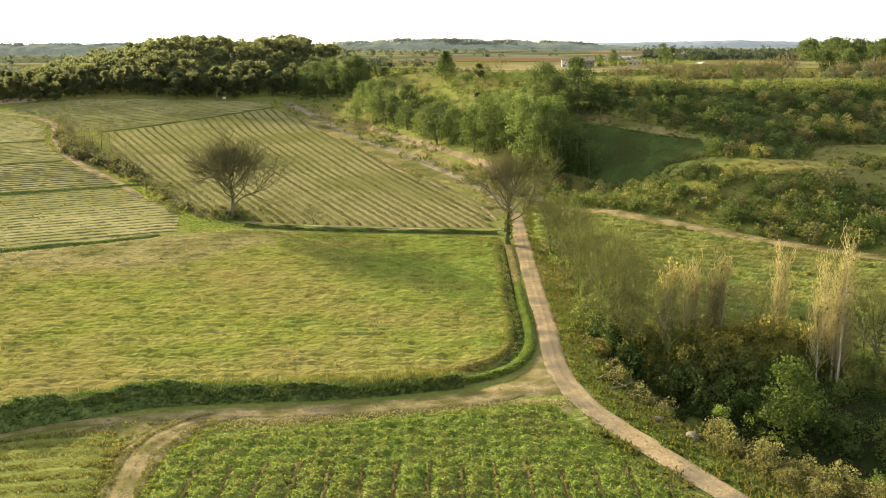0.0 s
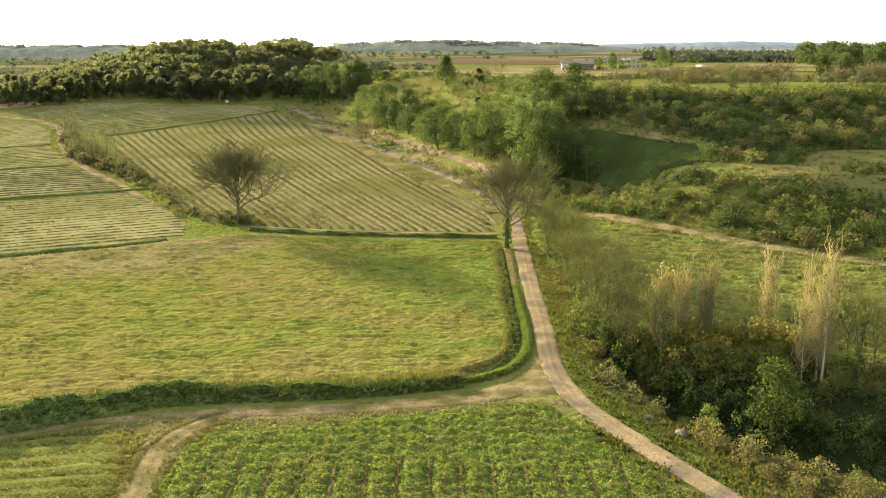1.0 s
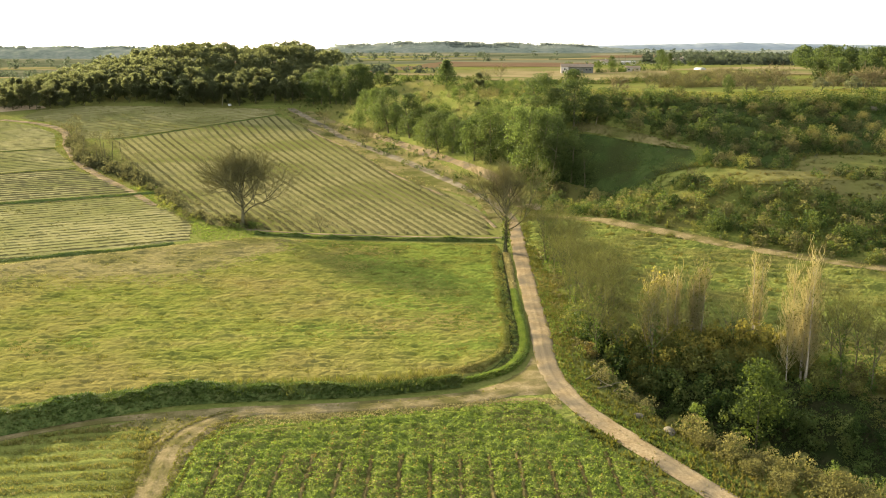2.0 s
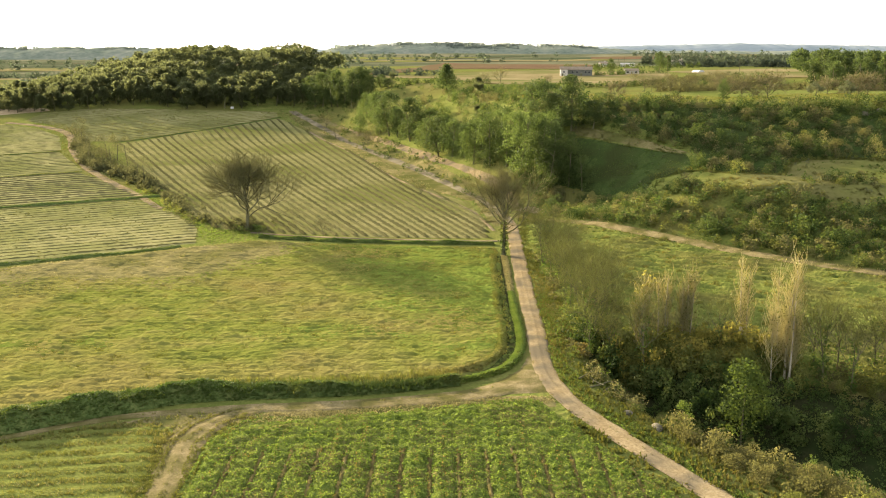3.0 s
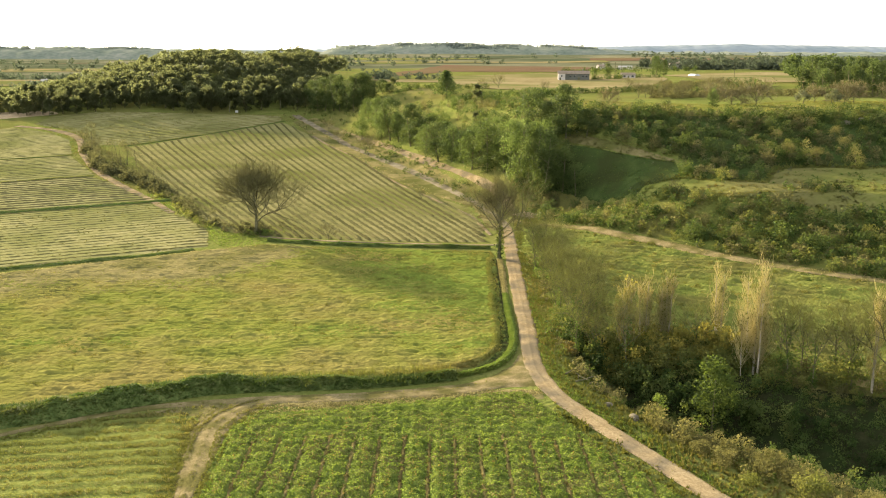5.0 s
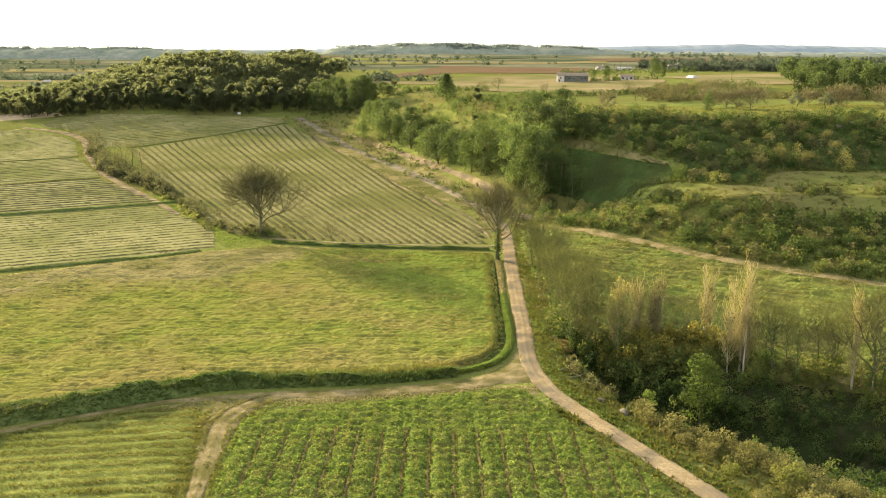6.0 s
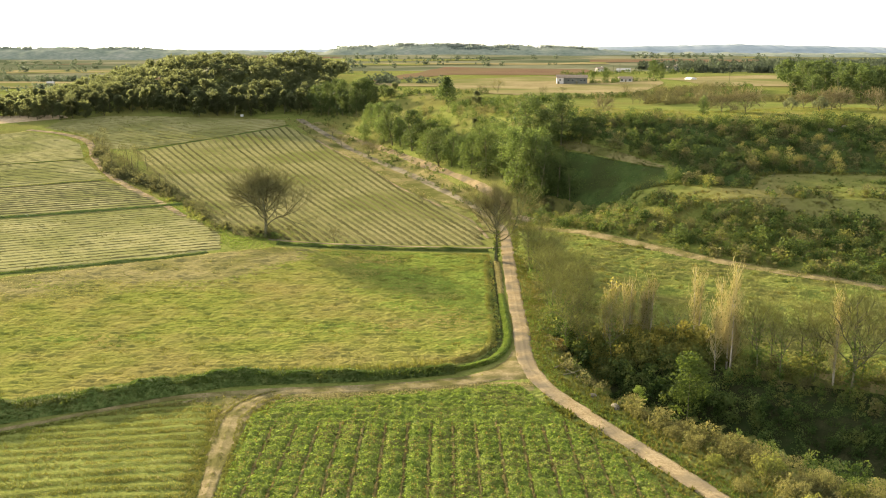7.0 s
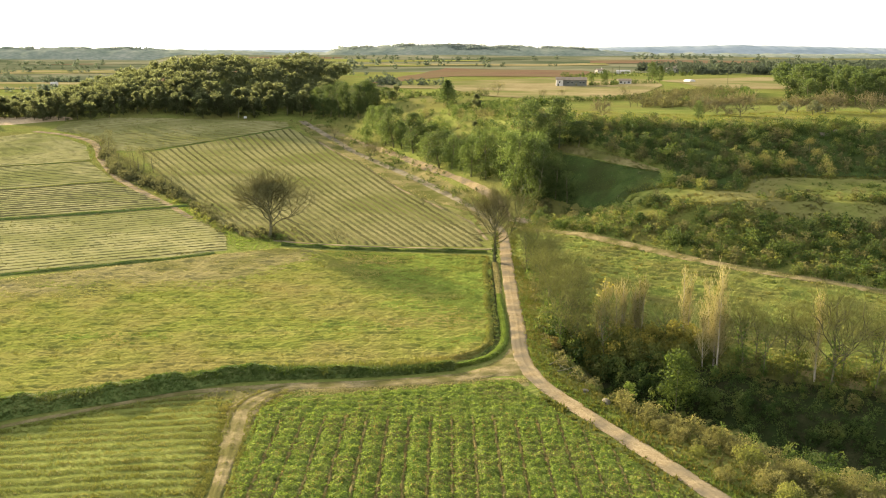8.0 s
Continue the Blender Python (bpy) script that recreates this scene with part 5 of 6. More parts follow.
scrub("grass_clumps", clump, spots(3200, (54, 150, 180, 240), lambda x, y: (rise_of(x, y) > terrace_low(x)) & (rise_of(x, y) < terrace_high(x)) & (waves(x, 2 * y, 5, 77) > -0.2), 0.5, 1.3), GRASS, "tussocks on the grass terrace")
scrub("grass_clumps", clump, spots(900, (54, 150, 180, 240), lambda x, y: (rise_of(x, y) > terrace_low(x)) & (rise_of(x, y) < terrace_high(x)) & (waves(x, 2 * y, 5, 78) > 0.2), 0.5, 1.3), BRAMBLE, "dry tan tussocks on the grass terrace")

scrub("scrub", fuzzy, spots(2600, (60, 150, 190, 262), lambda x, y: (np.abs(rise_of(x, y) - terrace_top(x) - 0.5) < 2.2) & (waves(x, y, 3, 79) > -0.4), 0.2, 0.55), OLIVELEAF, "low brush fringing the grass terrace")
scrub("grass_clumps", clump, spots(2600, (84, 150, 190, 256), lambda x, y: (rise_of(x, y) > terrace_high(x)) & (rise_of(x, y) < terrace_top(x)) & (waves(x, 2 * y, 5, 80) > 0.0), 0.5, 1.3), BANKGRASS, "dark green tussocks on the upper terrace")

# cover crop between the vine lines, every three metres
ROW0, PITCH = -22.45, 3.02
def between_rows(x, y):
    d = np.abs((x - ROW0 + PITCH / 2) % PITCH - PITCH / 2)
    return inside(x, y, CROP_EAST) & ((d > 0.14 + 0.26 * waves(x, y, 1.1, 27) + 0.16 * waves(x, y, 0.4, 28)) | (y > 80.5 + 2.5 * waves(x, y, 1.6, 29)))


def canopy(x, y):
    d = np.abs((x - ROW0 + PITCH / 2) % PITCH - PITCH / 2)
    return 0.21 * (waves(x, y, 0.85, 5) + 0.7 * waves(x, y, 0.85 * 0.37, 6) + 1) + 0.12 * ease((d - 0.2) / 0.8) * ease((84 - y) / 4)


# the canopy opens along the vine lines
co = np.zeros(3 * len(crop_east.data.vertices))
crop_east.data.vertices.foreach_get("co", co)
co = co.reshape(-1, 3)
gap = np.abs((co[:, 0] - ROW0 + PITCH / 2) % PITCH - PITCH / 2)
floor = land(co[:, 0], co[:, 1]) + 0.03
co[:, 2] = np.where((gap < 0.34) & (co[:, 1] < 82), floor + 0.35 * (co[:, 2] - floor), co[:, 2] + 0.1 * ease((gap - 0.2) / 0.8) * ease((84 - co[:, 1]) / 4))
crop_east.data.vertices.foreach_set("co", co.ravel())


def leaf_crop(n, box, keep, height, size, material, label):
    x, y = rng.uniform(box[0], box[1], n), rng.uniform(box[2], box[3], n)
    ok = keep(x, y)
    c = on_land(x[ok], y[ok], 0.04)
    c[:, 2] += canopy(c[:, 0], c[:, 1]) + rng.uniform(0, height, len(c))
    return tagged(new("cover_crop", sheet("cover_crop", *leaves(c, size, 0.6), material)), label, "crop", kind="stuff")


leaf_crop(175000, (-26, 35, 40, 98), between_rows, 0.16, 0.2, CROPLEAF, "leafy green cover crop between vine lines")
leaf_crop(26000, (-26, 35, 40, 90), lambda x, y: between_rows(x, y) & (np.abs((x - ROW0) % PITCH - PITCH / 2) < 0.35 + 0.3 * waves(x, y, 1.5, 30)), 0.26, 0.19, VINEGOLD, "straw-coloured seed heads along the crests of the cover crop")
def hedge_row(x, y, width, height, material, label, group, seed, sprays=0, spray=0.5):
    """One vine row: a lumpy low ridge along the line, with sprays of canes on it."""
    d = np.gradient(np.stack([x, y], 1), axis=0)
    side = np.stack([-d[:, 1], d[:, 0]], 1) / (np.hypot(*d.T)[:, None] + 1e-9)
    lump = rng.uniform(0.55, 1.2, len(x))
    lump[[0, 1, -2, -1]] *= (0.1, 0.5, 0.5, 0.1)
    wob = rng.normal(0, 0.1, len(x)) * width
    across, up = np.array([-1, -0.55, 0.05, 0.6, 1.0]), np.array([-0.08, 0.75, 1.0, 0.7, -0.08])
    xy = np.stack([x, y], 1)[:, None] + side[:, None] * ((across[None] * (0.6 + 0.5 * lump)[:, None] * width / 2 + wob[:, None]))[..., None]
    z = land(xy[..., 0], xy[..., 1]) + 0.06 + np.maximum(up[None] * height * lump[:, None], up[None] * 0.1) + rng.normal(0, 0.06, xy.shape[:2]) * (up > 0)
    v = np.concatenate([xy, z[..., None]], -1).reshape(-1, 3)
    i = (np.arange(len(x) - 1)[:, None] * 5 + np.arange(4)).ravel()
    row = tagged(new("vine_hedge", sheet("vine_hedge", v, np.stack([i, i + 1, i + 6, i + 5], 1), material, True)), label, "vine row", group)
    if sprays:
        k = rng.integers(0, len(x), int(len(x) * sprays))
        c = on_land(x[k] + rng.normal(0, width * 0.3, len(k)), y[k] + rng.normal(0, width * 0.3, len(k)), 0.0)
        c[:, 2] += rng.uniform(0.3, 1.15, len(k)) * height * lump[k]
        tagged(part("foliage", sheet("foliage", *leaves(c, spray), material), row), kind="stuff")
    return row


for k in range(19):
    y = np.arange(28, 83.5, 0.35)
    x = ROW0 + k * PITCH + 0.06 * np.sin(y * 0.7 + k) + rng.normal(0, 0.04, len(y))
    ok = inside(x, y, CROP_EAST)
    if ok.sum() > 20:
        hedge_row(x[ok], y[ok], 0.55, 0.28, VINEGOLD, "low row of russet vine canes in green cover", "russet vine rows", k, 8.0, 0.22)

def ridged(x, y):
    u = (y - 0.13 * x)
    return inside(x, y, CROP_WEST) & (np.sin(u * 2 * np.pi / 2.45 + 0.5 * np.sin(x * 0.2)) + 0.5 * waves(x, y, 2, 17) > -0.35)
turf("grass", 42000, (-95, -29, 44, 92), ridged, 0.24, 0.17, GRASS, "mown green swathes in low ridges", 3, 0.9)

# vine rows of the great vineyard and the fields beyond
def vine_rows(poly, turn, pitch, width, height, step, material, label, group, sprays=0, spray=0.6):
    c, s = math.cos(radians(turn)), math.sin(radians(turn))
    p = np.array(poly)
    across = p[:, 0] * c + p[:, 1] * s
    along = -p[:, 0] * s + p[:, 1] * c
    for u in np.arange(across.min() + pitch * 0.4, across.max(), pitch):
        v = np.arange(along.min(), along.max(), step)
        v = v + rng.normal(0, step * 0.15, len(v))
        uu = u + rng.normal(0, 0.05, len(v))
        x, y = uu * c - v * s, uu * s + v * c
        ok = np.flatnonzero(inside(x, y, poly))
        if len(ok) > 8 and ok[-1] - ok[0] + 1 == len(ok):
            hedge_row(x[ok], y[ok], width, height, material, label, group, 0, sprays, spray)
        elif len(ok) > 8:
            for run in np.split(ok, np.flatnonzero(np.diff(ok) > 1) + 1):
                if len(run) > 8:
                    hedge_row(x[run], y[run], width, height, material, label, group, 0, sprays, spray)


for k in range(-8, 28):
    # the rows open out up the valley
    y = np.arange(200, 492, 0.75)
    low, high = -46.3 + 2.35 * k, -142.7 + 3.75 * k
    x = low + (high - low) * (y - 208) / 206 + rng.normal(0, 0.05, len(y))
    ok = np.flatnonzero(inside(x, y, VINEYARD))
    for run in np.split(ok, np.flatnonzero(np.diff(ok) > 1) + 1):
        if len(run) > 8:
            hedge_row(x[run], y[run], 1.15, 0.42, VINE, "long straight line of leafless olive-brown vines", "great vineyard rows", 0, 1.0, 0.4)
vine_rows(WEST_1, -61, 3.6, 1.0, 0.2, 0.8, PALEVINE, "patchy vine row in a pale western vineyard", "first western rows", 0.6, 0.4)
scrub("grass_clumps", clump, spots(3500, (-172, -55, 154, 270), lambda x, y: inside(x, y, WEST_1) & (waves(x, y, 5, 37) + 0.8 * waves(x, y, 1.8, 38) > 0.2), 0.35, 0.8), GRASS, "weedy tufts in the western vineyard")
vine_rows(WEST_2, -62, 4.6, 1.3, 0.34, 1.0, MIDVINE, "dark vine row on pale brown earth", "second western rows")
vine_rows(WEST_3, -62, 4.4, 1.0, 0.26, 1.2, PALEVINE, "vine row in a pale western vineyard", "third western rows")
vine_rows(WEST_4, -60, 4.0, 1.0, 0.18, 1.3, PALEVINE, "vine row in a pale western vineyard", "fourth western rows")
scrub("grass_clumps", clump, spots(6000, (-226, -86, 416, 532), lambda x, y: inside(x, y, NORTH) & (waves(x, y, 5, 37) + 0.6 * waves(x, y, 1.8, 38) > 0.1), 0.5, 1.0), GRASS, "weedy green tufts in the northern vineyard")
vine_rows(NORTH, -58, 4.6, 1.2, 0.3, 1.3, PALEVINE, "vine row below the wood", "northern rows")

# rough bank beside the path and along the track
def bank(line, width, height, n, material, label, seed, soil=BANKSOIL, lumpy=1.0):
    c = curved(line, 0.8)
    d = np.gradient(c, axis=0)
    side = np.stack([-d[:, 1], d[:, 0]], 1) / np.hypot(*d.T)[:, None]
    spread_at = lambda q: np.interp(np.linspace(0, 1, len(c)), np.linspace(0, 1, len(np.atleast_1d(q))), np.atleast_1d(q))
    width, height = spread_at(width), spread_at(height)
    across = np.linspace(-1, 1, 9)
    xy = c[:, None] + side[:, None] * (across[None, :] * width[:, None] / 2)[..., None]
    bulk = lambda x, y: 1 + lumpy * (0.24 * waves(x, y, 4.5, seed) + 0.2 * waves(x, y, 1.9, seed + 2) + 0.12 * waves(x, y, 1.0, seed + 1))
    z = land(xy[..., 0], xy[..., 1]) + height[:, None] * bulk(xy[..., 0], xy[..., 1]) * np.cos(across * np.pi / 2)[None] ** 0.8 - 0.05
    v = np.concatenate([xy, z[..., None]], -1).reshape(-1, 3)
    k = len(across)
    i = (np.arange(len(c) - 1)[:, None] * k + np.arange(k - 1)).ravel()
    tagged(new("bank", sheet("bank", v, np.stack([i, i + 1, i + k + 1, i + k], 1), soil, True)), "low earth bank under rough grass", "bank", kind="structure")
    pick = rng.integers(0, len(c) - 1, n)
    a, along = rng.uniform(-1, 1, n), rng.random((n, 1))
    p = c[pick] * along + c[pick + 1] * (1 - along) + side[pick] * (a * width[pick] / 2)[:, None]
    q = np.column_stack([p, land(p[:, 0], p[:, 1]) + height[pick] * bulk(p[:, 0], p[:, 1]) * np.cos(a * np.pi / 2) ** 0.8 - 0.08])
    tagged(new("grass", sheet("grass", *blades(q, 0.15 * (0.5 + 0.9 * rng.random(n)), 0.24, 3, 1.6), material)), label, "grass", kind="stuff")


bank(BANK[:10], [6.4, 6.4, 6.4, 6.2, 5.8, 5.0, 4.2, 3.6, 3.0], [1.9, 1.9, 1.9, 1.9, 1.75, 1.5, 1.2, 1.0, 0.7], 14000, BANKGRASS, "rough grass and brambles on the bank", 20, lumpy=1.5)
bank([(-5, 106.5), (1, 108.8), (5.8, 112.6), (8.3, 119), (9.0, 128), (9.1, 140), (9.5, 155), (9.9, 170), (10.3, 186)], 1.5, [0.5, 0.5, 0.45, 0.4, 0.5, 0.3, 0.45, 0.35], 2600, GRASS, "grassy lip of the meadow beside its ditch", 26, MEADOW)
bank(BANK[9:15], [1.7, 1.5, 1.3, 1.4, 1.2, 1.0], [0.5, 0.45, 0.4, 0.4, 0.3, 0.15], 3600, CROPLEAF, "fresh green grass on the verge bank", 22, FRESHMEADOW, 0.9)
bank(BANK[14:], [1.0, 1.4, 1.4], [0.15, 0.3, 0.25], 1200, STRAW, "dry pale grass on the verge bank", 23, DRYSTRIP, 0.9)
hang = np.repeat(curved(BANK[:10], 0.5), 30, 0)
hang = hang + rng.normal(0, 1, hang.shape) * (0.4, 0.9)
tagged(new("grass", sheet("grass", *blades(np.column_stack([hang, land(hang[:, 0], hang[:, 1]) + np.interp(hang[:, 0], [-72, -40, -20, 2], [1.35, 1.2, 0.75, 0.45])]), 0.4, 0.13, 3, 1.5), BANKGRASS)), "long dark grass hanging down the bank", "grass", kind="stuff")
crest = curved(BANK[:10], 0.5)
crest = np.repeat(crest, 14, 0) + rng.normal(0, 0.5, (len(crest) * 14, 2)) + rng.uniform(0.4, 3.2, (len(crest) * 14, 1)) * np.array([-0.25, 1.0])
tagged(new("grass", sheet("grass", *blades(on_land(crest[:, 0], crest[:, 1], 0.35), 0.75, 0.16, 3, 0.9), GRASS)), "long meadow grass leaning over the bank", "grass", kind="stuff")
scrub("bank_shrubs", tangle, [(x + rng.normal(0, 0.8), y + rng.normal(0, 0.8), rng.uniform(0.12, 0.3) + 0.5 * max(0, float(waves(x, y, 6, 29))) * (0.35 + 0.65 * (x < -5)), rng.uniform(0, 6)) for x, y in curved(BANK[:11], 0.7)], BANKGRASS, "low brambles on the meadow bank")
# Flat dark ribbon paints the shadow lying in the ditch.
ribbon("ditch", [(x - 1.4, y) for x, y in BANK[9:]], [1.6, 1.7, 1.5, 1.7], SHADEGROUND, 0.12, "ditch between meadow and verge, its shade painted as a strip", "ditch", 0.02, 1.0)
scrub("bank_shrubs", tangle, [(x - 1.35 + rng.normal(0, 0.25), y + rng.normal(0, 0.7), rng.uniform(0.15, 0.3) + 0.6 * max(0, float(waves(x, y, 9, 33)) - 0.3), rng.uniform(0, 6)) for x, y in curved(BANK[10:], 0.6)], DEEPPINE, "dark brambles in the ditch beside the verge")
bank([(-134, 153), (-104, 170.2), (-93, 176.3), (-81.6, 182.6), (-69.6, 189.6), (-60, 196.5)], 2.2, [0.5, 0.25, 0.55, 0.2, 0.5, 0.3, 0.6, 0.2, 0.45], 2500, BANKGRASS, "rough grass on a field balk", 30, lumpy=1.6)
bank([(-44, 208), (-28.3, 203.5), (-12.8, 201.2), (0, 200), (11.5, 199)], 2.0, [0.9, 0.4, 0.8, 0.3, 0.85, 0.45, 0.9, 0.35, 0.7, 0.45, 0.9, 0.4, 0.7], 3200, BANKGRASS, "rough grass on the vineyard's lower bank", 32)
bank([(-175, 229), (-138, 244.6), (-115.5, 255), (-91, 269.6), (-84, 272)], 2.6, [0.7, 0.45, 0.8, 0.5, 0.75, 0.4, 0.8], 2000, BANKGRASS, "dark grass on a field balk", 34)
bank([(-206, 286.5), (-167, 306.8), (-147.5, 317.3), (-131, 327)], 2.0, [0.35, 0.2, 0.4, 0.15, 0.35, 0.2], 1500, GRASS, "rough grass on a field balk", 36)
bank([(-232, 347), (-194, 366), (-175, 375), (-161, 385.5)], 2.0, [0.35, 0.15, 0.4, 0.2, 0.35, 0.15], 1200, GRASS, "rough grass on a field balk", 38)
bank([(-149, 416.5), (-126.5, 442), (-103, 470.5), (-87, 492)], 1.8, [0.45, 0.25, 0.5, 0.2, 0.45, 0.3, 0.5], 1500, GRASS, "rough grass on the vineyard's upper balk", 40)

road_x = lambda y: np.interp(y, [48, 57.3, 69, 76.5, 86.2, 96.5, 106.5, 116, 130, 146, 165, 190, 212], [36.5, 32.9, 27.8, 24.4, 20.1, 16, 14.1, 14, 14.6, 14.9, 15.4, 16.2, 17])
turf("grass", 3500, (12, 40, 44, 210), lambda x, y: (np.abs(x - road_x(y)) < 0.28) & (waves(x, y, 3, 59) > -0.1), 0.1, 0.2, STRAW, "dry grass crown along the track", 3, 0.9, 0.2)
turf("grass", 34000, (14, 42, 44, 152), lambda x, y: (x - road_x(y) > 1.45 + 0.3 * np.sin(y * 1.3)) & (x - road_x(y) < 3.9 + 1.2 * waves(x, y, 3, 66)), 0.18, 0.18, CROPLEAF, "fresh green grass along the track edge", 3, 0.9)
turf("grass", 9000, (12, 40, 44, 200), lambda x, y: np.abs(np.abs(x - road_x(y)) - 1.45) < 0.22 + 0.25 * waves(x, y, 1.4, 71), 0.12, 0.16, GRASS, "ragged grass edges of the track", 3, 1.0, 0.12)
path_x = lambda y: np.interp(y, [40, 60, 77.6, 84.6, 89.6, 93.2, 95.6], [-25.6, -26.5, -28.2, -28.8, -27.6, -25, -21.5])

turf("grass", 20000, (-33, -22, 40, 95), lambda x, y: (np.abs(x - path_x(y)) < 2.6) & (waves(x, y, 1.0, 58) + 0.7 * np.cos((x - path_x(y)) * 4.2) + 0.5 * np.abs(x - path_x(y)) > 0.85), 0.1, 0.14, GRASS, "green grass on the field path", 3, 0.9, 0.13)

scrub("bank_shrubs", dense, [(x + rng.normal(0, 0.5), y + rng.normal(0, 0.6), rng.uniform(0.1, 0.22) + 0.3 * max(0, float(waves(x, y, 3.5, 81))), rng.uniform(0, 6)) for x, y in curved([(-44, 207.4), (-28.3, 203), (-12.8, 200.8), (0, 199.6), (11.5, 198.6)], 0.55)], BANKGRASS, "tussocks along the vineyard's lower bank")
scrub("bank_shrubs", dense, [(-48 + rng.normal(0, 2.6), 215.5 + rng.normal(0, 1.2), rng.uniform(0.35, 0.75), rng.uniform(0, 6)) for _ in range(16)], MAQUIS, "dark brambles round the bare tree's foot")

# verges of the track, the slope and the lane
verge = lambda x, y: ~inside(x, y, CROP_EAST) & ~inside(x, y, MEADOW_POLY) & ~inside(x, y, FIELD_EAST) & (np.abs(x - np.interp(y, [48, 57, 69, 76.5, 86, 96.5, 106.5, 116, 146, 190, 233, 256], [36.5, 32.9, 27.8, 24.4, 20.1, 16, 14.1, 14, 14.9, 16.2, 18.4, 19.1])) > 1.5 + 0.4 * np.sin(y))
turf("grass", 26000, (9, 46, 44, 250), lambda x, y: verge(x, y) & (x > 15) & ~inside(x, y, [(24, 104), (28, 93), (31.5, 86), (36, 80), (41, 72), (47, 64), (56, 54), (60, 44), (60, 130), (24, 130)]) & (x - np.interp(y, [48, 96, 106, 250], [36, 17, 14, 18]) < 9), 0.34, 0.3, GRASS, "green verge along the track")
turf("grass", 5000, (9, 60, 112, 250), lambda x, y: verge(x, y) & (x > 15) & (waves(x, y, 3, 41) > 0.1), 0.2, 0.13, STRAW, "dry straw grass on the verge")
turf("grass", 4500, (-26, 14, 88, 99), lambda x, y: ~inside(x, y, CROP_EAST) & (np.abs(y - np.interp(x, [-26, -16, -7, 2, 9], [91.5, 92.5, 94, 96, 98.5])) < 1.6), 0.15, 0.16, STRAW, "straw-coloured grass edging the path", 3, 1.2)
turf("grass", 9000, (25, 200, 100, 305), lambda x, y: (y > crest_of(x) + 1) & (rise_of(x, y) < 104) & (x < 0.5 * y + 40), 0.25, 0.35, BANKGRASS, "rough green grass on the slope")
turf("grass", 14000, (-110, 20, 225, 520), lambda x, y: (np.abs((x - 22) * 0.947 + (y - 235) * 0.322 + 6) < 14) & ~inside(x, y, VINEYARD) & ~strip(x, y, 5, 10.2), 0.25, 0.3, STRAW, "dry grass beside the upper track")
turf("grass", 20000, (56, 150, 195, 250), lambda x, y: (rise_of(x, y) > 24) & (rise_of(x, y) < terrace_high(x) + 8 + 8 * ease((x - 84) / 8)), 0.22, 0.4, GRASS, "grass tufts on the sunlit terrace")
turf("grass", 9000, (36, 72, 244, 292), lambda x, y: inside(x, y, [(38, 283), (47.5, 270), (57, 258.8), (66, 247), (69, 249), (61, 263), (51, 276), (42, 289)]) & (waves(x, y, 2, 70) > -0.2), 0.2, 0.26, GRASS, "green tufts on the dry strip")
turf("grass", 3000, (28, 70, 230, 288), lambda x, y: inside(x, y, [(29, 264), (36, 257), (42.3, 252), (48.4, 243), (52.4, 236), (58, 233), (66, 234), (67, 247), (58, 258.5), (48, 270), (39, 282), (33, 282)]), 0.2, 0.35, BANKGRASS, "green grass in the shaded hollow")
turf("grass", 9000, (13, 205, 280, 382), lambda x, y: inside(x, y, [(13, 382), (51.5, 368), (103, 336), (164, 380), (205, 345), (165, 280), (138, 306), (92, 293), (66, 309), (20, 352)]), 0.4, 0.6, GRASS, "rough grass along the plateau edge")
turf("grass", 14000, (-110, -44, 190, 285), lambda x, y: (np.abs(x + 84 + 0.56 * (y - 268)) < 8) & ~inside(x, y, VINEYARD) & ~inside(x, y, WEST_1), 0.18, 0.28, CROPLEAF, "bright green grass strip")
turf("grass", 7000, (18, 140, 110, 242), lambda x, y: np.abs(y - crest_of(x) + 0.8) < 3.2, 0.35, 0.3, STRAW, "dry tawny grass along the crest track")
turf("grass", 9000, (-36, -20, 26, 96), lambda x, y: (np.abs(x - path_x(y)) > 0.95 + 0.35 * np.sin(y * 0.8) + 1.2 * ease((y - 84) / 8)) & (np.abs(x - path_x(y)) < 4.0) & (y < 92), 0.13, 0.26, GRASS, "grass on the margins of the field path", 3, 0.9)
turf("grass", 5000, (-80, -28, 66, 104), lambda x, y: (np.abs(y - np.interp(x, [-75, -65, -53.7, -43.9, -32.6, -15.9, 1.8, 13], [66, 74.5, 82.8, 89.2, 93.4, 95.6, 99, 106]) + 1.9) < 0.9), 0.26, 0.28, GRASS, "grass on the margin of the cart path", 3, 0.9)
turf("grass", 2600, (-75, 10, 66, 104), lambda x, y: (np.abs(y - np.interp(x, [-75, -65, -53.7, -43.9, -32.6, -15.9, 1.8, 13], [66, 74.5, 82.8, 89.2, 93.4, 95.6, 99, 106])) < 0.3) & (waves(x, y, 4, 47) > -0.1), 0.16, 0.24, GRASS, "grass crown between the wheel ruts", 3, 0.9, 0.15)
turf("grass", 12000, (-215, -75, 255, 480), lambda x, y: (np.abs(x - np.interp(y, [249, 274, 296, 325, 342, 393, 439, 466], [-80, -94, -108, -126, -135.5, -159.4, -179, -203]) - 3) < 10) & ~inside(x, y, VINEYARD) & ~inside(x, y, WEST_2) & ~inside(x, y, WEST_3) & ~inside(x, y, WEST_4), 0.2, 0.5, GRASS, "yellow-green grass beside the western lane")
turf("grass", 30000, (-130, -10, 128, 206), lambda x, y: inside(x, y, MEADOW_POLY) & (withered(x, y) > 0.3), 0.2, 0.2, STRAW, "withered tan grass in the meadow's upper corner")

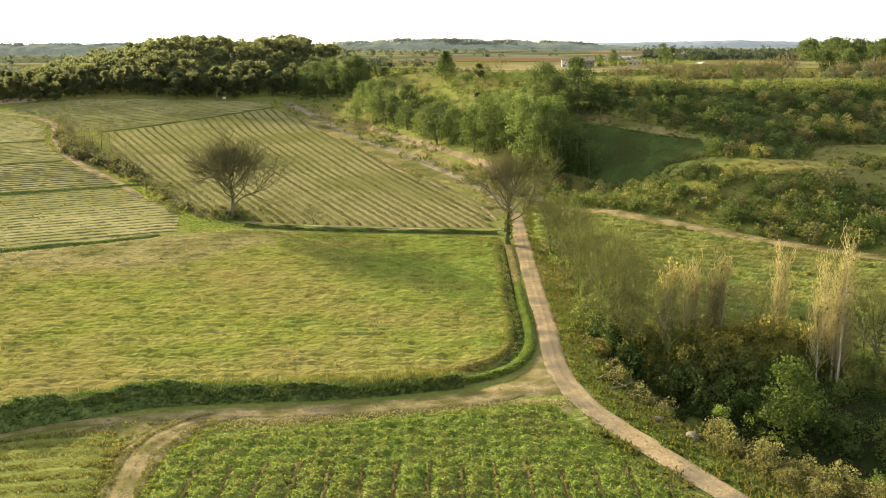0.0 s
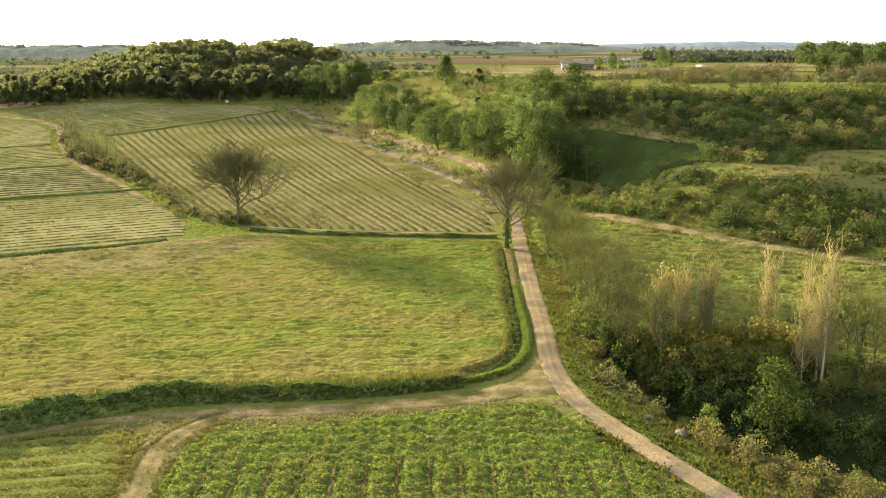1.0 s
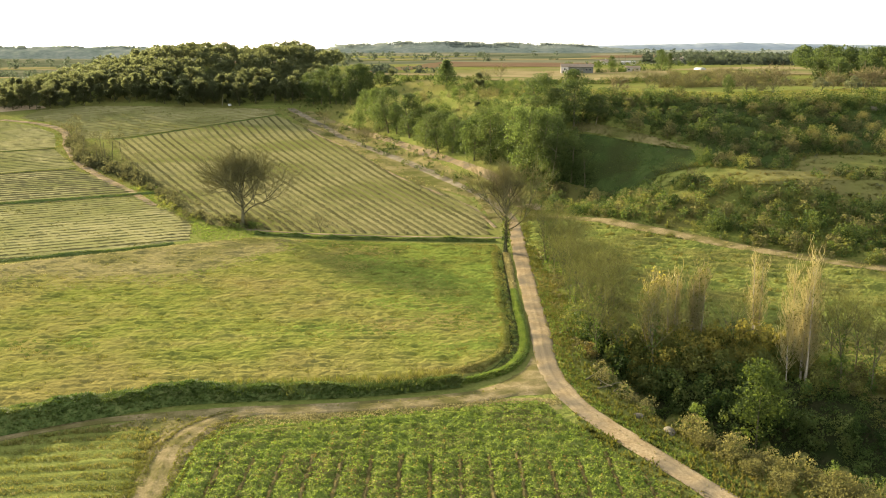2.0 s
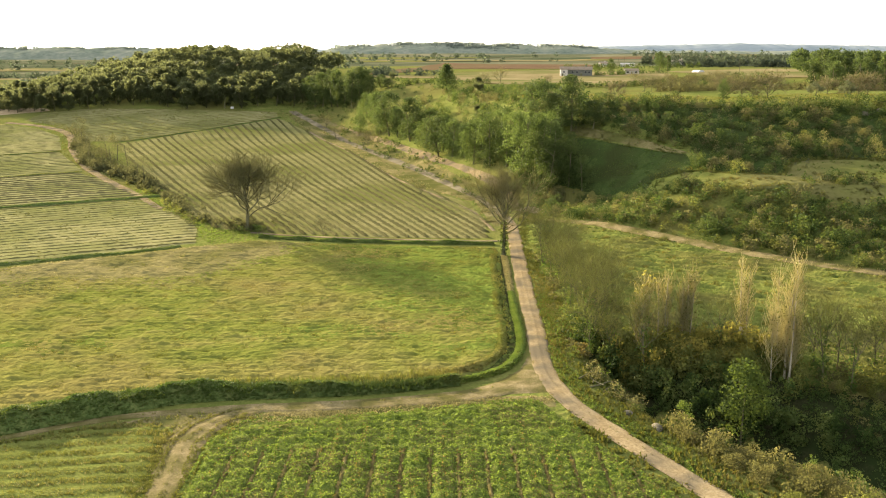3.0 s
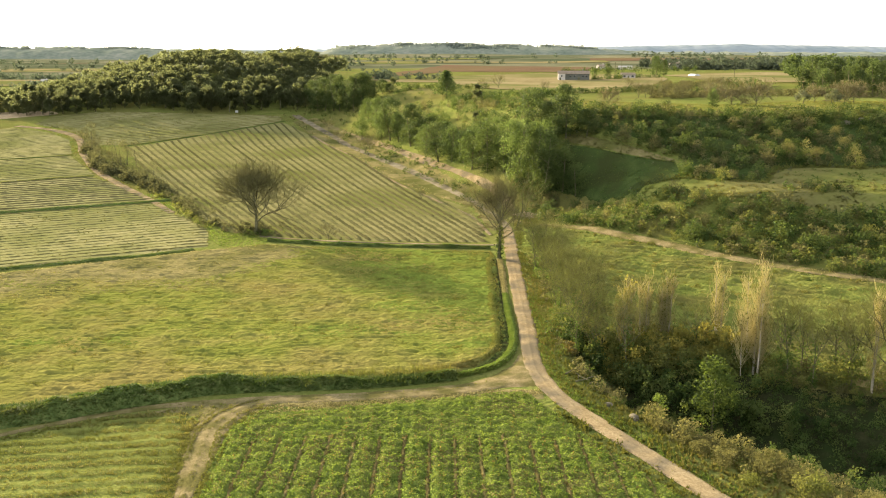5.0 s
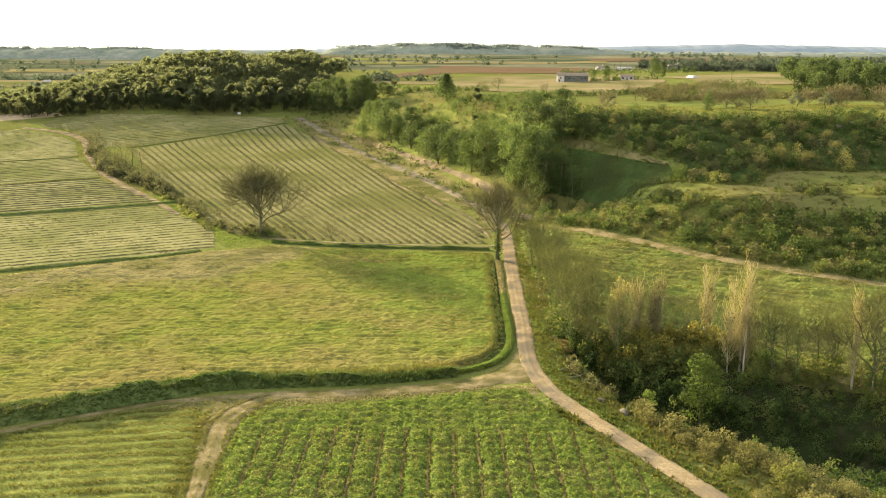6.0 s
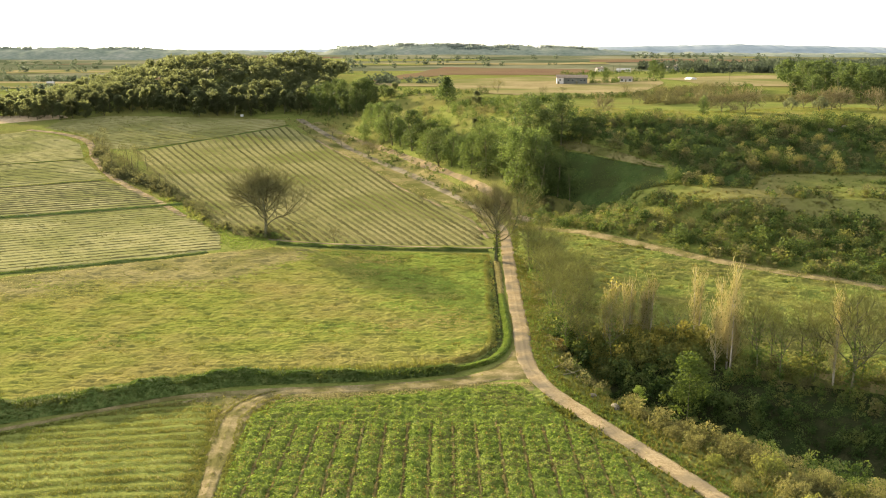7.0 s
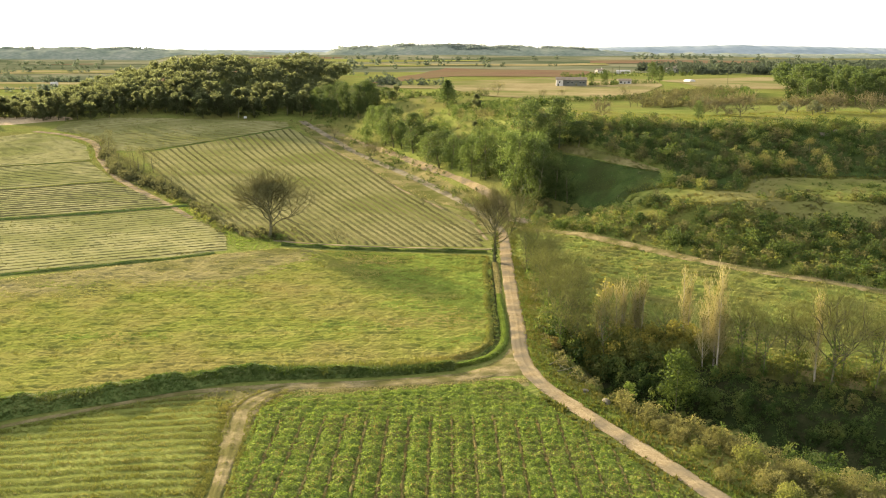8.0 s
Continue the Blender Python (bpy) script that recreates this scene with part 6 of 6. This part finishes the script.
# ---- the plateau and the distance ----
field("stubble_field", [(-58, 655), (99, 850), (185, 815), (158, 656), (97, 478), (73, 455), (22.6, 497), (4.4, 606), (-37.4, 600)], TAN, 9, 0.25, 0, label="tan stubble field round a farmhouse", category="field")
field("ploughed_field", [(-62, 672), (0, 1200), (165, 1140), (165, 997), (113, 869), (5.7, 852)], BROWN, 16, 0.3, 0, label="red-brown ploughed field on the plateau", category="field")
field("plateau_meadow", [(13, 382), (51.5, 368), (103, 336), (164, 380), (205, 345), (165, 280), (138, 306), (92, 293), (66, 309), (20, 352)], LUSH, 5, 0.15, 0.15, 4, label="bright green grass along the plateau's edge", category="field")
field("plateau_meadow", [(-36, 584), (4.3, 590), (0, 500), (-2, 440), (-22, 478)], LUSH, 7, 0.2, 0.1, 4, label="green meadow behind the pine belt", category="field")
field("stubble_field", [(178, 620), (186, 800), (300, 860), (330, 700), (250, 610)], TAN, 12, 0.25, 0, label="tan field before the far wood", category="field")
field("bare_ground", [(-300, 512), (-256, 517), (-239, 523.5), (-222, 527), (-226, 534), (-240, 550), (-268, 572), (-310, 590)], CLAY, 6, 0.2, 0.1, label="pale bare yard by the wood's end", category="field")
strips = [(-420, 700, 260, 140, TAN), (-560, 1000, 300, 200, TAN), (-300, 1150, 240, 160, BROWN), (-700, 1500, 420, 260, TAN), (60, 1500, 420, 200, TAN), (-150, 1900, 500, 260, LUSH), (420, 1700, 360, 260, BROWN), (700, 1500, 300, 220, TAN), (250, 2150, 600, 240, TAN), (-600, 2200, 700, 260, BROWN), (900, 2200, 500, 300, LUSH), (560, 1250, 200, 130, TAN), (-150, 1380, 260, 120, GROUND)]
for x, y, w, d, m in strips:
    field("far_field", [(x - w / 2, y - d / 2), (x + w * 0.45, y - d * 0.4), (x + w / 2, y + d / 2), (x - w * 0.4, y + d * 0.45)], m, 30, 0.5, 0, label="far field between hedgerows", category="field")


def hedgerow(line, gap, low, high, material, label, variants=None):
    c = resample(line, gap)
    q = [(x + rng.normal(0, gap * 0.4), y + rng.normal(0, gap * 0.4), rng.uniform(low, high), rng.uniform(0, 6)) for x, y in c]
    scrub("hedgerow", variants or dense, q, material, label)


hedgerow([(40, 440), (73, 450), (96, 474), (125, 512), (150, 560)], 1.2, 0.8, 1.5, MAQUIS, "dark hedge between meadow and stubble")
hedgerow([(6, 396), (22, 404), (42, 408), (52, 402)], 1.0, 0.9, 1.7, MAQUIS, "dark hedge above the pine belt")
hedgerow([(-24, 482), (-8, 486), (6, 492), (24, 500)], 1.2, 0.8, 1.5, MAQUIS, "dark hedge beside the green meadow")
hedgerow([(100, 395), (128, 430), (160, 440), (200, 420)], 1.0, 0.8, 1.7, TAWNY, "tawny hedge beyond the plateau grass", fuzzy)
hedgerow([(92, 400), (120, 440), (150, 480), (170, 520)], 1.2, 0.9, 1.9, TAWNY, "tawny thicket beyond the plateau grass", fuzzy)
hedgerow([(118, 430), (145, 462), (170, 490), (188, 560)], 1.3, 1.0, 2.0, MAQUIS, "dark thicket behind the stubble field")
hedgerow([(110, 868), (165, 905), (240, 900)], 3.0, 1.2, 2.4, MAQUIS, "garden hedge behind the farm")
scrub("scrub", fuzzy, spots(300, (95, 185, 400, 560), lambda x, y: np.abs(x - 110 - 0.42 * (y - 430)) < 20, 0.8, 1.7), TAWNY, "tawny thicket beyond the plateau grass")

hedgerow([(105, 662), (114, 666), (124, 668), (130, 684)], 1.6, 0.9, 1.7, MAQUIS, "garden shrubs beside the grey farmhouse")
hedgerow([(128, 696), (145, 697), (160, 690)], 2.0, 1.0, 1.8, MAQUIS, "garden hedge round the low house")

scrub("scrub", big_bush, spots(60, (100, 185, 400, 545), lambda x, y: np.abs(x - 112 - 0.42 * (y - 430)) < 16, 0.6, 1.15), TAWNY, "large tawny bushes of the plateau thicket")
scrub("scrub", big_bush, spots(60, (110, 195, 420, 560), lambda x, y: np.abs(x - 122 - 0.42 * (y - 430)) < 14, 0.7, 1.2), MAQUIS, "large dark bushes of the plateau thicket")

# far woods
blob = [lobes(9.5, 11.5, -1.5, 12, 10, 2.0) for _ in range(5)]


def far_wood(n, box, keep, low, high, material, label):
    q = spots(n, box, keep, low, high)
    tagged(new("far_wood", sheet("far_wood", *scatter(blob, q), material)), label, "wood", kind="stuff")


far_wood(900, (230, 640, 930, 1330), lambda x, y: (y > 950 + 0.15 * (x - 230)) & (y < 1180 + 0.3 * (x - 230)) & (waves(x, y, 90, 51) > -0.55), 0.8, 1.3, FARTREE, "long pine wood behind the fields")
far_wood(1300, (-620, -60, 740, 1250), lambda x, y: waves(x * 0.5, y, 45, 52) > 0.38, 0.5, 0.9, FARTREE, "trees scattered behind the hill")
far_wood(160, (-420, -215, 548, 650), lambda x, y: (x < -285 - 0.4 * (y - 548)), 0.5, 0.95, HAZEPINE, "trees round the pale yard")
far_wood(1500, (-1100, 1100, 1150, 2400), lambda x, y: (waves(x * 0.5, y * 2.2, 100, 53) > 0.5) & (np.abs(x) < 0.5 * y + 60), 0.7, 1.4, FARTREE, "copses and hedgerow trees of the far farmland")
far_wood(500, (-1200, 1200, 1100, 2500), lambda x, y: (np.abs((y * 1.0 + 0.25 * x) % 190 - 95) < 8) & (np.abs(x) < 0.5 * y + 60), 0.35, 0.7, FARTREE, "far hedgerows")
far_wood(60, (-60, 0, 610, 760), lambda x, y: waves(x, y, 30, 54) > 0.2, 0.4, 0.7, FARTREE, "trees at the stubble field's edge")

# single trees of the plateau
orchard_wood, orchard_fine, ends = branching(7.5, 0.12, 10, 0.16, (0.4, 1.35), 0.055, (4, 4, 3), 0.68)
orchard = plant("orchard_tree", orchard_wood, BARK, orchard_fine, TANTWIG, "round leafless orchard tree on the plateau grass", "tree", "orchard trees", [("foliage", leaves(ends[rng.choice(len(ends), 420)] + rng.normal(0, 0.35, (420, 3)), 0.42), TAWNY, "withered tan leaves")])
orchard.matrix_basis = pose(108, 334, float(land(108, 334)))
for x, y, s in [(116, 330, 1.1), (104, 345, 0.9), (158, 352, 1.0), (164, 358, 0.95), (176, 350, 1.0), (186, 346, 1.05), (150, 362, 0.8), (62, 334, 0.7), (196, 350, 1.0)]:
    place("orchard_tree", orchard, x, y, s * 1.15, x * 17)
for k in range(26):
    y = rng.uniform(395, 540)
    tagged(place("bare_tree", sapling, 110 + 0.42 * (y - 430) + rng.normal(0, 11), y, rng.uniform(0.6, 1.05), k * 77), "bare bushy tree in the plateau thicket", group="plateau thicket")
olive = plant("olive_tree", tube(*limb((0, 0, -0.2), (0.1, 0, 1), 2.4, 0.22, 0.2, 0.0, 5, 0.6), 6), BARK, lobes(5.2, 6.4, 1.0, 18, 34, 0.6), OLIVE, "silvery olive tree on the plateau grass", "tree", "olive trees")
olive.matrix_basis = pose(140, 348, float(land(140, 348)))
place("olive_tree", olive, 120, 398, 1.0, 50)
place("olive_tree", olive, 150, 344, 1.1, 150)
place("pine_tree", near_pines[1], 95, 312, 0.48, 30)
place("pine_tree", deep_pines[0], 168, 742, 1.05, 30)
place("pine_tree", deep_pines[1], 176, 748, 0.85, 90)
place("pine_tree", near_pines[0], 118, 672, 0.75, 60)
place("pine_tree", near_pines[3], 108, 668, 0.55, 60)


# ---- farm buildings ----
def box_mesh(name, size, material, bevel=0.0):
    bm = bmesh.new()
    bmesh.ops.create_cube(bm, size=1, matrix=Matrix.Diagonal((*size, 1)))
    if bevel:
        bmesh.ops.bevel(bm, geom=bm.edges[:], offset=bevel, segments=1, affect="EDGES")
    me = bpy.data.meshes.new(name)
    bm.to_mesh(me)
    bm.free()
    me.materials.append(material)
    return me


def house(label, length, depth, height, ridge, wall, roof, openings, turn, x, y, chimney=True):
    """A farmhouse: gabled walls, overhanging roof, chimney, doors and windows with frames."""
    root = tagged(new("farmhouse"), label, "house")
    root.matrix_basis = pose(x, y, float(land(x, y)) - 0.2, 0, 0, turn)
    a, b = length / 2, depth / 2
    v = [(sx * a, sy * b, z) for z in (0, height) for sx, sy in ((-1, -1), (1, -1), (1, 1), (-1, 1))] + [(-a, 0, ridge), (a, 0, ridge)]
    f = [(0, 1, 5, 4), (1, 2, 6, 5), (2, 3, 7, 6), (3, 0, 4, 7), (4, 7, 8), (5, 9, 6)]
    me = bpy.data.meshes.new("wall")
    me.from_pydata(v, [], f)
    me.materials.append(wall)
    part("wall", me, root)
    for s in (-1, 1):
        o, e, th = 0.5, 0.4, 0.2
        drop = (ridge - height) / b * o
        v = [(-a - e, 0, ridge + 0.05), (a + e, 0, ridge + 0.05), (a + e, s * (b + o), height - drop + 0.05), (-a - e, s * (b + o), height - drop + 0.05)]
        v = v + [(p, q, r + th) for p, q, r in v]
        f = [(0, 1, 2, 3), (4, 5, 6, 7), (0, 1, 5, 4), (1, 2, 6, 5), (2, 3, 7, 6), (3, 0, 4, 7)]
        me = bpy.data.meshes.new("roof")
        me.from_pydata(v, [], f)
        me.materials.append(roof)
        part("roof", me, root)
    if chimney:
        c = part("chimney", box_mesh("chimney", (0.8, 0.8, 1.6), wall, 0.05), root)
        c.location = (a * 0.5, 0.6, ridge + 0.4)
    for kind, px, pz, w, h in openings:
        o = part(kind, box_mesh(kind, (w, 0.12, h), GLASS if kind == "window" else BARK), root)
        o.location = (px, -b - 0.03, pz)
        fr = part("frame", box_mesh("frame", (w + 0.3, 0.1, 0.16), PLASTER), o)
        fr.location = (0, -0.04, h / 2 + 0.05)
    return root


house("long grey farmhouse with a pale gable beside stubble", 17, 8, 4.6, 6.4, GREYWALL, ROOFTILE, [("window", -5, 2.9, 1.0, 1.3), ("window", -2, 2.9, 1.0, 1.3), ("door", 1, 1.2, 1.2, 2.2), ("window", 4, 2.9, 1.0, 1.3), ("window", 6.4, 2.9, 1.0, 1.3)], -4, 95, 665)
house("small whitewashed outbuilding adjoining the grey farmhouse", 5, 7, 5.0, 6.6, PLASTER, ROOFTILE, [("window", 0, 3.2, 0.9, 1.2), ("door", -1, 1.1, 1.1, 2.1)], -4, 83.6, 662.5, False)
house("low pale house among garden trees", 10, 6, 2.8, 4.0, PLASTER, ROOFTILE, [("window", -3, 1.7, 1.6, 1.2), ("door", 0, 1.1, 1.0, 2.1), ("window", 3, 1.7, 1.6, 1.2)], 2, 136, 690, False)
house("distant white farmhouse before the wood", 9, 7, 3.5, 5.2, PLASTER, ROOFTILE, [("window", -4, 2.8, 1.2, 1.4), ("door", 0, 1.1, 1.2, 2.2), ("window", 4, 2.8, 1.2, 1.4)], 20, 168, 1010)
house("distant farm shed with pale roof", 14, 7, 2.8, 4.0, PLASTER, PLASTER, [("door", 0, 1.4, 3.0, 2.8), ("window", 6, 2.2, 1.5, 1.0)], -18, 190, 990, False)
house("distant white house on the plain", 14, 9, 5, 7, PLASTER, ROOFTILE, [("window", -3, 3, 1.2, 1.4), ("door", 0, 1.1, 1.2, 2.2), ("window", 3, 3, 1.2, 1.4)], 0, 250, 1020)
house("hazy white house beyond the hill wood", 7, 6, 3, 4.2, PLASTER, PLASTER, [("window", -2, 1.8, 0.9, 1.1), ("door", 0, 1.1, 1.0, 2.1), ("window", 2, 1.8, 0.9, 1.1)], 10, -430, 1010)

# polytunnel
t = np.linspace(0, np.pi, 13)
arc = np.stack([np.cos(t) * 4, 0 * t, np.sin(t) * 3.4], 1)
v = np.concatenate([arc, arc + (0, 12, 0)])
i = np.arange(12)
tunnel = tagged(new("polytunnel"), "white arched polytunnel beside tan stubble", "greenhouse")
part("cover", sheet("cover", v, np.stack([i, i + 1, i + 14, i + 13], 1), SHEETING, True), tunnel)
part("end_wall", sheet("end_wall", np.concatenate([arc, [(0, 0, 0)]]), np.stack([i, i + 1, np.full(12, 13)], 1), SHEETING), tunnel)
tunnel.matrix_basis = pose(206, 760, float(land(206, 760)), 0, 0, 20) @ Matrix.Diagonal((0.75, 0.75, 0.55, 1))

# utility poles
for x, y in [(146, 800), (166, 880), (215, 690)]:
    pole = tagged(new("utility_pole"), "tall wooden utility pole with a crossarm", "pole", "utility poles")
    part("mast", sheet("mast", *tube([(0, 0, -0.5), (0, 0, 5), (0, 0, 11)], [0.2, 0.17, 0.14], 8), BARK, True), pole)
    arm = part("crossarm", box_mesh("crossarm", (1.8, 0.14, 0.16), BARK, 0.02), pole)
    arm.location = (0, 0, 10.3)
    pole.matrix_basis = pose(x, y, float(land(x, y)), 0, 0, 15)

# ridges on the skyline, their haze put into pale blue-green colours
def ridge(y, heights, lump, material, label, seed):
    x = np.arange(-3000, 3001, 14.0)
    top = np.interp(x, heights[0], heights[1]) + lump * (waves(x, 0 * x, 40, seed) + 0.7 * waves(x, 0 * x, 13, seed + 1) + 0.5 * rng.normal(size=len(x)))
    rows = [(0, -260, -20), (1, -120, 0.55), (2, -30, 0.93), (3, 0, 1.0), (4, 60, 0.9), (5, 200, -20)]
    v = np.concatenate([np.stack([x, np.full_like(x, y + dy) + 20 * waves(x, x, 200, seed + 2), np.full_like(x, k) if k < 0 else 8 + (top - 8) * k], 1) for _, dy, k in rows])
    n = len(x)
    i = (np.arange(len(rows) - 1)[:, None] * n + np.arange(n - 1)).ravel()
    tagged(new("backdrop", sheet("backdrop", v, np.stack([i, i + 1, i + n + 1, i + n], 1), material, True)), label, "hills", kind="structure")


# Distance haze is mixed into both ridge colours.
HAZE_NEAR = earth("hazed_wooded_ridge", [(0.14, 0.17, 0.125), (0.215, 0.235, 0.175), (0.32, 0.315, 0.24)], 60, 12)
HAZE_FAR = earth("hazed_far_ridge", [(0.27, 0.31, 0.31), (0.33, 0.365, 0.365), (0.4, 0.425, 0.42)], 160, 40)
CREST = ([-3000, -1500, -1000, -880, -620, -440, -380, -345, -250, -100, 0, 120, 400, 520, 700, 3000], [34, 42, 41, 37, 33, 27, 31, 45, 47, 53, 54, 51, 45, 37, 30, 28])
ridge(3000, CREST, 2.0, HAZE_NEAR, "wooded ridge along the skyline, haze painted into its colour", 61)
ridge(4300, ([-3000, -1500, -700, 300, 700, 1000, 1300, 1700, 2100, 3000], [30, 34, 34, 40, 47, 54, 60, 52, 46, 46]), 1.2, HAZE_FAR, "far ridge along the skyline, painted hazy blue-green", 71)
# Ridge trees paled and blued: distance haze set in the leaf colour.
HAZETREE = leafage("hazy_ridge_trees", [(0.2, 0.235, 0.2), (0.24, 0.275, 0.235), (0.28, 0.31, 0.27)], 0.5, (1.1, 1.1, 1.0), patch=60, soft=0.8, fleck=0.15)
cx, down = np.concatenate([rng.uniform(-355, 470, 520), rng.uniform(-1400, -880, 260), rng.uniform(-340, 380, 500)]), np.concatenate([rng.uniform(-3, 8, 780), rng.uniform(6, 24, 500)])
c = np.stack([cx, 3000 - 3.2 * down + rng.normal(0, 10, 1280), np.interp(cx, *CREST) + 1.5 + 2.5 * waves(cx, 0 * cx, 35, 64) - down * 0.75 + rng.normal(0, 1, 1280)], 1)
c = c[waves(cx, 40 * down, 45, 63) > -0.35]
lump = np.concatenate([p + rng.normal(0, 1, (14, 3)) * (6.5, 3, 2.4) for p in c])
tagged(new("far_wood", sheet("far_wood", *leaves(lump, 5.5), HAZETREE)), "wood covering the skyline ridge, painted in hazy blue-green", "wood", kind="stuff")


# ---- small things ----
def stone(size, label, x, y, sink=0.25):
    bm = bmesh.new()
    bmesh.ops.create_icosphere(bm, subdivisions=3, radius=0.5)
    for v in bm.verts:
        k = 1 + 0.22 * noise.noise(v.co * 2.3 + Vector((x, y, 0))) + 0.12 * noise.noise(v.co * 6)
        v.co = Vector((v.co.x * size[0] * k, v.co.y * size[1] * k, v.co.z * size[2] * k))
    me = bpy.data.meshes.new("boulder")
    bm.to_mesh(me)
    bm.free()
    me.materials.append(ROCK)
    ob = tagged(new("boulder", me), label, "rock")
    ob.matrix_basis = pose(x, y, float(land(x, y)) + size[2] * (0.5 - sink), 0, 0, x * 40)
    return ob


stone((1.9, 1.1, 0.8), "pale limestone boulder in the track's verge", 25, 89.1)
stone((1.2, 0.8, 0.6), "small pale stone beside the track", 22.4, 93.5)
stone((4.5, 2.5, 1.8), "pale limestone outcrop among the scrub", 126, 272)
stone((3.2, 2.0, 1.3), "low limestone outcrop among the scrub", 132, 275.5)
stone((1.8, 1.2, 1.0), "pale stone beyond the crest track", 89.1, 162)
stone((2.4, 1.4, 1.2), "sunlit stone in the lower scrub", 68.5, 192)
for k, (x, y, turn, n) in enumerate([(19.4, 106.3, 40, 3.4), (20.1, 105, 75, 3.0), (20.9, 103.2, 20, 3.8), (20.4, 104.2, 120, 2.6), (21.4, 102.2, 60, 2.8)]):
    log = tagged(new("fallen_branch", sheet("fallen_branch", *tube(limb((-n / 2, 0, 0), (1, 0.1, 0.03), n, 0.13, 0.2, 0.0, 6, 0.5)[0], np.linspace(0.13, 0.05, 6), 6), BARK, True)), "dead grey branch lying by the track", "branch", "fallen branches")
    log.matrix_basis = pose(x, y, float(land(x, y)) + 0.28, 0, 0, turn)

# eroded clay bank behind the bare tree
bm = bmesh.new()
bmesh.ops.create_grid(bm, x_segments=24, y_segments=14, size=0.5)
for v in bm.verts:
    r = max(0.0, 1 - (v.co.x * 2) ** 2) * max(0.0, 1 - (v.co.y * 2) ** 2)
    v.co = Vector((v.co.x * 9, v.co.y * 6, 1.15 * r ** 0.5 * (0.7 + 0.8 * noise.noise(v.co * 11)) - 0.3))
me = bpy.data.meshes.new("clay_bank")
bm.to_mesh(me)
bm.free()
me.materials.append(CLAY)
clay = tagged(new("clay_bank", me), "sunlit eroded clay bank behind the track", "bank", kind="structure")
clay.matrix_basis = pose(24.6, 245.5, float(land(24.6, 245.5)), 0, 0, -50)

# small white box at the wood's foot
crate = tagged(new("irrigation_box"), "small white irrigation box at the field's edge", "box")
body = part("body", box_mesh("body", (1.7, 1.1, 1.0), SHEETING, 0.05), crate)
body.location = (0, 0, 0.5)
lid = part("lid", box_mesh("lid", (1.85, 1.25, 0.12), SHEETING, 0.03), crate)
lid.location = (0, 0, 1.06)
crate.matrix_basis = pose(-118.7, 521, float(land(-118.7, 521)), 0, 0, 12)
